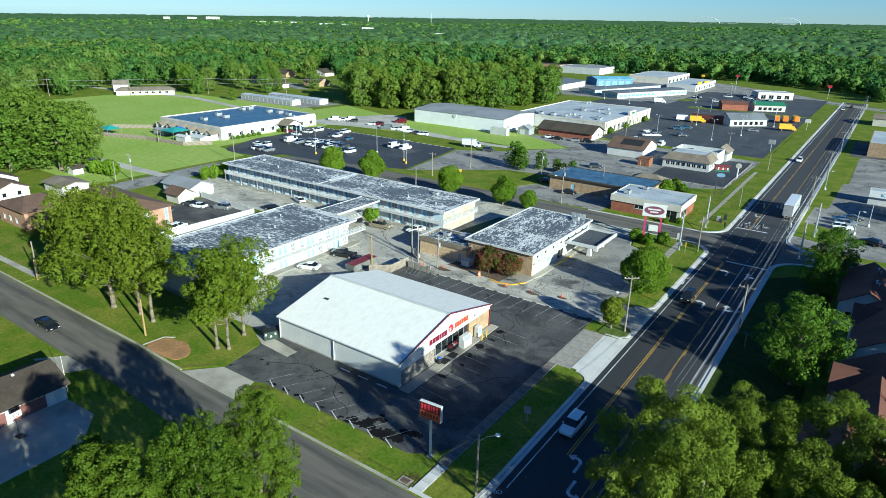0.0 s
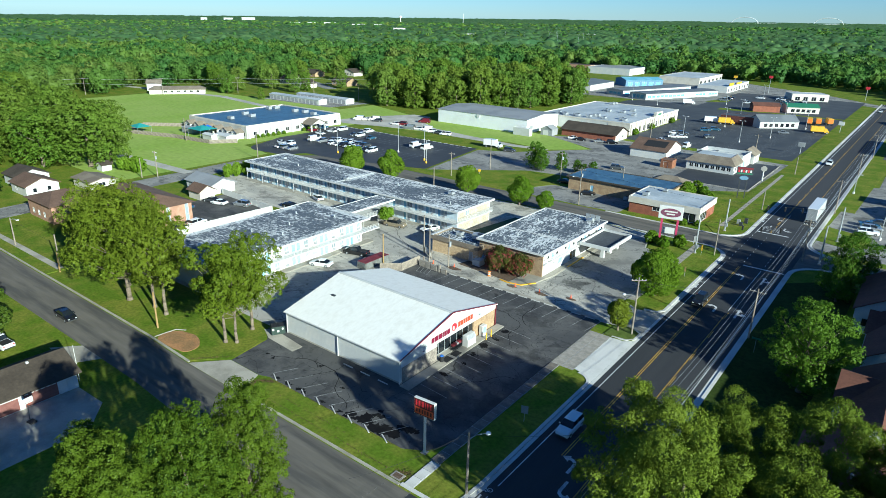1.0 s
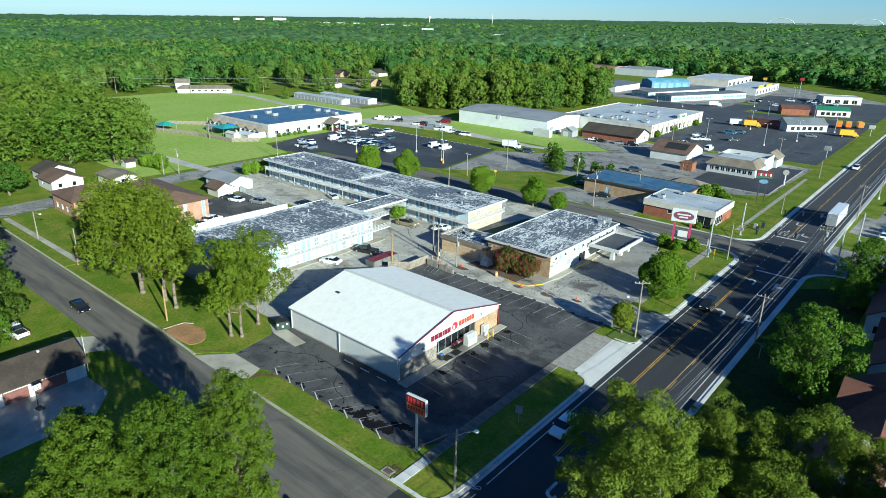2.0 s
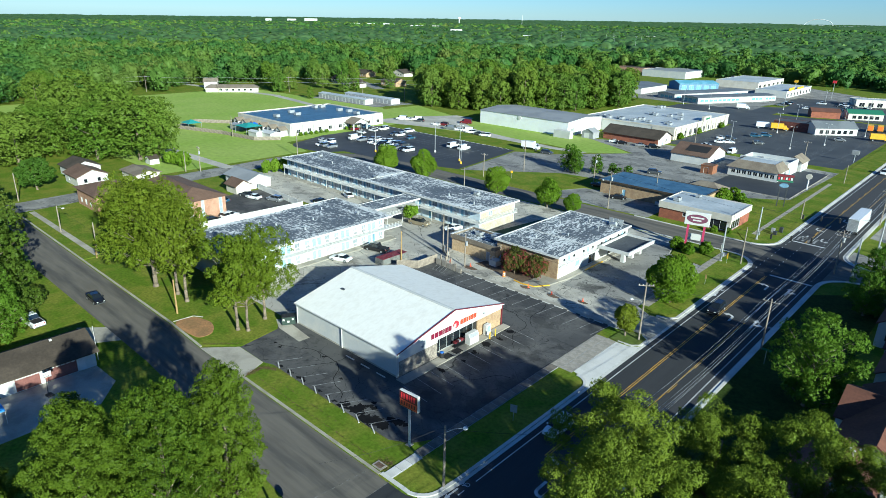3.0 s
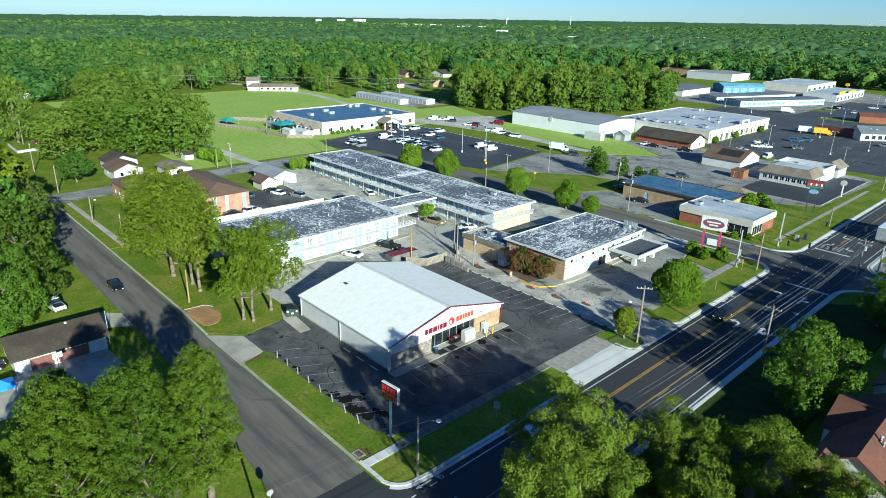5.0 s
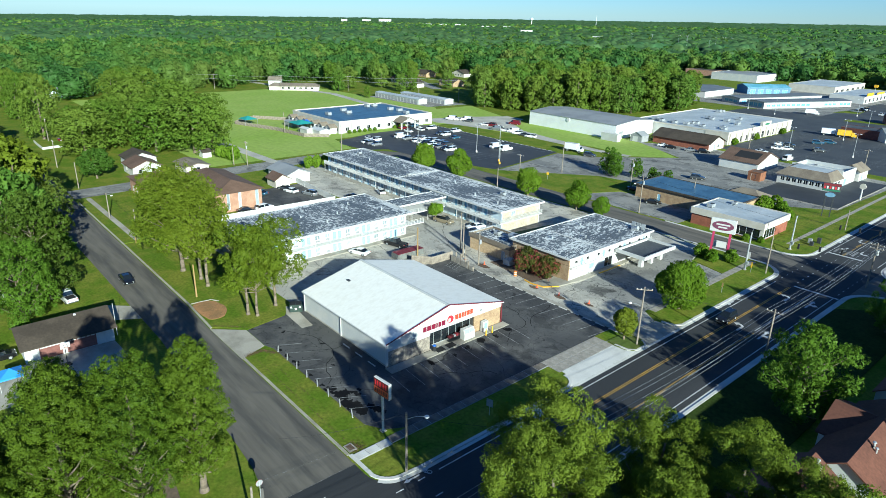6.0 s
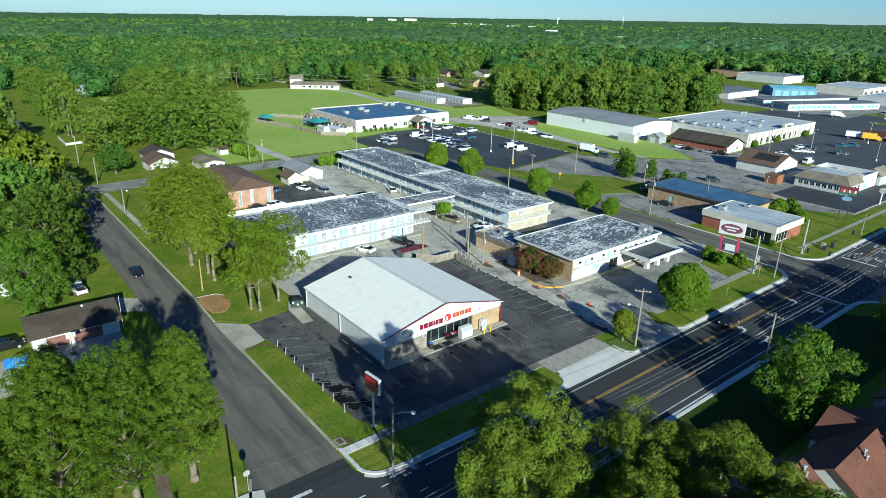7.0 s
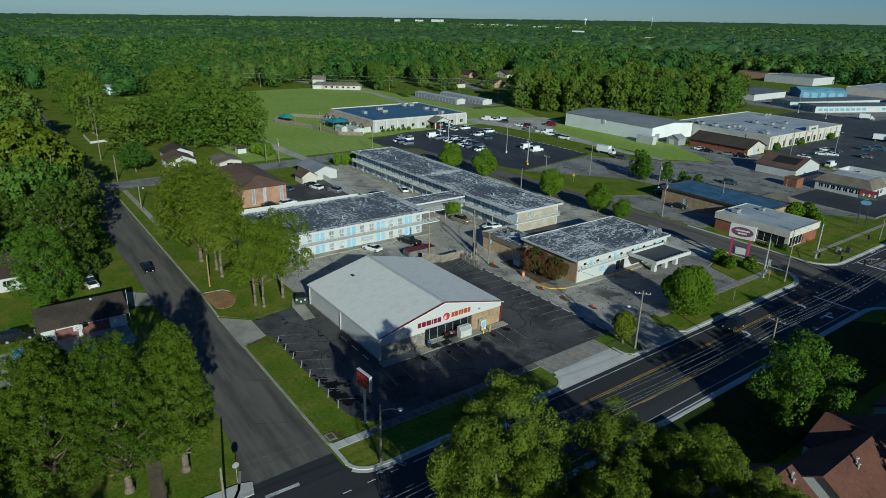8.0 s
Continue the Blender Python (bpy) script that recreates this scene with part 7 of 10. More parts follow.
# ---- distant trade buildings ----
def trade(label, x0, y0, x1, y1, h, wall, roof, sides=None, rise=0.0, axis="y", name="trade_building"):
    b = building(name, label, "trade building", x0, y0, x1, y1, h, wall, sides or {}, pane=CYAN_PAINT if "blue" in label else DARK_GLASS)
    if rise:
        gable_roof(b, x1 - x0, y1 - y0, h, rise, axis, roof, 0.3, gable=wall)
    else:
        flat_roof(b, x1 - x0, y1 - y0, h, roof, wall, 0.05, 0.3)
    return b


def bays(L, n, w, z0, z1, s0=2.0):
    return [(s0 + (L - 2 * s0 - w) * i / (n - 1), s0 + (L - 2 * s0 - w) * i / (n - 1) + w, z0, z1, "glazing") for i in range(n)]


trade("distant white hall with a grey roof", -222, 424, -192, 464, 3.9, WHITE_WALL, ROOF_SLATE, rise=1.0)
turned(trade("distant hall with a sky blue metal roof", -187, 474, -157, 492, 4.6, BLUE_DEEP, CYAN_PAINT, {"S": bays(30, 5, 3.6, 0.2, 3.4)}, rise=1.6, axis="x"), 48)
turned(trade("distant long white row with blue windows", -163, 412, -91, 426, 3.4, WHITE_WALL, ROOF_SLATE, {"S": bays(72, 9, 4, 0.8, 2.2), "W": bays(14, 3, 3, 0.8, 2.4)}, rise=0.6, axis="x"), 72)
turned(trade("distant white row with blue glazed bays", -144.5, 404, -78.5, 418, 3.5, WHITE_WALL, ROOF_SLATE, {"S": bays(36, 9, 2.8, 1.0, 2.4) + [(45 + 3.2 * k, 47.6 + 3.2 * k, 1.0, 2.4, "glazing") for k in range(3)] + [(57 + 2.9 * k, 59.4 + 2.9 * k, 1.0, 2.4, "glazing") for k in range(3)], "W": bays(14, 3, 3, 0.6, 2.8)}, rise=0.5, axis="x"), 66)
trade("low hall with a pale blue-grey metal roof behind the grove", -404, 82, -387, 103, 4.2, PALE_BLUE_WALL, ROOF_PALE, rise=1.4, axis="y")
trade("distant cream shop with a yellow sign band", -182, 530, -150, 592, 4.8, CREAM_WALL, ROOF_PALE, {"E": bays(62, 6, 5, 0.5, 3)})
k_ = trade("distant white shop with yellow sign boards", -138, 486, -117.5, 545, 4.2, WHITE_WALL, ROOF_PALE, {"E": bays(59, 8, 3, 0.5, 2.8)})
part("sign_board", Geo().box(20.6, 3, 4.7, 21.0, 14, 6.6), YELLOW, k_), part("sign_board", Geo().box(20.6, 22, 4.7, 21.0, 36, 6.0), YELLOW, k_)
trade("distant fuel station with a flat canopy", -262, 566, -222, 610, 5.5, WHITE_WALL, ROOF_GREY)
trade("distant low brick shop", -300, 590, -272, 622, 4.5, BRICK_ORANGE, ROOF_DARK)
turned(trade("maroon restaurant beside the road", -80, 399, -66, 408, 3.4, BRICK_RED, ROOF_RED, rise=1.4, axis="x"), 25)
turned(trade("green-roofed restaurant beside the road", -64, 407, -47, 416, 3.4, CREAM_WALL, GREEN_PAINT, {"S": bays(17, 5, 2, 0.6, 2.4)}, rise=1.6, axis="x"), 30)
turned(trade("cream restaurant with red trim and a flat roof", -74, 474, -51.5, 486, 4.2, CREAM_WALL, ROOF_PALE, {"S": bays(22, 4, 3, 0.3, 2.8)}), 30)
trade("long maroon shop row", -82, 341, -64, 352, 3.6, MAROON, ROOF_TAR)
turned(trade("white shop with a slate mansard roof and a gable", -62.5, 336.6, -43, 346, 3.2, WHITE_WALL, ROOF_SLATE, {"S": bays(19.5, 6, 1.8, 0.6, 2.4)}, rise=2.6, axis="x"), 43)
trade("tan brick shop with a flat roof across the road", -3.6, 296, 14, 332, 5.0, BRICK_TAN, ROOF_PALE)
trade("white ice and fuel kiosk across the road", 0.5, 214, 12, 220, 3.2, WHITE_WALL, ROOF_PALE)
trade("shop with a dark roof and red door", 6.5, 196, 18, 210, 3.4, WHITE_WALL, ROOF_DARK, rise=1.6, axis="x")
trade("small tan shop beside the far road", -6, 392, 10, 408, 3.6, CREAM_WALL, ROOF_TAN, rise=1.6, axis="x")

# ---- trees ----
def fast_mesh(name, verts, n_per_face):
    """A mesh of separate faces from an array of corner points."""
    me = bpy.data.meshes.new(name)
    nv = len(verts)
    nf = nv // n_per_face
    me.vertices.add(nv)
    me.vertices.foreach_set("co", np.ascontiguousarray(verts, dtype=np.float32).ravel())
    me.loops.add(nv)
    me.loops.foreach_set("vertex_index", np.arange(nv, dtype=np.int32))
    me.polygons.add(nf)
    me.polygons.foreach_set("loop_start", np.arange(0, nv, n_per_face, dtype=np.int32))
    me.update(calc_edges=True)
    return me


def unit(v):
    return v / np.maximum(np.linalg.norm(v, axis=-1, keepdims=True), 1e-9)


def leaf_tris(rng, pts, nrm, size, flat=0.42):
    """Single pointed leaf sprays at pts, facing about nrm."""
    n = len(pts)
    nrm = unit(nrm + rng.normal(0, flat, (n, 3)))
    t = unit(np.cross(nrm, unit(rng.normal(0, 1, (n, 3)))))
    b = np.cross(nrm, t)
    s = size * rng.uniform(0.55, 1.4, (n, 1))
    return np.stack([pts + t * s, pts - t * s * 0.6 + b * s * 0.62, pts - t * s * 0.6 - b * s * 0.62], 1).reshape(-1, 3)


def crown_points(rng, n, lobes):
    """Points on the outer skin of a cluster of lobes (x, y, z, r, squash)."""
    L = np.array(lobes)
    w = L[:, 3] ** 2
    idx = rng.choice(len(L), int(n * 1.7), p=w / w.sum())
    d = unit(rng.normal(0, 1, (len(idx), 3)) + np.array([0, 0, 0.18]))
    r = L[idx, 3:4] * (0.70 + 0.36 * rng.random((len(idx), 1)) ** 0.7)
    p = L[idx, :3] + d * r * np.stack([np.ones(len(idx)), np.ones(len(idx)), L[idx, 4]], 1)
    inside = np.zeros(len(idx), bool)
    for k in range(len(L)):
        q = (p - L[k, :3]) / np.array([1, 1, L[k, 4]])
        inside |= (np.linalg.norm(q, axis=1) < L[k, 3] * 0.62) & (idx != k)
    keep = np.flatnonzero(~inside)[:n]
    return p[keep], d[keep]


def tip_points(rng, n, lobes, per, length):
    """Leaves in rounded tufts at branch tips over the crown, each leaf facing out of its tuft."""
    tp, td = crown_points(rng, max(8, n // per), lobes)
    k = np.repeat(np.arange(len(tp)), per)
    o = unit(rng.normal(0, 1, (len(k), 3)) + td[k] * 0.9 + np.array([0, 0, 0.25]))
    size = length * rng.uniform(0.55, 1.25, (len(tp), 1))
    p = tp[k] + o * size[k] * rng.uniform(0.55, 1.0, (len(k), 1)) - td[k] * size[k] * 0.35
    return p, unit(o * 0.8 + td[k] * 0.45 + np.array([0, 0, 0.15]))


def lobes_for(rng, kind, R, H, base):
    """Lobes of a crown: radius R, top H, lowest leaves at base."""
    out = []
    ch = H - base
    if kind in ("oval", "feather"):
        loose = kind == "feather"
        n = 84 if loose else 70
        for k in range(n):
            f = 0.02 + 0.95 * (k + rng.random()) / n
            prof = math.sin(math.pi * (0.14 + 0.84 * f ** 0.9)) ** 0.62 * R
            a = k * 2.4 + rng.normal(0, 0.35)
            q = prof * (rng.uniform(0.5, 1.1) if loose else rng.uniform(0.62, 0.98))
            out.append((math.cos(a) * q, math.sin(a) * q, base + ch * f * 0.97, R * (rng.uniform(0.16, 0.3) if loose else rng.uniform(0.19, 0.34)), rng.uniform(0.8, 1.1)))
        for f, q in ((0.2, 0.55), (0.4, 0.66), (0.6, 0.6), (0.78, 0.42)):
            out.append((0, 0, base + ch * f, R * q * (0.72 if loose else 1.0), 1.1))
    elif kind in ("limb", "plume"):
        # separate leafy masses at the ends of limbs, with gaps between them
        n = 40 if kind == "limb" else 74
        lo, hi = (0.20, 0.34) if kind == "limb" else (0.14, 0.27)
        for k in range(n):
            f = 0.04 + 0.92 * (k + rng.random()) / n
            prof = math.sin(math.pi * (0.16 + 0.8 * f)) ** 0.55 * R
            a = k * 2.4 + rng.normal(0, 0.5)
            q = prof * rng.uniform(0.34, 1.06) if kind == "limb" else prof * (0.3 + 0.75 * rng.random() ** 0.7)
            out.append((math.cos(a) * q, math.sin(a) * q, base + ch * f * 0.96 + rng.normal(0, 0.3), R * rng.uniform(lo, hi), rng.uniform(0.7, 1.25)))
        out.append((0, 0, base + ch * 0.5, R * 0.34, 1.5))
    elif kind == "spread":
        for k in range(30):
            a, q = rng.random() * 2 * math.pi, R * 0.82 * rng.random() ** 0.5
            zt = base + ch * (0.28 + 0.62 * (1 - (q / R) ** 2) * rng.uniform(0.55, 1.0))
            out.append((math.cos(a) * q, math.sin(a) * q, zt, R * rng.uniform(0.2, 0.34), rng.uniform(0.6, 0.9)))
        out.append((0, 0, base + ch * 0.5, R * 0.5, 0.9))
    elif kind == "dome":
        for k in range(44):
            d = unit(rng.normal(0, 1, 3))
            d[2] = d[2] if d[2] > -0.75 else -d[2]
            f = rng.uniform(0.68, 0.86)
            out.append((d[0] * R * f, d[1] * R * f, base + ch * 0.46 + d[2] * ch * 0.46 * f, R * rng.uniform(0.19, 0.34), rng.uniform(0.75, 1.0)))
        out.append((0, 0, base + ch * 0.46, R * 0.78, ch / (2.2 * R)))
    elif kind == "crown":
        # a broad woodland crown: heaped rounded masses over a deep body
        zc, rz = base + ch * 0.55, ch * 0.45
        out.append((0, 0, zc, R * 0.80, rz / R))
        for k in range(26):
            d = unit(rng.normal(0, 1, 3) + np.array([0, 0, 0.35]))
            f = rng.uniform(0.62, 0.80)
            out.append((d[0] * R * f, d[1] * R * f, zc + d[2] * rz * f, R * rng.uniform(0.24, 0.40), rng.uniform(0.75, 1.0)))
        for k in range(7):
            a = k * 0.9 + rng.normal(0, 0.2)
            out.append((math.cos(a) * R * 0.55, math.sin(a) * R * 0.55, base + ch * rng.uniform(0.14, 0.24), R * rng.uniform(0.3, 0.42), 1.1))
    elif kind == "round":
        for k in range(26):
            d = unit(rng.normal(0, 1, 3))
            out.append((d[0] * R * 0.62, d[1] * R * 0.62, base + ch * 0.5 + d[2] * ch * 0.33, R * rng.uniform(0.34, 0.46), 1.0))
        out.append((0, 0, base + ch * 0.5, R * 0.72, ch / (2 * R)))
    else:
        for k in range(22):
            f = rng.random()
            z, q = base + ch * f * 0.92, R * (1 - f) * 0.75 * rng.random() ** 0.4
            a = rng.random() * 2 * math.pi
            out.append((math.cos(a) * q, math.sin(a) * q, z, R * (0.42 - 0.26 * f), 0.9))
    return out


def limbs(rng, lobes, base, r, lean=0.0, n_limbs=22):
    """A tapered trunk with limbs into the crown."""
    g = Geo()
    top = max(l[2] for l in lobes)
    p, n = Vector((0, 0, -0.15)), 6
    spine = [p]
    for i in range(1, n + 1):
        z = (top * 0.82) * i / n
        spine.append(Vector((lean * z + rng.normal(0, 0.1) * i * 0.4, rng.normal(0, 0.1) * i * 0.4, z)))
    g.tube(spine[0], spine[0] + Vector((0, 0, 0.7)), r * 1.5, r * 1.05, 10)
    for i in range(n):
        g.tube(spine[i] + (Vector((0, 0, 0.6)) if i == 0 else Vector((0, 0, 0))), spine[i + 1], r * (1 - 0.8 * i / n), r * (1 - 0.8 * (i + 1) / n), 10 if i < 3 else 6)
    for l in lobes[:n_limbs]:
        c = Vector(l[:3])
        z0 = max(base * 0.8, c.z - 2.2 - 0.35 * math.hypot(c.x, c.y))
        f = min(1.0, max(0.0, z0 / (top * 0.82))) * n
        i = min(int(f), n - 1)
        a = spine[i].lerp(spine[i + 1], f - i)
        m = a.lerp(c, 0.55) + Vector((0, 0, -0.25))
        rr = r * 0.34 * (1 - 0.6 * i / n)
        g.tube(a, m, rr, rr * 0.65, 6), g.tube(m, c, rr * 0.65, rr * 0.25, 5)
    return g


_species = {}


def species(key, kind, R, H, base, leaves, size, leaf, trunk_r, seed, per=0, length=0.6, flat=0.42, inner=0.25):
    rng = np.random.default_rng(seed)
    lob = lobes_for(rng, kind, R, H, base)
    leaves *= 2
    p, d = crown_points(rng, int(leaves * inner) if per else leaves, lob)
    if per:
        p2, d2 = tip_points(rng, int(leaves * (1 - inner)), lob, per, length)
        p, d = np.concatenate([p, p2]), np.concatenate([d, d2])
    crown = fast_mesh("crown", leaf_tris(rng, p, d, size * 0.86, flat), 3)
    crown.materials.append(leaf)
    trunk = limbs(rng, lob, base, trunk_r, n_limbs=36 if leaves > 16000 else 5).mesh("trunk")
    trunk.materials.append(BARK)
    trunk.polygons.foreach_set("use_smooth", [True] * len(trunk.polygons))
    _species[key] = (crown, trunk)
    if leaf is LEAF_RED:
        # blossom at the tips of the outer shoots
        q, e = crown_points(rng, 560, [l for l in lob if l[3] < R * 0.5])
        keep = (np.hypot(q[:, 0], q[:, 1]) > R * 0.52) | (rng.random(len(q)) < 0.08)
        q, e = q[keep], e[keep]
        q = np.repeat(q + e * 0.18, 7, 0) + rng.normal(0, 0.15, (len(q) * 7, 3))
        bloom = fast_mesh("blossom", leaf_tris(rng, q, np.repeat(e, 7, 0), 0.12, 0.5), 3)
        bloom.materials.append(BLOSSOM)
        _species[key] = (crown, trunk, bloom)


def tree(key, x, y, label, turn=0.0, s=1.0, sz=None, z=0.0, name="tree", group="", category="tree", lean=0.0):
    t = thing(name, label, category, (x, y, z), turn, group)
    t.scale = (s, s, sz or s)
    if lean:
        t.rotation_euler.rotate_axis("Y", radians(lean))
    for nm, me in zip(("crown", "trunk", "blossom"), _species[key]):
        new(nm, me).parent = t
    return t


def litter(name, label, spots, size, mat=None):
    """Fallen leaves and dead stalks lying in drifts: x0, y0, x1, y1, spread, count."""
    rng = np.random.default_rng(77)
    pts = []
    for x0, y0, x1, y1, w, n in spots:
        f = rng.random((n, 1))
        clump = 0.5 + 0.5 * np.sin(f * 37 + np.sin(f * 91) * 2)
        p = np.array([[x0, y0]]) * (1 - f) + np.array([[x1, y1]]) * f + rng.normal(0, w, (n, 2)) * (0.35 + clump)
        pts.append(np.concatenate([p, 0.066 + 0.04 * rng.random((n, 1)) ** 2], 1))
    p = np.concatenate(pts)
    me = fast_mesh(name, leaf_tris(rng, p, np.tile([0.0, 0.0, 1.0], (len(p), 1)), size, 0.5), 3)
    me.materials.append(mat or LITTER)
    tagged(new(name, me), label, "leaf litter", kind="stuff")


litter("leaf_litter", "brown fallen leaves and dead grass along the kerbs", (
    (-61.7, 45.0, -61.9, 47.6, 0.25, 900), (-61.7, 47.8, -60.0, 48.7, 0.22, 700), (-60, 45.7, -36, 45.6, 0.07, 420), (-58, 47.2, -44, 47.0, 0.09, 160),
    (-34.6, 45.9, -33.3, 46.4, 0.35, 500), (-34.0, 44.8, -33.2, 45.6, 0.2, 260), (-61, 49.0, -37, 49.0, 0.06, 500), (-115, 45.3, -76, 44.8, 0.2, 900), (-74.2, 45.0, -70.2, 49.2, 0.15, 300)), 0.06)
# near trees
species("front_a", "oval", 3.6, 18.1, 3.0, 36000, 0.106, LEAF_NEAR, 0.40, 11, 56, 0.46, 0.4, 0.14)
species("front_b", "oval", 4.0, 18.8, 2.8, 38000, 0.106, LEAF_NEAR, 0.43, 12, 56, 0.46, 0.4, 0.14)
species("near_a", "plume", 5.4, 19.0, 2.5, 36000, 0.112, LEAF_SUN, 0.5, 21, 64, 0.62, 0.42, 0.28)
species("near_b", "plume", 5.7, 17.6, 2.5, 36000, 0.112, LEAF_SUN, 0.55, 22, 64, 0.62, 0.42, 0.28)
species("oak_a", "limb", 7.2, 18.6, 5.2, 15000, 0.20, LEAF_OAK, 0.42, 31, 18, 0.5, 0.34)
species("oak_b", "limb", 5.6, 17.6, 6.4, 10000, 0.20, LEAF_OAK, 0.3, 32, 18, 0.5, 0.34)
species("maple", "limb", 5.2, 13.2, 1.2, 10000, 0.19, LEAF_MAPLE, 0.34, 33, 24, 0.6)
species("young", "feather", 4.9, 13.0, 1.0, 1600, 0.45, LEAF_MAPLE, 0.35, 34, 12, 0.8)
species("pear", "round", 3.3, 7.6, 0.7, 9000, 0.19, LEAF_ROUND, 0.18, 41, 10, 0.24, 0.34)
species("pear_big", "round", 4.4, 8.6, 0.3, 22000, 0.165, LEAF_ROUND, 0.25, 42, 10, 0.24, 0.34)
species("pear_small", "round", 2.0, 5.6, 0.6, 8000, 0.13, LEAF_OAK, 0.14, 43, 10, 0.22, 0.36)
species("bush", "round", 1.55, 2.7, 0.02, 2000, 0.19, LEAF_BUSH, 0.06, 44, 12, 0.18)
species("bush_dark", "round", 1.55, 2.5, 0.02, 2000, 0.19, LEAF_ROUND, 0.06, 45, 12, 0.18)
species("myrtle", "dome", 3.6, 4.6, 0.4, 6000, 0.17, LEAF_RED, 0.12, 46, 20, 0.4)
species("ever", "dome", 4.7, 9.6, 0.5, 4200, 0.34, LEAF_EVER, 0.25, 49, 10, 0.45)
species("garden", "limb", 7.2, 18.5, 1.0, 8500, 0.30, LEAF_GARDEN, 0.4, 50, 18, 0.6)
species("palm", "round", 1.4, 3.4, 1.5, 1500, 0.22, LEAF_BUSH, 0.14, 48, 15, 0.6)
for i in range(3):
    species("mid%d" % i, "crown", 7.2, 19.5 - i, 0.6, 2300, 0.62, LEAF_OAK if i == 0 else LEAF_WOODS, 0.45, 51 + i, 10, 0.7, 0.26)
for i in range(3):
    species("grove%d" % i, "crown", 7.4, 19.5 - 1.5 * i, 0.6, 5200, 0.36, LEAF_GROVE, 0.45, 57 + i, 12, 0.65, 0.26)
for i in range(4):
    species("wood%d" % i, "crown", 6.2 + 0.5 * (i % 2), 20.5 - 1.6 * (i % 3), -0.5, 2500, 0.58, LEAF_WOODS if i % 2 else LEAF_GROVE, 0.34, 61 + i, 9, 0.75, 0.22)

row = "row of street trees by the side street"
NEAR_L = "tall leafy street tree with a pale trunk"
tree("front_a", -38.0, 29.4, NEAR_L, 10, 1.0, group=row), tree("front_b", -38.0, 23.6, NEAR_L, 100, 1.0, group=row), tree("front_b", -39.0, 17.4, NEAR_L, 220, 1.02, group=row)
tree("front_a", -36.6, 10.6, NEAR_L, 300, 0.88, group=row), tree("front_b", -42.8, 11.6, NEAR_L, 40, 0.77, group=row), tree("front_a", -43.0, 18.6, NEAR_L, 160, 0.96, group=row)
NEAR_R = "tall broad tree with sunlit yellow-green leaves across the main road"
grp = "trees across the main road"
tree("near_a", -9.6, 51.0, NEAR_R, 0, 1.0, group=grp), tree("near_b", -3.2, 59.2, NEAR_R, 70, 0.9, group=grp), tree("near_a", 3.4, 60.6, NEAR_R, 150, 0.9, group=grp)
tree("near_b", 14.0, 55.5, NEAR_R, 200, 1.08, group=grp), tree("oak_b", 14.0, 60.0, NEAR_R, 20, 0.8, group=grp), tree("near_a", -5.2, 45.8, NEAR_R, 260, 1.0, group=grp)
tree("oak_b", 9.0, 46.0, NEAR_R, 310, 0.95, group=grp), tree("oak_b", 18.0, 50.0, NEAR_R, 80, 1.05, group=grp)
# two unseen trees, added to shade the lower crowns of the street trees
for x, y, w, a in ((-5.0, -3.0, 0.95, 40), (-4.5, 7.0, 0.95, 170)):
    tree("near_b", x, y, NEAR_R, a, w, group=grp)
tree("near_a", 8.6, 63.0, NEAR_R, 190, 0.78, group=grp), tree("near_b", 2.0, 52.0, NEAR_R, 20, 0.9, group=grp)
# trees out of view, added to block sun and sky from the verge
for i, (x, y, s) in enumerate(((22, 56, 1.0), (25, 63, 0.9), (32, 55, 1.0), (26, 90, 0.95), (24, 98, 0.95), (27, 106, 1.0), (24, 115, 1.0), (27, 124, 1.0), (24, 133, 1.0), (28, 142, 1.05), (36, 94, 1.0), (36, 112, 1.05), (37, 130, 1.05))):
    tree("mid%d" % (i % 3), x, y, "unseen tall tree added behind the houses for its shade", i * 47, s, group="shade trees behind the houses")
tree("maple", -2.8, 93.0, "bright green maple on the shaded verge", 30, 1.0)
tree("maple", -2.6, 139.5, "dense dark green tree by the crossing", 0, 0.84), tree("maple", -3.4, 131.0, "small dense dark green tree on the verge", 60, 0.62)
grp = "tall trees between the side street and the store"
OAK = "tall mature tree with a bare lower trunk on the grass plot"
tree("oak_a", -100.3, 49.6, OAK, 0, 1.0, group=grp), tree("oak_b", -94.2, 50.8, OAK, 80, 0.98, group=grp), tree("oak_b", -90.2, 50.5, OAK, 190, 1.02, group=grp)
tree("oak_a", -106.5, 52.5, OAK, 150, 0.98, group=grp), tree("oak_b", -74.6, 51.2, OAK, 30, 0.9, group=grp), tree("oak_b", -73.2, 52.2, OAK, 130, 0.84, group=grp), tree("oak_b", -75.0, 56.4, OAK, 250, 0.9, group=grp)
tree("oak_a", -113.5, 51.5, OAK, 240, 0.92, group=grp)
tree("maple", -94.4, 22.0, "broad shade tree behind the low house", 0, 1.02)
tree("young", -121.5, 33.4, "small tree at the kerb", 100, 0.42)
grp = "round clipped trees along the cross street"
for x, y, s, a in ((-137.9, 140.6, 1.22, 0), (-124.8, 144.3, 1.22, 90), (-97.4, 146.2, 1.1, 200), (-80.2, 146.4, 1.06, 300), (-72.6, 146.6, 0.7, 40)):
    tree("pear", x, y, "round bright green clipped street tree", a, s, group=grp)
tree("pear_big", -30.2, 111.6, "large round bright green tree on the verge", 0, 1.0, z=0.1)
tree("pear_small", -29.6, 94.0, "small round dark green tree on the island", 0, 1.0, z=0.1)
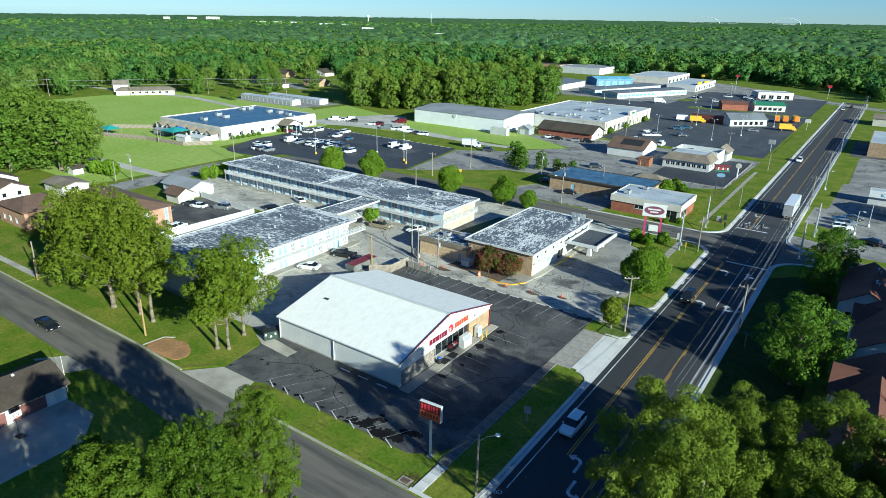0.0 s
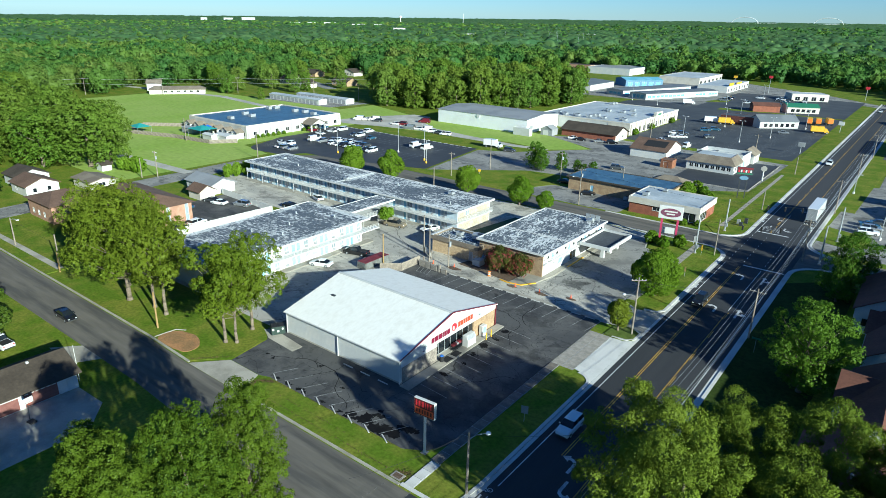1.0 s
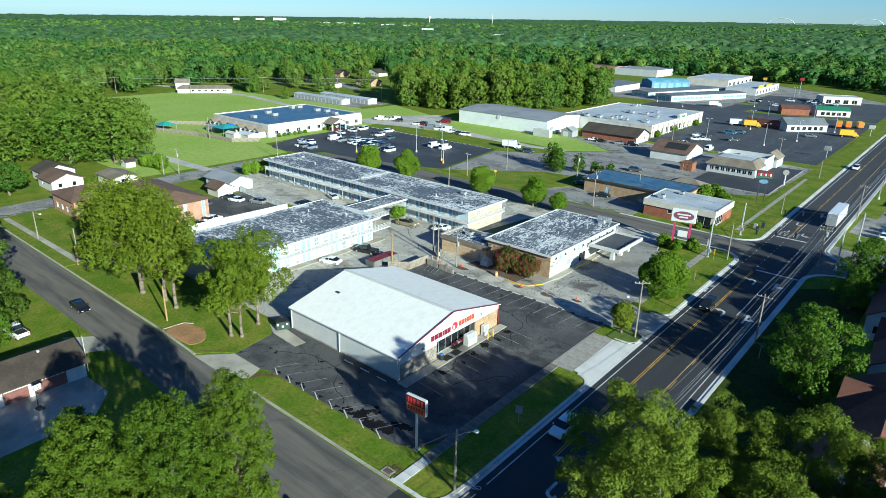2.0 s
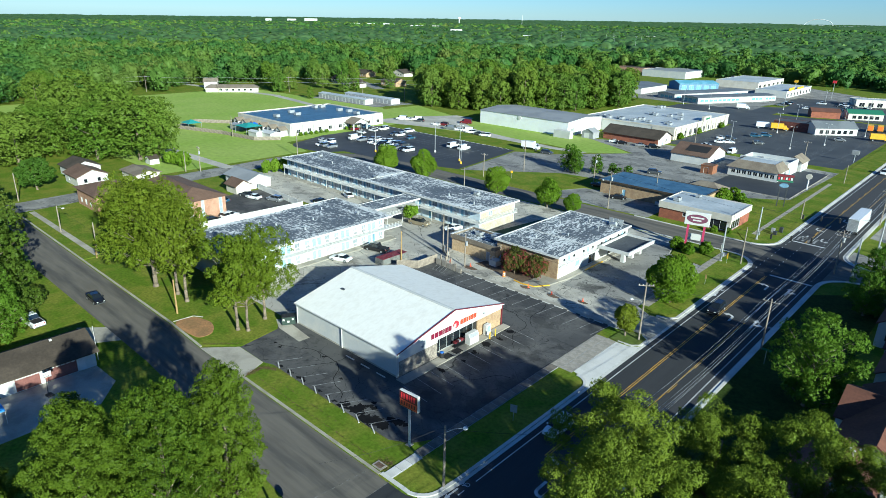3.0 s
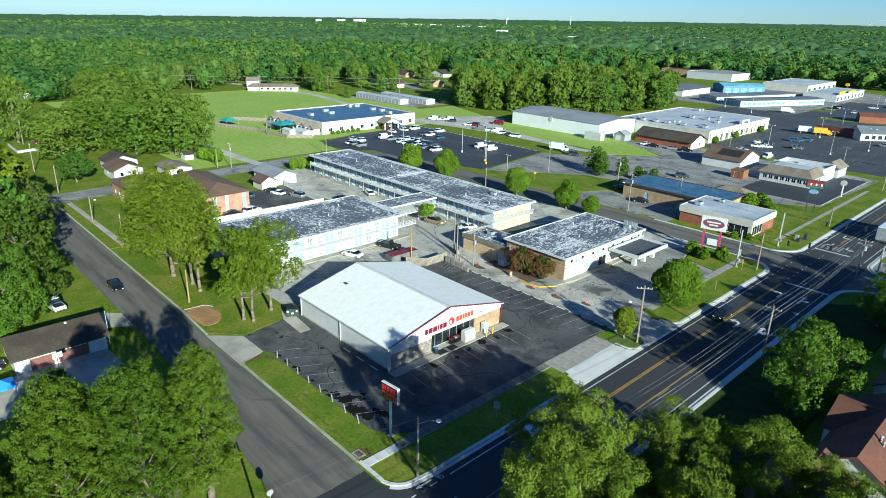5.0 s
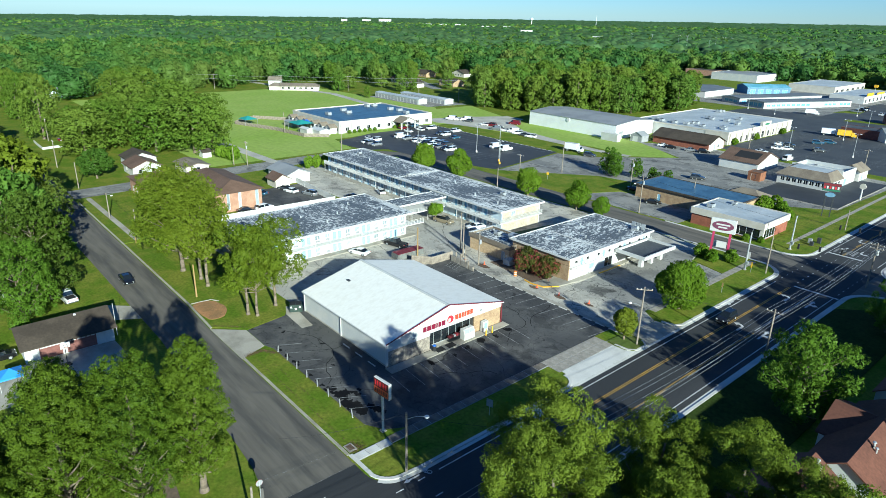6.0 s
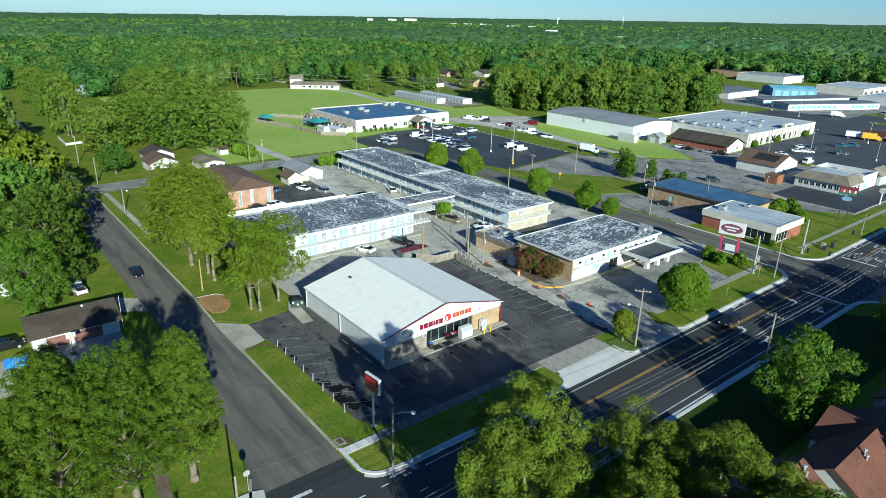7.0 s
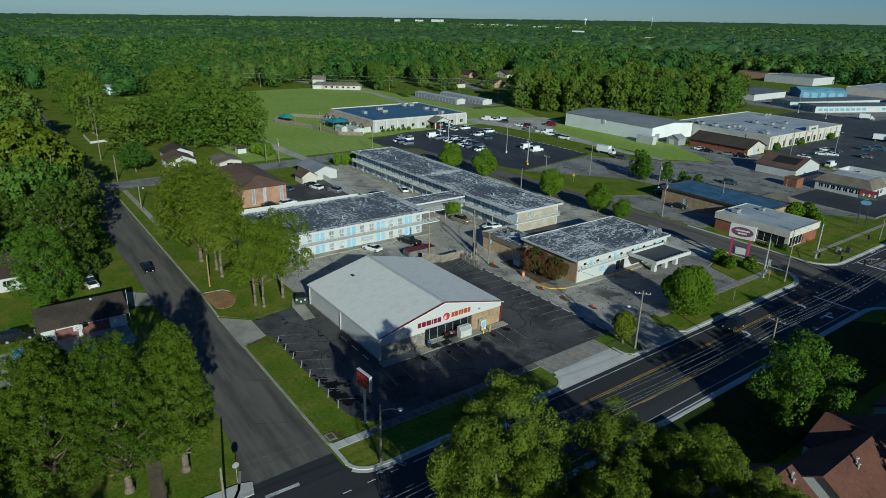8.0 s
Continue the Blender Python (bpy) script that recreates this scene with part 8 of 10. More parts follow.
for x, y, k, s in ((-41.5, 140.2, "bush_dark", 1.05), (-38.3, 138.9, "bush_dark", 0.95), (-35.5, 141.8, "bush_dark", 1.0)):
    tree(k, x, y, "clipped round bush under the inn sign", x * 30, s, z=0.1, name="bush", group="bushes under the inn sign", category="bush")
for x, y, s in ((-162.6, 112.6, 1.0), (-162.1, 115.4, 1.05), (-161.6, 118.2, 1.05), (-161.0, 120.8, 0.95), (-151.8, 136.5, 0.8), (-149, 138, 0.75)):
    tree("bush", x, y, "tall bright yellow-green hedge bush at the motel end", x * 50, s, s * 1.5, name="bush", group="hedge bushes at the motel", category="bush")
tree("myrtle", -58.0, 102.3, "crape myrtle with red blossom beside the inn", 0, 0.80, 1.2), tree("myrtle", -54.4, 103.6, "crape myrtle with red blossom beside the inn corner", 130, 0.72, 0.95)
tree("palm", -94.9, 109.6, "small shaggy palm in a stone bed", 0, 1.25)
for x, y, s in ((-47, 190, 1.4), (-44, 187.5, 1.2), (-41.5, 184.5, 1.0), (-48.5, 186, 1.5), (-64, 178.5, 0.7), (-40.2, 158.6, 0.55), (-37.2, 160, 0.5)):
    tree("bush_dark", x, y, "rough green shrub beside the brick shop", x * 40, s * 1.1, name="bush", group="shrubs by the brick shop", category="bush")
for x, y, s in ((-99.5, 188.5, 0.85), (-96.5, 186.5, 0.7), (-91.5, 191.5, 0.6), (-86, 192.0, 0.42), (-80, 191.0, 0.45), (-83, 190.5, 0.35)):
    tree("young", x, y, "loose young tree at the lot edge", x * 30, s * 0.8, group="young trees at the lot edge")
for i in range(9):
    tree("bush_dark", -208.6, 158 + i * 2.6 + (8 if i > 5 else 0), "low clipped hedge plant along the school wall", i * 40, 0.55, name="bush", group="hedge along the school", category="bush")
for x, y in ((-100, 296), (-99.5, 322), (-99.8, 276)):
    tree("bush_dark", x, y, "dark clipped shrub before the strip", x, 1.0, name="bush", group="shrubs at the strip", category="bush")
tree("ever", -187.0, 55.5, "broad dark evergreen on the lawn", 0, 1.0)
for i, (x, y) in enumerate(((-194, 96.5), (-190.5, 97.5), (-187.5, 98), (-192, 99.5))):
    tree("bush", x, y, "rough hedge plant at the field edge", i * 70, 1.5, name="bush", group="hedge at the field edge", category="bush")

# groves of single trees
rngt = random.Random(17)


def grove(poly_test, box, spacing, keys, label, group, smin, smax, clear=lambda x, y: False):
    x0, y0, x1, y1 = box
    y = y0
    k = 0
    while y < y1:
        x = x0 + (spacing / 2 if k % 2 else 0)
        while x < x1:
            px, py = x + rngt.uniform(-0.36, 0.36) * spacing, y + rngt.uniform(-0.36, 0.36) * spacing
            if poly_test(px, py) and not clear(px, py):
                s = rngt.uniform(smin, smax)
                tree(rngt.choice(keys), px, py, label, rngt.uniform(0, 360), s, s * rngt.uniform(0.9, 1.08), group=group)
            x += spacing
        y += spacing * 0.88
        k += 1


def in_poly(poly):
    def test(x, y):
        inside = False
        for (xa, ya), (xb, yb) in zip(poly, poly[1:] + poly[:1]):
            if (ya > y) != (yb > y) and x < (xb - xa) * (y - ya) / (yb - ya) + xa:
                inside = not inside
        return inside
    return test


def near_house(x, y):
    return any(a - 4 < x < c + 4 and b - 4 < y < d + 4 for a, b, c, d in ((-193, 62.8, -176, 86), (-204, 66, -194, 78), (-118, 12, -104, 26), (-93.2, 13, -79.6, 31.6)))


MID = ["mid0", "mid1", "mid2"]
GROVE = ["grove0", "grove1", "grove2"]
for x, y, w, h in ((-206, 92, 1.5, 1.26), (-205, 98, 1.1, 1.12), (-216, 82, 1.25, 1.02), (-223, 61, 1.32, 0.98), (-231, 69, 1.2, 1.02), (-262, 55.5, 1.05, 1.28), (-234, 84, 1.3, 1.08), (-224, 97, 1.2, 1.08), (-245, 76, 1.15, 1.0), (-241, 98, 1.35, 1.3), (-256, 88, 1.35, 1.28), (-270, 96, 1.4, 1.3), (-258, 103, 1.2, 1.0), (-248, 64, 0.9, 0.8), (-284, 101, 1.1, 0.95)):
    tree(rngt.choice(GROVE), x, y, "broad mature tree in the grove by the field", rngt.uniform(0, 360), w, h, group="grove by the field")
grove(in_poly([(-124, 31), (-420, 33), (-420, 6), (-124, -6)]), (-330, 6, -124, 33), 12.5, MID, "leafy garden tree beyond the side street", "garden trees beyond the side street", 0.85, 1.15, near_house)
grove(in_poly([(-124, 30), (-98, 10), (-98, 0), (-124, -4)]), (-124, -4, -98, 30), 10.0, ["garden"], "leafy garden tree beyond the side street", "garden trees beyond the side street", 0.75, 0.95, near_house)
for x, y, s in ((-114, 27.5, 0.88), (-136, 33.5, 0.72), (-101, 27, 0.6), (-100, 8, 0.9), (-150, 30, 0.85), (-166, 31, 0.85), (-180, 32, 0.8), (-262, 33, 0.8)):
    tree("garden" if x > -170 else rngt.choice(GROVE), x, y, "leafy garden tree beside the side street", rngt.uniform(0, 360), s, group="garden trees beyond the side street")
for x, y, w in ((-318, 56, 0.8), (-340, 60, 0.95), (-362, 57, 1.0), (-384, 62, 1.0), (-352, 104, 0.9), (-372, 112, 1.0), (-330, 110, 0.85)):
    tree(rngt.choice(GROVE), x, y, "leafy tree on the lawn by the pale hall", rngt.uniform(0, 360), w, group="trees by the pale hall")
WOOD = ["wood0", "wood1", "wood2", "wood3"]
woods_poly = [(-247, 262), (-222, 268), (-188, 284), (-166, 350), (-180, 388), (-222, 410), (-262, 345), (-262, 290)]
grove(in_poly(woods_poly), (-265, 255, -145, 402), 10.4, WOOD, "tall dense woodland tree behind the warehouse", "woods behind the warehouse", 0.95, 1.12)
for x, y, s in ((-318, 268, 0.6), (-322, 280, 0.7), (-356, 240, 0.7), (-342, 236, 0.75), (-350, 250, 0.8), (-304, 232, 0.35), (-362, 312, 0.9), (-410, 362, 0.9), (-395, 385, 1.0), (-436, 380, 0.9), (-375, 288, 0.9), (-388, 330, 0.8), (-360, 345, 0.9), (-384, 255, 0.9), (-345, 272, 0.8), (-316, 306, 0.6), (-300, 320, 0.8), (-360, 300, 0.8)):
    tree(rngt.choice(WOOD), x, y, "scattered tree among the distant houses", x, s, group="trees among the houses")

# the far woods: one carpet of crowns to the horizon
def cleared(x, y):
    """Where no far trees stand: fields, streets, lots and roofs."""
    c = (x > -374) & (x < -165) & (y > 84) & (y < 262)
    c |= (x > -300) & (x < 40) & (y > -40) & (y < 520)
    c |= (x > -330) & (x < -14) & (y > 400) & (y < 606 - 0.62 * np.maximum(x + 90, 0))
    c |= (x > -400) & (x < -255) & (y > 190) & (y < 385)
    c |= (x > -478) & (x < -424) & (y > 385) & (y < 425)
    c |= (x > -27) & (x < 420) & (y < 520 - 0.45 * np.maximum(x + 14, 0))
    c |= (x > -430) & (y > 34) & (y < 47) & (x < 0)
    c |= (x > -420) & (y < 84) & (y > 33)
    c |= (x > -340) & (y < 34) & (y > -60)
    c |= ((x + 430) / 36) ** 2 + ((y - 785) / 30) ** 2 < 1
    return c


rngn = np.random.default_rng(7)


def lumpy_core(lob, c, rings, shrink):
    """A closed body just inside the lobes: its points and triangles."""
    L = np.array(lob)
    nu, nv = rings
    th, ph = np.meshgrid(np.pi * np.arange(nv + 1) / nv, 2 * np.pi * np.arange(nu) / nu, indexing="ij")
    d = np.stack([np.sin(th) * np.cos(ph), np.sin(th) * np.sin(ph), np.cos(th)], -1).reshape(-1, 3)
    far = np.full(len(d), 0.5)
    for x, y, z, r, q in L:
        m = np.array([x, y, z]) - c
        along = d @ m
        disc = along ** 2 - (m @ m - (r * (q if q > 1.05 else 1.0)) ** 2)
        far = np.maximum(far, np.where(disc > 0, along + np.sqrt(np.maximum(disc, 0)), 0))
    v = c + d * (far * shrink * rngn.uniform(0.96, 1.04, len(d)))[:, None]
    j, i = np.meshgrid(np.arange(nv), np.arange(nu), indexing="ij")
    p, q = j * nu + i, j * nu + (i + 1) % nu
    return v, np.concatenate([np.stack([p, p + nu, q + nu], -1).reshape(-1, 3), np.stack([p, q + nu, q], -1).reshape(-1, 3)])


def carpet(n, box, r0, r1, gap, leaves, size, rings, wide=0.66):
    """Broad crowns scattered at least gap apart between two distances: a lumpy body under leaf sprays."""
    temps = []
    for i in range(9):
        R, H = wide * gap * rngn.uniform(0.9, 1.15), rngn.uniform(12.0, 16.5)
        lob = lobes_for(rngn, "crown", R, H, 0.4)
        p, d = crown_points(rngn, leaves, lob)
        body, tri = lumpy_core(lob, np.array([0, 0, 0.4 + (H - 0.4) * 0.55]), rings, 0.74 if leaves > 30 else 0.86)
        spray = leaf_tris(rngn, p, d, size, 0.3)
        k = len(spray)
        temps.append((np.concatenate([spray, body]), np.concatenate([np.arange(k).reshape(-1, 3), tri + k]), k // 3))
    x0, y0, x1, y1 = box
    cand = np.column_stack([rngn.uniform(x0, x1, n), rngn.uniform(y0, y1, n)])
    rad = np.hypot(cand[:, 0], cand[:, 1])
    brg = np.degrees(np.arctan2(-cand[:, 0], cand[:, 1]))
    cand = cand[~cleared(cand[:, 0], cand[:, 1]) & (rad >= r0) & (rad < r1) & (brg > -6) & (brg < 94)]
    cell, total = {}, 0
    for x, y in cand:
        kx, ky = int(x // gap), int(y // gap)
        if all(math.hypot(x - a, y - b) > gap for i in (-1, 0, 1) for j in (-1, 0, 1) for a, b in cell.get((kx + i, ky + j), ())):
            cell.setdefault((kx, ky), []).append((x, y))
            a, s, sz = rngn.uniform(0, 6.283), rngn.uniform(0.72, 1.3), rngn.uniform(0.74, 1.16)
            R = np.array([[math.cos(a) * s, -math.sin(a) * s, 0], [math.sin(a) * s, math.cos(a) * s, 0], [0, 0, sz]])
            v, tri, flat = temps[int(rngn.integers(9))]
            points.append(v @ R.T + np.array([x, y, float(relief(x, y))]))
            corners.append(tri + sum_points[0])
            smooth.append(np.arange(len(tri)) >= flat)
            sum_points[0] += len(v)
            total += 1
            # stands of one kind, and single crowns of another; darker woods beyond the highway
            stand = 0.5 + 0.5 * noise.noise((x / 90, y / 90, 4.0)) - 0.22 * min(1.0, max(0.0, (x + 0.5 * y) / 200))
            tones.append(np.full(len(v), min(1.0, max(0.0, 0.5 * stand + 0.55 * rngn.random())), np.float32))
    return total


points, corners, smooth, tones, sum_points = [], [], [], [], [0]
carpet(9000, (-560, -20, 300, 560), 0, 540, 10.8, 680, 0.90, (10, 6))
carpet(26000, (-940, -20, 420, 940), 540, 900, 11.8, 165, 1.7, (9, 5))
carpet(26000, (-1750, -60, 260, 1750), 900, 1700, 14.5, 44, 2.9, (8, 4))
carpet(18000, (-2500, -60, 400, 2500), 1700, 2500, 19.0, 14, 4.2, (7, 4))
_me = bpy.data.meshes.new("far_woods")
_tri = np.concatenate(corners).astype(np.int32)
_me.vertices.add(sum_points[0])
_me.vertices.foreach_set("co", np.concatenate(points).astype(np.float32).ravel())
_me.loops.add(_tri.size)
_me.loops.foreach_set("vertex_index", _tri.ravel())
_me.polygons.add(len(_tri))
_me.polygons.foreach_set("loop_start", np.arange(0, _tri.size, 3, dtype=np.int32))
_me.polygons.foreach_set("use_smooth", np.concatenate(smooth))
_me.update(calc_edges=True)
woods = new("far_woods", _me)
woods.data.attributes.new("tone", "FLOAT", "POINT").data.foreach_set("value", np.concatenate(tones))
woods.data.materials.append(LEAF_FAR)
tagged(woods, "dense green woods of many crowns reaching back from the fields", "woods", kind="stuff")

# canopy surface beyond, out to the horizon
def canopy(r0, r1, nr, a0, a1, na):
    rr = r0 * (r1 / r0) ** (np.arange(nr + 1) / nr)
    aa = np.radians(np.linspace(a0, a1, na + 1))
    Rg, Ag = np.meshgrid(rr, aa, indexing="ij")
    Rg = Rg * (1 + rngn.uniform(-0.25, 0.25, Rg.shape) * math.log(r1 / r0) / nr)
    x, y = -Rg * np.sin(Ag), Rg * np.cos(Ag)
    best = np.full(x.shape, 1e9)
    hgt = np.zeros(x.shape)
    for i in (-1, 0, 1):
        for j in (-1, 0, 1):
            gx, gy = np.floor(x / 14.0) + i, np.floor(y / 14.0) + j
            h1 = np.modf(np.abs(np.sin(gx * 127.1 + gy * 311.7) * 43758.5453))[0]
            h2 = np.modf(np.abs(np.sin(gx * 269.5 + gy * 183.3) * 24634.6345))[0]
            h3 = np.modf(np.abs(np.sin(gx * 113.5 + gy * 271.9) * 33421.7))[0]
            d = np.hypot(x - (gx + 0.2 + 0.6 * h1) * 14.0, y - (gy + 0.2 + 0.6 * h2) * 14.0)
            m = d < best
            best = np.where(m, d, best)
            hgt = np.where(m, h3, hgt)
    z = 6.0 + 6.5 * hgt + 5.5 * np.sqrt(np.clip(1 - (best / 8.5) ** 2, 0, 1)) + 1.5 * np.sin(x / 90) * np.cos(y / 130)
    z = np.where(cleared(x, y), -1.0, z * np.clip((np.hypot(x, y) - 640) / 260, 0.3, 1)) + relief(x, y)
    nv = (nr + 1) * (na + 1)
    me = bpy.data.meshes.new("canopy")
    me.vertices.add(nv)
    me.vertices.foreach_set("co", np.stack([x, y, z], -1).astype(np.float32).ravel())
    i, j = np.meshgrid(np.arange(nr), np.arange(na), indexing="ij")
    k = (i * (na + 1) + j).ravel()
    quad = np.stack([k, k + 1, k + na + 2, k + na + 1], 1).astype(np.int32)
    me.loops.add(quad.size)
    me.loops.foreach_set("vertex_index", quad.ravel())
    me.polygons.add(len(quad))
    me.polygons.foreach_set("loop_start", np.arange(0, quad.size, 4, dtype=np.int32))
    me.update(calc_edges=True)
    me.materials.append(WOODS_HAZED)
    return me


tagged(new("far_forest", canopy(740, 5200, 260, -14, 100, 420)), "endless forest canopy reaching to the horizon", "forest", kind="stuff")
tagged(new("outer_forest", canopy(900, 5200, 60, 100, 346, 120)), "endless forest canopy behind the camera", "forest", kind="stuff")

# ---- vehicles ----
def car_paint(name, c, rough=0.25, metal=0.3):
    m = material(name, c, rough, metal=metal, fine=3, fine_amount=0.03)
    m.node_tree.nodes["Principled BSDF"].inputs["Coat Weight"].default_value = 0.6
    return m


PAINTS = {"white": car_paint("white_car_paint", (0.78, 0.79, 0.79), metal=0.0), "silver": car_paint("silver_car_paint", (0.42, 0.44, 0.46), metal=0.6), "black": car_paint("black_car_paint", (0.015, 0.016, 0.018)), "grey": car_paint("grey_car_paint", (0.09, 0.10, 0.11), metal=0.5), "red": car_paint("red_car_paint", (0.17, 0.015, 0.02)), "blue": car_paint("blue_car_paint", (0.05, 0.14, 0.22), metal=0.4), "tan": car_paint("tan_car_paint", (0.30, 0.25, 0.17), metal=0.4)}
WHEEL_T = Geo().tube((0, -0.11, 0), (0, 0.11, 0), 0.33, n=16).mesh("tyre")
WHEEL_T.materials.append(BLACK)
WHEEL_R = Geo().tube((0, -0.118, 0), (0, 0.118, 0), 0.2, n=12).mesh("rim")
WHEEL_R.materials.append(GALV)

# outlines along the car: x, height of the hood or deck line, height of the roof, half width
SHAPES = {
    "sedan": dict(l=4.7, w=0.9, belt=0.93, roof=1.43, hood=0.82, deck=0.98, cab=(-1.75, -0.95, 0.35, 1.15)),
    "suv": dict(l=4.65, w=0.92, belt=1.05, roof=1.70, hood=0.98, deck=1.05, cab=(-2.22, -1.95, 0.3, 1.05)),
    "minivan": dict(l=5.0, w=0.97, belt=1.08, roof=1.78, hood=0.95, deck=1.08, cab=(-2.42, -2.2, 0.6, 1.6)),
    "van": dict(l=5.7, w=1.0, belt=1.25, roof=2.15, hood=1.1, deck=1.25, cab=(-2.78, -2.68, 1.2, 1.95)),
    "pickup": dict(l=5.6, w=0.97, belt=1.08, roof=1.82, hood=1.06, deck=1.06, cab=(-0.75, -0.55, 0.75, 1.35)),
}


def build_car(kind, paint):
    S = SHAPES[kind]
    L, w, belt, roof, hood, deck, cab = S["l"] / 2, S["w"], S["belt"], S["roof"], S["hood"], S["deck"], S["cab"]
    car = thing("car" if kind in ("sedan", "suv") else kind, "", "car" if kind in ("sedan", "suv") else kind)
    body = Geo()
    st = [(-L, 0.42, deck - 0.12, 0.86), (-L + 0.12, 0.28, deck, 0.95), (cab[0], 0.2, belt if kind != "pickup" else deck, 1.0), (cab[2] if kind != "pickup" else 0.2, 0.2, belt, 1.0), (cab[3], 0.2, belt - 0.02, 1.0), (L - 0.7, 0.22, hood, 0.98), (L - 0.15, 0.28, hood - 0.13, 0.92), (L, 0.4, hood - 0.3, 0.8)]
    rings = []
    for x, zb, zt, k in st:
        y = w * k
        rings.append([(x, -y * 0.94, zb), (x, -y, zb + 0.18), (x, -y * 0.99, zt - 0.12), (x, -y * 0.9, zt), (x, y * 0.9, zt), (x, y * 0.99, zt - 0.12), (x, y, zb + 0.18), (x, y * 0.94, zb)])
    vs = [p for r in rings for p in r]
    fs = [tuple(range(7, -1, -1))[::-1], tuple(range(len(vs) - 8, len(vs)))[::-1]]
    for i in range(len(rings) - 1):
        for j in range(8):
            fs.append((i * 8 + j, i * 8 + (j + 1) % 8, i * 8 + 8 + (j + 1) % 8, i * 8 + 8 + j)[::-1])
    body.add(vs, fs)
    part("body", body, paint, car)
    a, b, c, d = cab
    yb, yt = w * 0.88, w * 0.72
    glass = Geo().add([(a, -yb, belt - 0.02), (d, -yb, belt - 0.02), (d, yb, belt - 0.02), (a, yb, belt - 0.02), (b, -yt, roof - 0.05), (c, -yt, roof - 0.05), (c, yt, roof - 0.05), (b, yt, roof - 0.05)], [(0, 1, 5, 4), (1, 2, 6, 5), (2, 3, 7, 6), (3, 0, 4, 7), (4, 5, 6, 7)])
    part("glasshouse", glass, DARK_GLASS, car)
    rf = Geo().add([(b - 0.06, -yt - 0.03, roof - 0.06), (c + 0.06, -yt - 0.03, roof - 0.06), (c + 0.06, yt + 0.03, roof - 0.06), (b - 0.06, yt + 0.03, roof - 0.06), (b + 0.1, -yt + 0.1, roof), (c - 0.12, -yt + 0.1, roof), (c - 0.12, yt - 0.1, roof), (b + 0.1, yt - 0.1, roof)], [(0, 1, 5, 4), (1, 2, 6, 5), (2, 3, 7, 6), (3, 0, 4, 7), (4, 5, 6, 7), (3, 2, 1, 0)])
    for f in (0.5,) if kind != "pickup" else ():
        x0 = (a + b) / 2 + (d - a) * f * 0.92
        for s in (-1, 1):
            rf.add([(x0 - 0.05, s * (yb + 0.01), belt), (x0 + 0.05, s * (yb + 0.01), belt), (x0 + 0.05, s * (yt + 0.012), roof - 0.05), (x0 - 0.05, s * (yt + 0.012), roof - 0.05)], [(0, 1, 2, 3)])
    if kind == "van":
        for s in (-1, 1):
            rf.add([(a + 0.1, s * (yb + 0.012), belt), (0.7, s * (yb + 0.012), belt), (0.7, s * (yt + 0.014), roof - 0.05), (b + 0.1, s * (yt + 0.014), roof - 0.05)], [(0, 1, 2, 3)])
    part("roof", rf, paint, car)
    if kind == "pickup":
        part("bed", Geo().box(-L + 0.15, -w * 0.78, deck + 0.004, a - 0.1, w * 0.78, deck + 0.01), BLACK, car)
    wx = L * 0.63
    for x in (-wx, wx):
        for s in (-1, 1):
            h = new("wheel")
            h.parent, h.location = car, (x, s * (w - 0.1), 0.33)
            new("tyre", WHEEL_T).parent = h
            new("rim", WHEEL_R).parent = h
    for s in (-1, 1):
        part("headlight", Geo().box(L - 0.2, s * w * 0.62 - 0.14, hood - 0.3, L - 0.02, s * w * 0.62 + 0.14, hood - 0.17), LAMP, car)
        part("tail_light", Geo().box(-L - 0.01, s * w * 0.7 - 0.1, deck - 0.3, -L + 0.1, s * w * 0.7 + 0.1, deck - 0.1), TAIL, car)
        part("mirror", Geo().box(cab[3] - 0.25, s * (w + 0.06) - 0.09, belt - 0.02, cab[3] - 0.1, s * (w + 0.06) + 0.09, belt + 0.12, 0.02), paint, car)
    part("bumper", Geo().box(L - 0.1, -w * 0.8, 0.3, L + 0.04, w * 0.8, 0.45), DARK_METAL, car)
    part("bumper", Geo().box(-L - 0.04, -w * 0.8, 0.35, -L + 0.1, w * 0.8, 0.5), DARK_METAL, car)
    return car


_cars = {}


def car(kind, colour, x, y, turn, label, z=0.03, group=""):
    key = (kind, colour)
    if key not in _cars:
        _cars[key] = c = build_car(kind, PAINTS[colour])
        c.matrix_basis = pose(x, y, z, 0, 0, turn)
    else:
        c = copy_thing(_cars[key], pose(x, y, z, 0, 0, turn))
    tagged(c, label, "car" if kind in ("sedan", "suv") else kind, group or " ")
    if not group:
        del c["group"]
    return c


WORDS = {"sedan": "sedan", "suv": "sport utility car", "minivan": "minivan", "van": "panel van", "pickup": "pickup truck"}


def parked(rows, where, group, z=0.03):
    for kind, colour, x, y, turn in rows:
        car(kind, colour, x, y, turn, "%s %s parked %s" % (colour, WORDS[kind], where), z, group)


# on the streets
car("suv", "white", -23.4, 65.0, -90, "white sport utility car on the main road", 0.022)
car("suv", "black", -22.6, 114.0, -90, "black sport utility car on the main road", 0.022)
car("suv", "white", -23.3, 266, -90, "white car far along the main road", 0.022)
car("sedan", "black", -101.2, 39.5, 0, "black sedan on the side street", 0.022)
car("sedan", "white", -23.2, 452, -90, "white car on the distant main road", 0.022), car("sedan", "grey", -20, 470, 90, "grey car on the distant main road", 0.022)
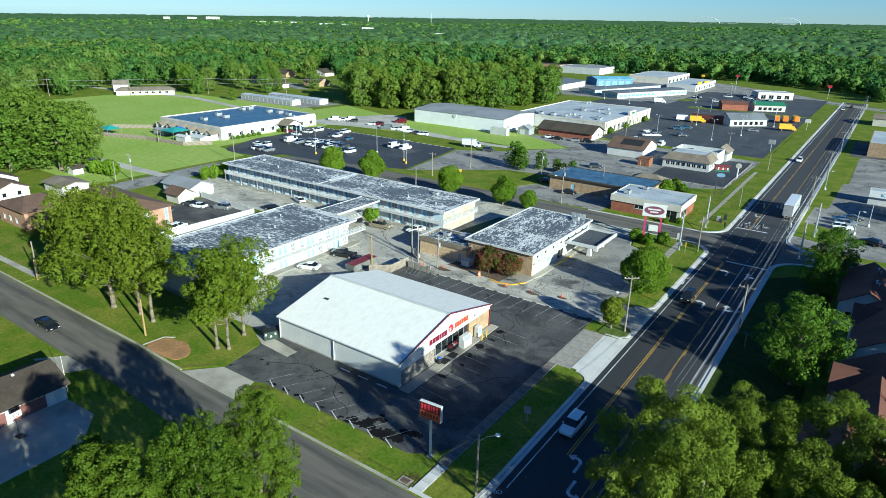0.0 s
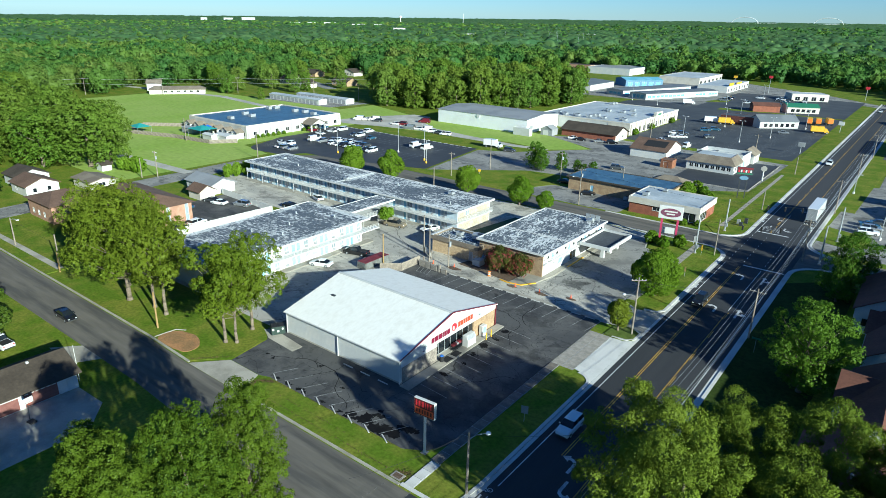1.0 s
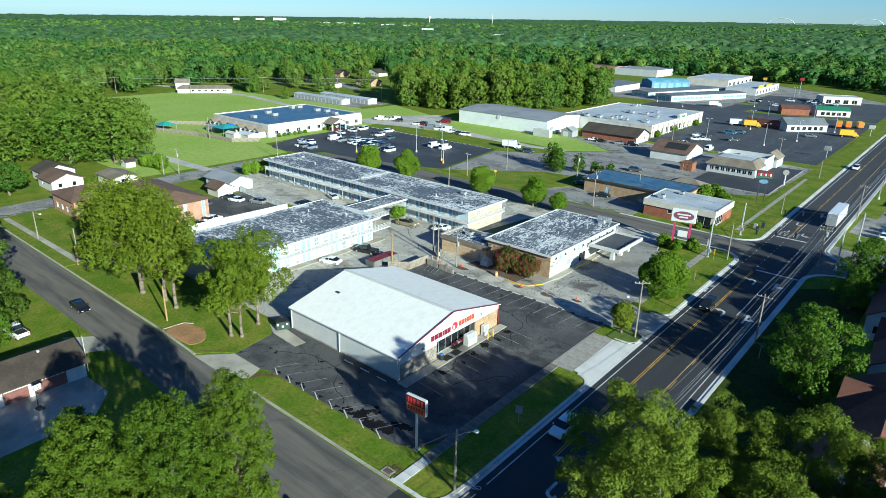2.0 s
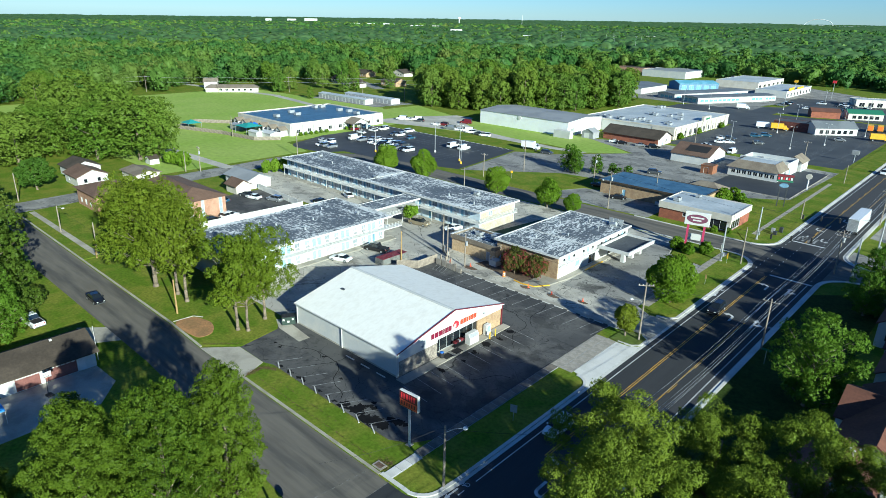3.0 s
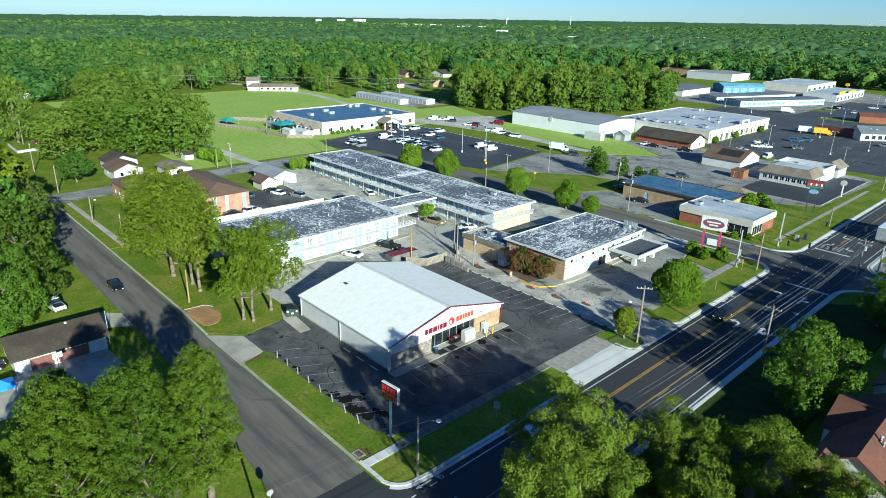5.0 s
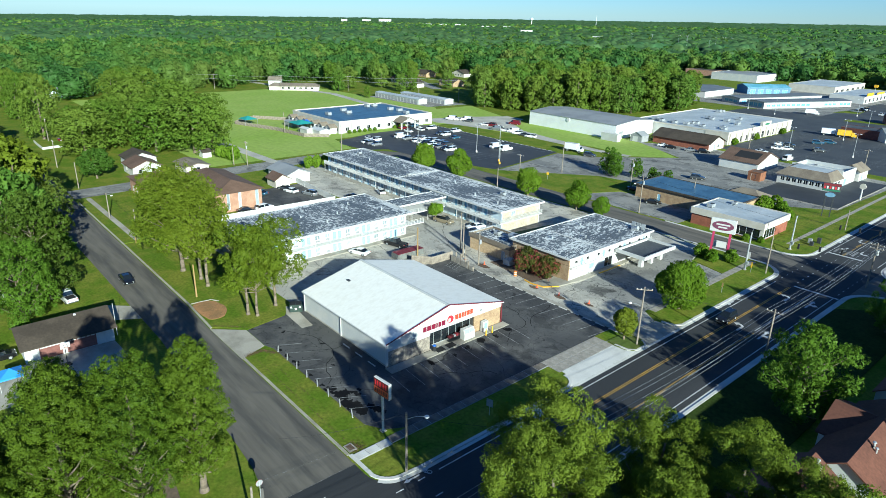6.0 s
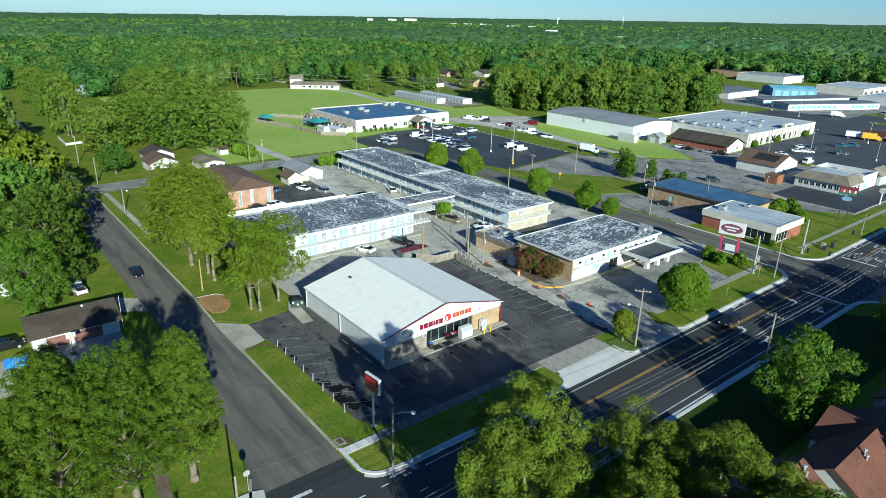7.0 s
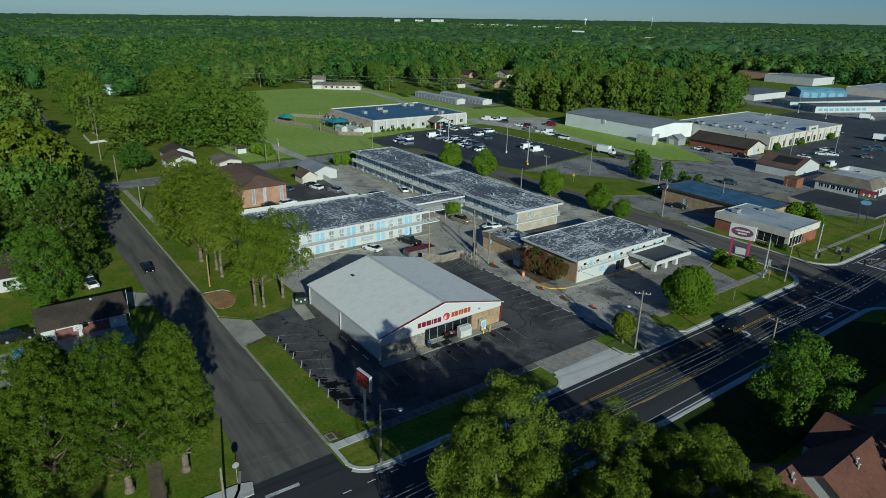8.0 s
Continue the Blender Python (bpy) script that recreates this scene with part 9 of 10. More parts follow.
# motel and flats
parked([("sedan", "white", -87.3, 82.0, 200), ("pickup", "black", -86.6, 91.2, 195), ("sedan", "white", -84.8, 113.6, 250), ("pickup", "tan", -93.0, 110.6, 10), ("sedan", "white", -124.0, 113.8, 160), ("sedan", "black", -123.6, 104.4, 15)], "at the motel", "cars at the motel", 0.014)
parked([("sedan", "red", -147.5, 84.5, 30), ("sedan", "blue", -142.5, 86.0, 200), ("suv", "white", -128.6, 80.6, 100), ("sedan", "black", -129.4, 76.0, 80), ("sedan", "grey", -143.0, 93.8, 195), ("sedan", "white", -139.6, 93.9, 195), ("suv", "silver", -134.0, 96.8, 195)], "behind the flats", "cars behind the flats")
parked([("sedan", "blue", -71.8, 74.5, 80)], "behind the store", "cars behind the store")
parked([("pickup", "white", -99.2, 29.2, 187), ("suv", "black", -82.6, 16.8, 90), ("suv", "black", -96.5, 12.0, 90), ("suv", "white", -225, 43.2, 180), ("sedan", "red", -255, 61, 90)], "on the grass by the houses", "cars by the houses")
# school
rngc = random.Random(23)
cols = ["white"] * 7 + ["silver", "grey", "black", "blue"]
rows = []
spots = [(-192.8, 157.0), (-188.7, 157.5), (-187.3, 152.4), (-184.2, 152.3), (-181.0, 152.3), (-197.3, 180.8), (-207.2, 191.7), (-197.9, 187.4), (-197.8, 193.5), (-184.2, 169.8), (-183.4, 175.0)]
spots += [(-177.8 + 2.9 * k, 169.8) for k in range(8)] + [(-180.2 + 2.9 * k, 175.4) for k in range(6)] + [(-185.4, 188.0), (-182.4, 188.6), (-174.9, 187.4), (-186.5, 198.6)]
for k, (x, y) in enumerate(spots):
    rows.append((("sedan", "suv", "sedan", "minivan", "suv")[k % 5], rngc.choice(cols), x, y + rngc.uniform(-0.3, 0.3), (0 if x < -192 and y < 190 else 90) + rngc.choice((0, 180)) + rngc.uniform(-3, 3)))
rows += [("van", "white", -189.0, 170.1, 90), ("van", "white", -151.8, 188.1, 90), ("van", "white", -146.0, 187.7, 90), ("sedan", "red", -205.5, 184, 90)]
parked(rows, "in the school car park", "cars at the school")
rows = []
for k, (x, y) in enumerate(((-213, 219), (-210.5, 221), (-207, 223.5), (-203.5, 221.5), (-192, 221), (-189, 222.5), (-180, 217), (-176, 218), (-171.5, 219), (-167.5, 217), (-163.5, 216.5), (-159, 216), (-186, 235))):
    rows.append((("van", "sedan", "van", "suv", "sedan", "minivan")[k % 6], ("white", "white", "white", "grey", "white", "red", "silver")[k % 7], x, y, 200 + rngc.uniform(-8, 8)))
parked(rows, "on the gravel lane", "vehicles on the gravel lane")
parked([("suv", "grey", -120.4, 205.5, 10), ("sedan", "black", -82, 176.3, 10), ("sedan", "black", -71.0, 168.6, 20), ("sedan", "white", -114.8, 246.6, 15), ("sedan", "black", -111.2, 245.8, 15), ("sedan", "silver", -103.6, 247.6, 20), ("suv", "black", -98.4, 248.4, 20), ("sedan", "white", -85.4, 268.6, 10), ("van", "white", -73, 262.5, 90), ("suv", "grey", -78, 206, 20)], "in the commercial lot", "cars in the commercial lot")
rows = [("sedan", "white", -87.6, 291, 20), ("sedan", "white", -84.6, 281, 20), ("sedan", "white", -81.8, 283.4, 20), ("suv", "grey", -84.2, 291.8, 20), ("suv", "blue", -79.4, 308.6, 20), ("suv", "blue", -76.6, 314, 20), ("suv", "grey", -72.6, 291, 40), ("sedan", "silver", -50.4, 328, 10)]
for k in range(26):
    rows.append((rngc.choice(["sedan", "suv", "pickup"]), rngc.choice(cols), rngc.choice((-60, -66, -74, -80, -92, -106)) + rngc.uniform(-1, 1), 432 + 2.9 * rngc.randint(0, 17), rngc.choice((0, 180))))
parked(rows, "before the distant shops", "cars before the distant shops")
parked([("suv", "white", -3.2, 181.5, 10), ("suv", "silver", -2.8, 185.5, 10), ("sedan", "blue", -3.6, 189, 10), ("sedan", "grey", -1.6, 192.5, 10), ("suv", "black", 3.2, 172.2, 150), ("sedan", "white", 7.8, 171.8, 150), ("suv", "black", 12.5, 173, 150)], "on the forecourt across the road", "cars across the road")


def box_truck(x, y, turn, label, bodymat, l=6.0, h=3.2, cabmat=None, z=0.03):
    t = thing("box_truck", label, "truck", (x, y, z), turn, "")
    part("box", Geo().box(-l / 2, -1.2, 0.95, l / 2, 1.2, h, 0.04), bodymat, t)
    part("door", Geo().box(-l / 2 - 0.03, -1.1, 1.05, -l / 2 - 0.002, 1.1, h - 0.12), GREY_PAINT if bodymat is not YELLOW else ORANGE, t)
    part("chassis", Geo().box(-l / 2, -0.5, 0.6, l / 2 + 2.0, 0.5, 0.95), DARK_METAL, t)
    cb = part("cab", Geo().prism_y([(l / 2 + 0.15, 0.55), (l / 2 + 2.1, 0.55), (l / 2 + 2.1, 1.35), (l / 2 + 1.5, 1.5), (l / 2 + 1.15, 2.35), (l / 2 + 0.15, 2.35)], -1.05, 1.05), cabmat or PAINTS["white"], t)
    part("windscreen", Geo().add([(l / 2 + 1.52, -0.95, 1.52), (l / 2 + 1.52, 0.95, 1.52), (l / 2 + 1.2, 0.9, 2.28), (l / 2 + 1.2, -0.9, 2.28)], [(0, 1, 2, 3)]), DARK_GLASS, cb)
    for xx in (-l / 2 + 1.2, l / 2 + 1.3):
        for s in (-1, 1):
            hb = new("wheel")
            hb.parent, hb.location, hb.scale = t, (xx, s * 1.0, 0.45), (1.36, 1.4, 1.36)
            new("tyre", WHEEL_T).parent = hb
            new("rim", WHEEL_R).parent = hb
    return t


box_truck(-130.5, 207.6, 10, "white box truck parked by the gravel lane", PAINTS["white"], 5.0, 3.2)
box_truck(-15.7, 188.0, 90, "long white lorry with a box trailer on the main road", PAINTS["white"], 13.5, 4.0, z=0.022)
for x, y, a in ((-46.5, 368, 100), (-42.8, 370, 100), (-38.6, 374, 110), (-39, 341, 20), (-79, 337, 20)):
    box_truck(x, y, a, "yellow rental box truck", YELLOW, 5.5, 3.3, YELLOW)
box_truck(-85.5, 336.5, 20, "white box truck before the shops", PAINTS["white"], 5.5, 3.2)
box_truck(-118, 402, 20, "white box truck at the glazed row", PAINTS["white"], 5.0, 3.2)

# ---- poles, wires, lamps, signs ----
def utility_pole(x, y, h, arm=True, lamp=None, turn=0.0, mat=None, transformer=False, label="weathered wooden utility pole with a crossarm", arms=1):
    p = thing("utility_pole", label, "utility pole", (x, y, 0), turn, "utility poles")
    part("shaft", Geo().tube((0, 0, 0), (0, 0, h), 0.16, 0.11, 8), mat or WOOD_POLE, p)
    if arm:
        for k in range(arms):
            z = h - 0.5 - 0.7 * k
            ca = part("crossarm", Geo().box(-1.2, -0.06, z - 0.06, 1.2, 0.06, z + 0.06), WOOD_POLE, p)
            for xx in (-1.1, -0.5, 0.5, 1.1):
                part("insulator", Geo().tube((xx, 0, z + 0.06), (xx, 0, z + 0.24), 0.05, 0.04, 6), LAMP, ca)
    if transformer:
        part("transformer", Geo().tube((0.3, 0, h - 2.4), (0.3, 0, h - 1.5), 0.26, n=10), GALV, p)
    if lamp:
        ang, ln, z = lamp
        dx, dy = math.cos(radians(ang)), math.sin(radians(ang))
        part("lamp_arm", Geo().tube((0, 0, z), (dx * ln * 0.5, dy * ln * 0.5, z + 0.25), 0.035, n=6).tube((dx * ln * 0.5, dy * ln * 0.5, z + 0.25), (dx * ln, dy * ln, z + 0.15), 0.035, n=6), GALV, p)
        part("lamp_head", Geo().ball((dx * (ln + 0.25), dy * (ln + 0.25), z + 0.1), 0.3, 10, 6, 0.5), LAMP, p)
    return p


def lamp_post(x, y, h, arms=((0, 1.2),), label="grey steel lamp post over the car park", base=True, mat=None):
    p = thing("lamp_post", label, "lamp post", (x, y, 0), 0, "lamp posts")
    part("shaft", Geo().tube((0, 0, 0), (0, 0, h), 0.11, 0.07, 8), mat or GALV, p)
    if base:
        part("base", Geo().tube((0, 0, 0), (0, 0, 0.75), 0.35, 0.3, 10), YELLOW if base == 2 else CONCRETE_NEW, p)
    for ang, ln in arms:
        dx, dy = math.cos(radians(ang)), math.sin(radians(ang))
        part("lamp_arm", Geo().tube((0, 0, h - 0.1), (dx * ln, dy * ln, h), 0.04, n=6), GALV, p)
        part("lamp_head", Geo().box(dx * ln - 0.3, dy * ln - 0.2, h - 0.06, dx * ln + 0.3, dy * ln + 0.2, h + 0.1, 0.03), LAMP, p)
    return p


def wire(name, label, p, q, sag, r=0.02, mat=None, n=14):
    g = Geo()
    p, q = Vector(p), Vector(q)
    pts = [p.lerp(q, i / n) - Vector((0, 0, sag * 4 * (i / n) * (1 - i / n))) for i in range(n + 1)]
    g.sweep(pts, r)
    return tagged(part(name, g, mat or WIRE), label, "wire", "overhead wires")


# line on the far side of the main road
ys = [20, 62, 105.2, 150, 196, 242, 290, 340, 395, 450]
for i, y in enumerate(ys):
    utility_pole(-12.2, y, 9.3 if y != 105.2 else 8.7, turn=0, arms=2 if y in (62, 150) else 1, transformer=(y in (62, 150)))
for a, b in zip(ys, ys[1:]):
    for xx, hh in ((-1.1, 9.0), (-0.5, 9.0), (0.5, 9.0), (1.1, 9.0), (-0.2, 7.2), (-0.15, 6.6)):
        wire("power_line", "thin overhead power line along the main road", (-12.2 + xx, a, hh - (0.6 if a == 105.2 else 0)), (-12.2 + xx, b, hh - (0.6 if b == 105.2 else 0)), 0.7, 0.011 if hh > 8 else 0.015, WIRE)
utility_pole(-27.3, 94.2, 10.0, lamp=(150, 1.7, 6.6), label="dark wooden utility pole with a lamp on the island", mat=WOOD_POLE, turn=40)
utility_pole(-26.75, 47.9, 7.9, arm=False, lamp=(60, 2.0, 7.0), label="grey wooden lamp pole at the street corner")
utility_pole(-86.8, 47.1, 6.2, arm=False, mat=WOOD_YELLOW, label="yellowish wooden pole in the grass")
utility_pole(-28.1, 30.6, 6.45, arm=False, label="tall wooden pole at the street corner")
utility_pole(-144.3, 47.8, 6.2, arm=False, lamp=(20, 1.8, 5.8), label="grey wooden lamp pole beside the side street")
utility_pole(-177.9, 48.5, 7.5, arm=False, label="wooden utility pole by the back street"), utility_pole(-208.4, 49.2, 8.8, arm=True, label="wooden utility pole by the side street"), utility_pole(-256.9, 55.9, 8.5)
utility_pole(-124, 48.2, 7.0, arm=False, label="leaning wooden pole by the trees"), utility_pole(-122.4, 47.4, 4.0, arm=False, mat=WOOD_YELLOW, label="short yellow stay pole by the trees")
for x, y, h, kw in ((-84.9, 178.5, 9.0, dict(transformer=True)), (-68.2, 157.5, 10.2, dict(transformer=True, lamp=(180, 2.0, 7.4))), (-110.2, 177.0, 10.0, dict(arm=False)), (-113.9, 160.4, 7.5, {}), (-65.3, 179.9, 6.7, dict(arm=False)), (-89.3, 265.9, 10.6, {}), (-177.7, 98.4, 8.0, dict(transformer=True)), (-176.7, 134, 9, dict(arm=False)), (-109.1, 145.6, 6.0, dict(arm=False)), (-224.2, 136.2, 8.5, dict(arm=False)), (-46.8, 258.5, 9.0, {}), (-29.8, 240.2, 6.0, dict(arm=False)), (-28.2, 186.6, 5.4, dict(arm=False)), (-180.5, 95, 6, dict(arm=False)), (-262, 268, 10, dict(arm=False))):
    utility_pole(x, y, h, **kw)
far_line = [(-412, 140), (-386.9, 172.6), (-361.1, 205.2), (-337.2, 240.1), (-306.7, 273.8), (-276, 306)]
for (xa, ya), (xb, yb) in zip(far_line, far_line[1:]):
    utility_pole(xb, yb, 9.5, turn=40, label="distant wooden utility pole at the field edge")
    for dz in (9.2, 6.6):
        wire("power_line", "distant power line along the edge of the field", (xa, ya, dz), (xb, yb, dz), 0.8, 0.05, WIRE)
# behind the store: three poles, meter bank
for x, y, h in ((-76.2, 101.0, 8.5), (-72.6, 98.4, 7.6), (-67.4, 98.0, 7.0)):
    utility_pole(x, y, h, arm=False, transformer=(y < 98.2), label="wooden service pole behind the store")
utility_pole(-78.5, 90.8, 6.5, arm=False, mat=WOOD_YELLOW, label="wooden pole behind the container")
bw = thing("block_wall", "low weathered concrete block wall with broken ends behind the store", "wall", (-72.6, 95.1, 0.03), -4)
for i, (x, w_, h_) in enumerate(((0.0, 1.5, 1.25), (1.75, 1.3, 1.35), (3.3, 1.5, 1.15), (5.1, 0.5, 1.5), (6.0, 1.1, 0.9))):
    part("wall_panel", Geo().box(x, -0.12, 0, x + w_, 0.12, h_, 0.02), CONCRETE_OLD, bw)
    part("post", Geo().box(x + w_ + 0.03, -0.09, 0, x + w_ + 0.2, 0.09, h_ + 0.12, 0.02), WOOD_POLE, bw)
mt = thing("meter_bank", "timber board of pale electric meters between two poles", "meter board", (-75.6, 101.2, 0), -35)
part("board", Geo().box(0, -0.05, 0.2, 3.6, 0.05, 2.0), WOOD_POLE, mt)
for i in range(10):
    part("meter", Geo().box(0.1 + 0.35 * i, -0.2, 0.6 + 0.15 * (i % 3), 0.38 + 0.35 * i, -0.052, 1.5 + 0.15 * (i % 3), 0.03), WHITE_TRIM, mt)
for (a, b) in (((-27.3, 94.2, 9.6), (-67.4, 98.0, 6.8)), ((-67.4, 98.0, 6.8), (-72.6, 98.4, 7.4)), ((-72.6, 98.4, 7.4), (-76.2, 101.0, 8.2)), ((-12.2, 105.2, 8.2), (-27.3, 94.2, 9.5)), ((-26.9, 47.1, 7.9), (-12.2, 62, 7.0)), ((-26.9, 47.1, 7.8), (-31.3, 35.2, 7.8)), ((-144.3, 47.8, 6.0), (-86.8, 47.1, 6.0)), ((-12.2, 150, 8.6), (-68.2, 157.5, 9.8)), ((-68.2, 157.5, 9.8), (-84.9, 178.5, 8.6)), ((-360, 196, 9.6), (-330, 226, 9.6)), ((-330, 226, 9.6), (-300, 262, 9.6))):
    wire("service_wire", "thin dark overhead service wire", a, b, 0.5, 0.018, WIRE_DARK)

# signal masts at the crossing
for x, y, h, lean in ((-31.5, 139.8, 8.2, 0), (-30.9, 160.6, 8.0, 0), (-9.0, 150.4, 8.6, 0), (-8.2, 169.9, 8.4, 0)):
    m = thing("signal_pole", "pale grey steel signal pole at the crossing", "signal pole", (x, y, 0), 0, "signal poles")
    part("shaft", Geo().tube((0, 0, 0), (0, 0, h), 0.2, 0.13, 10), GALV, m)
    part("base", Geo().tube((0, 0, 0), (0, 0, 0.25), 0.4, 0.35, 10), CONCRETE, m)
    part("control_box", Geo().box(0.2, -0.2, 1.2, 0.5, 0.2, 2.0, 0.03), GALV, m)
utility_pole(-27.8, 141.2, 8.2, label="dark wooden pole on the corner verge", arm=False)
for a, b in (((-31.5, 139.8, 7.6), (-9.0, 150.4, 7.8)), ((-30.9, 160.6, 7.6), (-8.2, 169.9, 7.8))):
    wire("span_wire", "dark span wire across the crossing", a, b, 0.5, 0.025, WIRE_DARK)
    for f in (0.35, 0.5, 0.65):
        c = Vector(a).lerp(Vector(b), f)
        sg = thing("traffic_signal", "dark traffic signal hanging from the span wire", "traffic signal", (c.x, c.y, c.z - 1.5), 0, "traffic signals")
        part("housing", Geo().box(-0.17, -0.15, 0, 0.17, 0.15, 1.05, 0.03), BLACK, sg)
        part("hanger", Geo().tube((0, 0, 1.05), (0, 0, 1.15), 0.03, n=6), GALV, sg)
# street furniture on the corner grass
def road_sign(x, y, w, h, top, mat, label, turn=0):
    s = thing("road_sign", label, "road sign", (x, y, 0), turn, "road signs")
    part("post", Geo().box(-0.03, -0.03, 0, 0.03, 0.03, top - h / 2), GALV, s)
    part("plate", Geo().box(-w / 2, -0.06, top - h, w / 2, -0.03, top), mat, s)


s = thing("stop_sign", "octagonal stop sign with a dull grey back on a steel post", "road sign", (-32.9, 33.4, 0), -90, "road signs")
part("post", Geo().box(-0.03, -0.03, 0, 0.03, 0.03, 2.5), GALV, s)
part("plate", Geo().tube((0, -0.06, 2.2), (0, -0.035, 2.2), 0.4, n=8), RED_PAINT, s, "red octagonal face")
part("back", Geo().tube((0, -0.034, 2.2), (0, -0.03, 2.2), 0.39, n=8), GREY_PAINT, s, "grey back of the plate")
road_sign(-28.6, 62.8, 0.9, 1.1, 2.4, GREY_PAINT, "grey-backed road sign on two posts in the verge", 20)
road_sign(-28.8, 124.6, 0.3, 0.9, 2.1, WOOD_YELLOW, "slim marker post in the verge"), road_sign(-30.0, 139.2, 0.25, 1.2, 2.4, YELLOW, "yellow guy-wire guard by the corner pole")
road_sign(-10.4, 100.8, 1.3, 0.35, 2.6, GREEN_PAINT, "green street name sign beside the pole"), road_sign(-106.5, 165.4, 0.75, 0.75, 2.4, YELLOW, "yellow warning sign at the lot entrance", 20)
for i, (x, y) in enumerate(((-28.9, 167.5), (-29.8, 169.0), (-28.4, 170.5))):
    ub = part("utility_box", Geo().box(-0.4, -0.3, 0, 0.4, 0.3, 0.9 + 0.2 * (i % 3), 0.04), GREY_PAINT if i == 1 else DARK_METAL)
    ub.location = (x, y, 0.09)
    tagged(ub, "small metal utility box on the corner grass", "utility box", "utility boxes")
for i, (x, y) in enumerate(((-72.6, 96.5), (-71.2, 96.5), (-69.8, 96.5))):
    gt = part("guard_post", Geo().box(-0.12, -0.12, 0, 0.12, 0.12, 1.5, 0.02), WOOD_POLE)
    gt.location = (x, y, 0.02)
    tagged(gt, "weathered timber guard post behind the store", "guard post", "guard posts")
# works along the upper kerb of the store lot
for i, (x, y, w_, d_, m_) in enumerate(((-66.2, 98.2, 3.4, 1.4, SOIL), (-60.5, 98.8, 2.2, 1.0, CONCRETE), (-52.5, 98.2, 2.2, 1.0, SOIL), (-46.5, 98.6, 2.6, 1.1, SOIL), (-41.2, 100.2, 2.0, 0.9, SOIL))):
    tr = part("dug_patch", Geo().prism([(x + w_ * 0.5 * math.cos(a) * (1 + 0.2 * math.sin(3 * a)), y + d_ * 0.5 * math.sin(a)) for a in [k * math.pi / 6 for k in range(12)]], -0.1, 0.05 + 0.02 * (i % 2)), m_)
    tagged(tr, "freshly dug patch of soil in the driveway", "dug patch", "dug patches")
cone_m = Geo().box(-0.2, -0.2, 0, 0.2, 0.2, 0.04).tube((0, 0, 0.04), (0, 0, 0.75), 0.15, 0.03, 10).mesh("traffic_cone")
for x, y in ((-66.6, 98.9), (-52.0, 98.6), (-47.0, 99.0), (-41.4, 100.6), (-71, 97.6)):
    tc_ = part("traffic_cone", cone_m, ORANGE_RED)
    tc_.location = (x, y, 0.04)
    tagged(tc_, "orange traffic cone beside the dug driveway", "traffic cone", "traffic cones")
brl = thing("traffic_barrel", "orange and white work-zone barrel", "traffic barrel", (-58.6, 99.6, 0.02))
part("drum", Geo().tube((0, 0, 0), (0, 0, 1.0), 0.3, 0.25, 14), ORANGE, brl)
for z in (0.3, 0.65):
    part("band", Geo().tube((0, 0, z), (0, 0, z + 0.15), 0.305 - 0.05 * z, 0.3 - 0.05 * z, 14), WHITE_TRIM, brl)

# lamp posts of the lots
for x, y, h in ((-134.3, 171.9, 12.4), (-131, 168.9, 8), (-150, 176, 10), (-165, 160, 9), (-192, 176, 9), (-82.7, 287.6, 8.7), (-76.2, 328.3, 9), (-52.3, 310.7, 9), (-60, 290, 9), (-45, 350, 9), (-60, 380, 9), (-80, 372, 9), (-100, 420, 9), (-60, 440, 9), (-90, 470, 9), (-130, 385, 9), (-150, 396, 9)):
    lamp_post(x, y, h, ((0, 1.0), (180, 1.0)), base=2 if y < 175 else True)
for x, y in ((-0.5, 178), (2, 188), (-11, 224)):
    lamp_post(x, y, 6.0, ((0, 1.0),), "grey steel lamp post across the main road")
for x, y in ((-536, 852), (-517, 875), (-475, 897), (-472, 870), (-440, 836), (-405, 845), (-396, 812)):
    lamp_post(x, y, 27, ((0, 1.5), (180, 1.5)), "tall ball field light mast among the woods")
# diner sign, small signs
ds = thing("pylon_sign", "tall pylon sign with red and green panels before the diner", "pylon sign", (-36.0, 195.6, 0.09), 20)
for x in (-0.9, 0.9):
    part("post", Geo().box(x - 0.12, -0.12, 0, x + 0.12, 0.12, 7.0), DARK_METAL, ds)
db = part("board", Geo().box(-2.1, -0.25, 6.9, 2.1, 0.25, 9.0, 0.05), DARK_METAL, ds)
part("panel", Geo().box(-2.0, -0.28, 8.35, 2.0, -0.252, 8.95), RED_DARK, db), part("panel", Geo().box(-2.0, -0.28, 6.95, 2.0, -0.252, 7.35), GREEN_PAINT, db)
for i in range(6):
    part("lettering_bar", Geo().box(-1.8 + 0.62 * i, -0.285, 7.5, -1.38 + 0.62 * i, -0.255, 8.2), WHITE_TRIM if i % 2 else RED_PAINT, db)
part("oval_panel", Geo().prism_y([(1.2 * math.cos(a), 5.9 + 0.6 * math.sin(a)) for a in [k * math.pi / 8 for k in range(16)]], -0.2, 0.2), BLUE_DEEP, ds)
lp = thing("roadside_sign", "white octagonal sign on a pale post by the lot", "sign", (-36.1, 222.2, 0.04))
part("post", Geo().tube((0, 0, 0), (0, 0, 3.4), 0.25, 0.2, 8), WHITE_TRIM, lp)
part("plate", Geo().prism_y([(0.9 * math.cos(a), 4.0 + 0.9 * math.sin(a)) for a in [math.pi / 8 + k * math.pi / 4 for k in range(8)]], -0.12, 0.12), CREAM_WALL, lp)
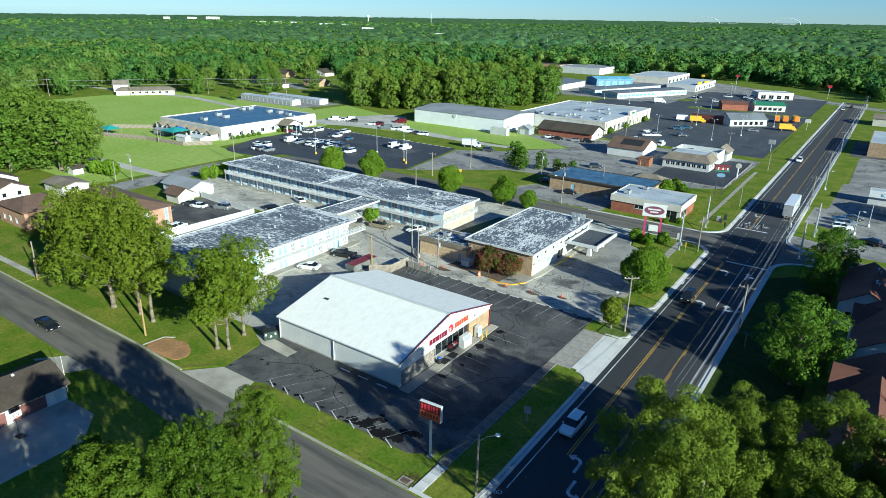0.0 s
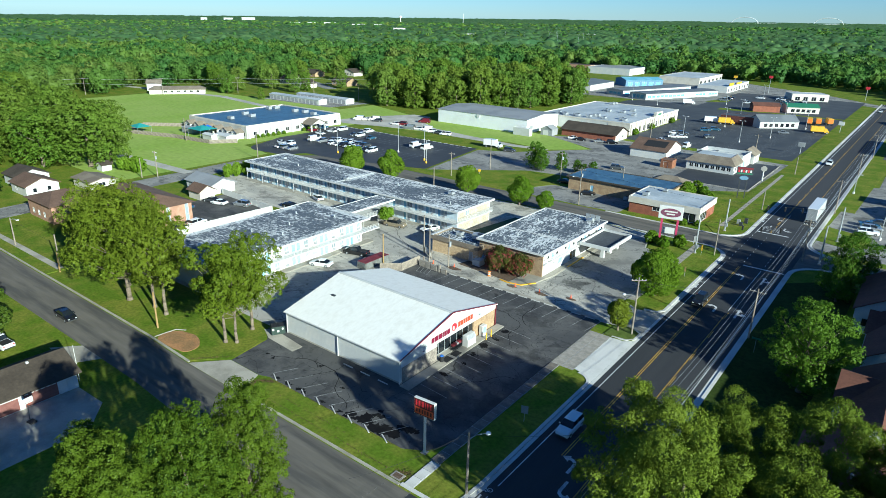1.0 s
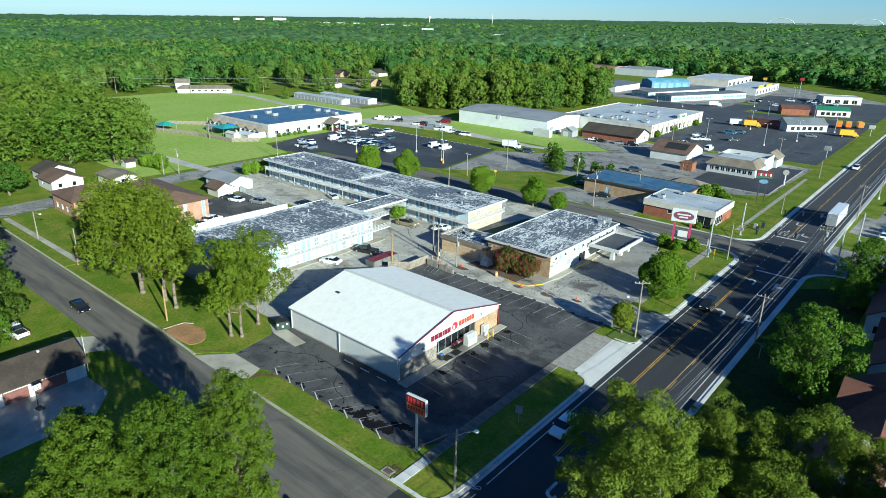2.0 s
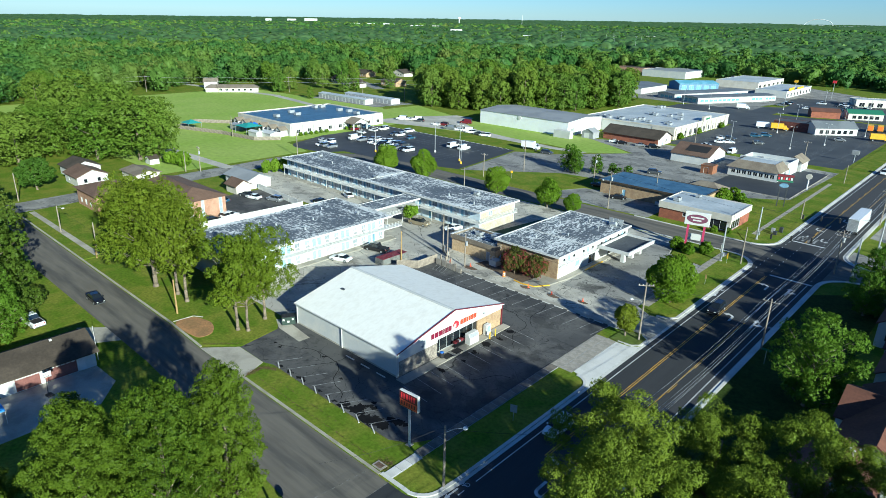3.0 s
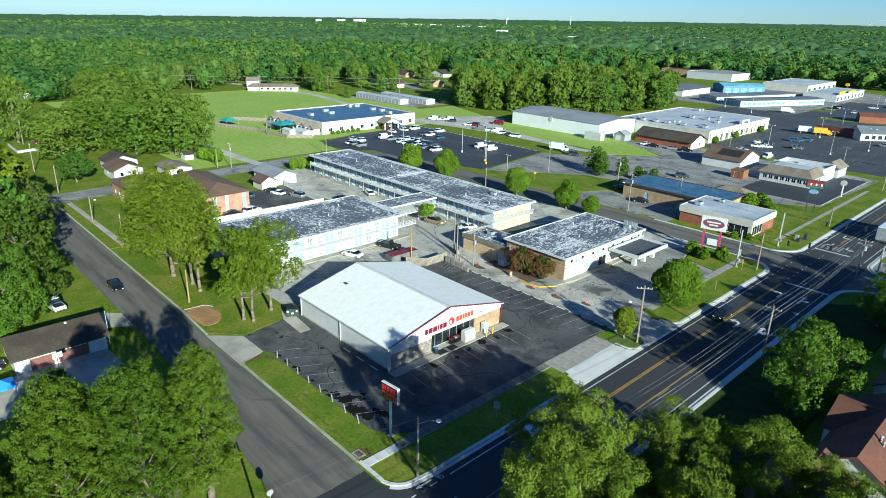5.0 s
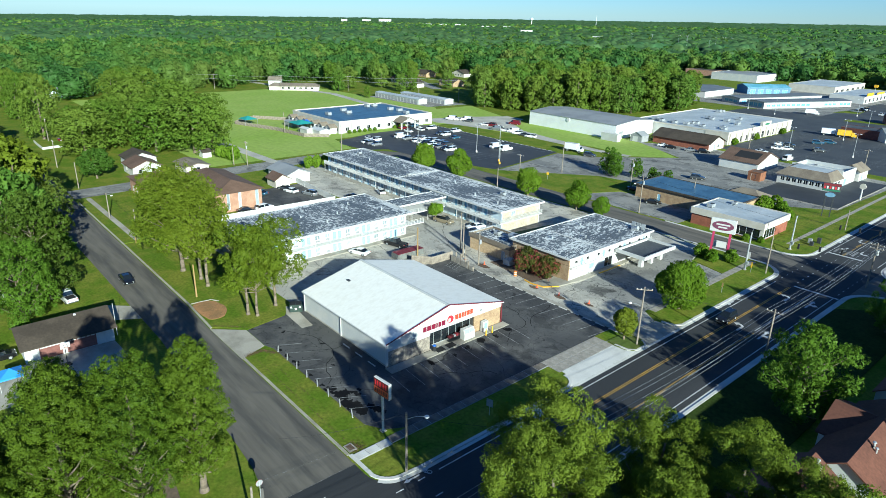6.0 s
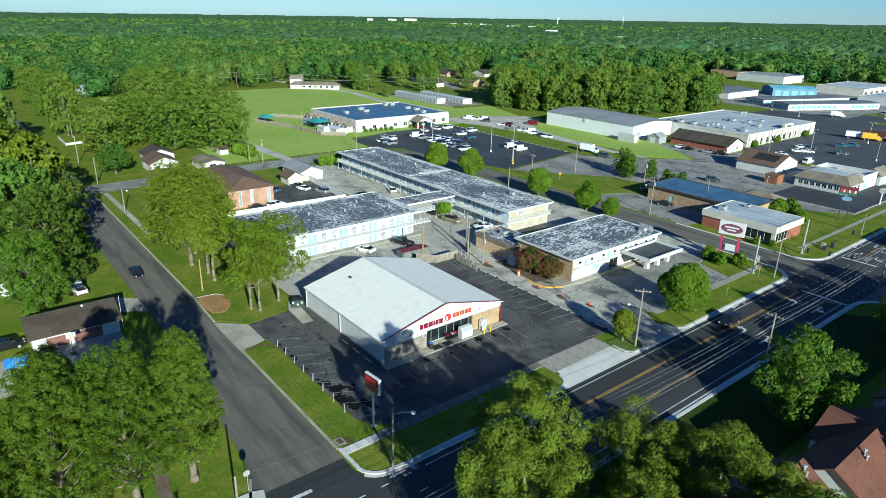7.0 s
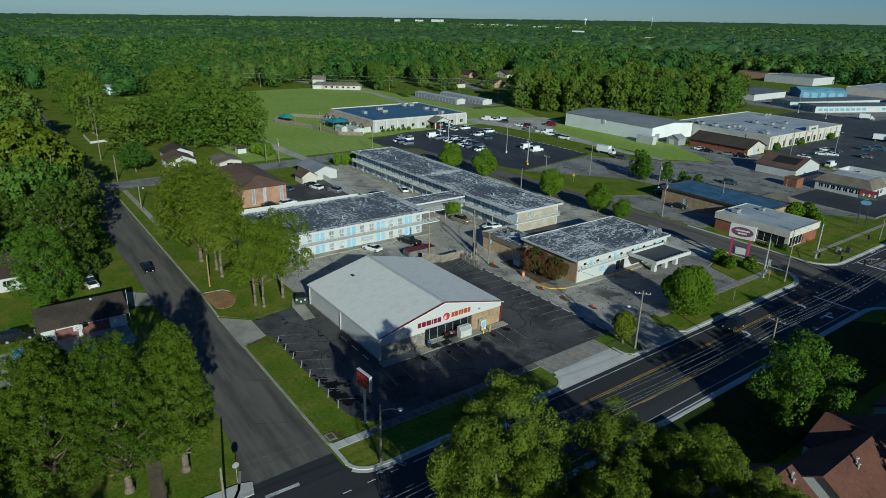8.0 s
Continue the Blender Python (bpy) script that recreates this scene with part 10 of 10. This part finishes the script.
for x, y, h, m_ in ((-35.4, 280.8, 4.5, GREY_PAINT), (-118, 505, 11, YELLOW), (-96, 512, 12, RED_PAINT), (-37, 514, 9, RED_PAINT), (-31, 352, 5, WHITE_TRIM)):
    pg = thing("pylon_sign", "distant coloured shop sign on a post", "pylon sign", (x, y, 0.02), 0, "shop signs")
    part("post", Geo().tube((0, 0, 0), (0, 0, h - 1.5), 0.15, n=8), GALV, pg)
    part("board", Geo().box(-1.2, -0.3, h - 1.7, 1.2, 0.3, h, 0.05), m_, pg)
ib = thing("kiosk_sign", "pale sign board on the kiosk roof edge", "sign", (0.5, 213.4, 2.2))
part("board", Geo().box(0, 0, 0, 6.0, 0.3, 1.9), LAMP, ib)
cu = bpy.data.curves.new("lettering", "FONT")
cu.body, cu.size, cu.extrude = "ICE", 1.3, 0.02
lt = new("lettering", cu)
lt.data.materials.append(BLUE_PAINT)
lt.parent, lt.matrix_basis = ib, pose(2.9, -0.03, 0.45, 90, 0, 0)

# far landmarks
tw = thing("water_tower", "distant white water tower above the woods", "water tower", (-1713, 1952, float(relief(-1713, 1952))))
part("stem", Geo().tube((0, 0, 0), (0, 0, 30), 2.0, 1.6, 8), LAMP, tw)
part("tank", Geo().ball((0, 0, 34), 6.5, 12, 7, 0.8), LAMP, tw)
tw = thing("radio_mast", "distant thin radio mast on the horizon", "radio mast", (-1526, 2104, float(relief(-1526, 2104))))
part("shaft", Geo().tube((0, 0, 0), (0, 0, 48), 1.0, 0.5, 6), LAMP, tw)
for bx, by in ((-1036, 4280), (-609, 4360)):
    ar = thing("arch_bridge", "pale steel arch bridge far on the horizon", "bridge", (bx, by, float(relief(bx, by))), 0, "arch bridges")
    g = Geo()
    ring = [(74 * math.cos(a), 12 + 36 * math.sin(a)) for a in [k * math.pi / 16 for k in range(17)]]
    for a, b in zip(ring, ring[1:]):
        g.tube((a[0], 0, a[1]), (b[0], 0, b[1]), 2.0, n=6)
    part("arch", g, LAMP, ar)
    part("deck", Geo().box(-110, -4, 13, 240, 4, 16), LAMP, ar)
for x, y, w_, d_, h_ in ((-2472, 1688, 60, 20, 24), (-2431, 1748, 90, 20, 26), (-2520, 1610, 40, 20, 24), (-1692, 1399, 50, 16, 20), (-1650, 1434, 40, 16, 20), (-1612, 1469, 60, 16, 20), (-1560, 1440, 36, 14, 19), (-1384, 1369, 60, 20, 19.5), (-1330, 1403, 40, 18, 19), (-1018, 1139, 44, 20, 18.5), (-694, 965, 42, 16, 17), (-540, 1130, 34, 16, 18)):
    far = trade("distant white flat-roofed building among the trees", x, y, x + w_ * 0.6, y + d_ * 0.6, h_ - 2.6, WHITE_WALL, ROOF_PALE, name="far_building")
    far.location.z = float(relief(x, y))
    turned(far, 44)
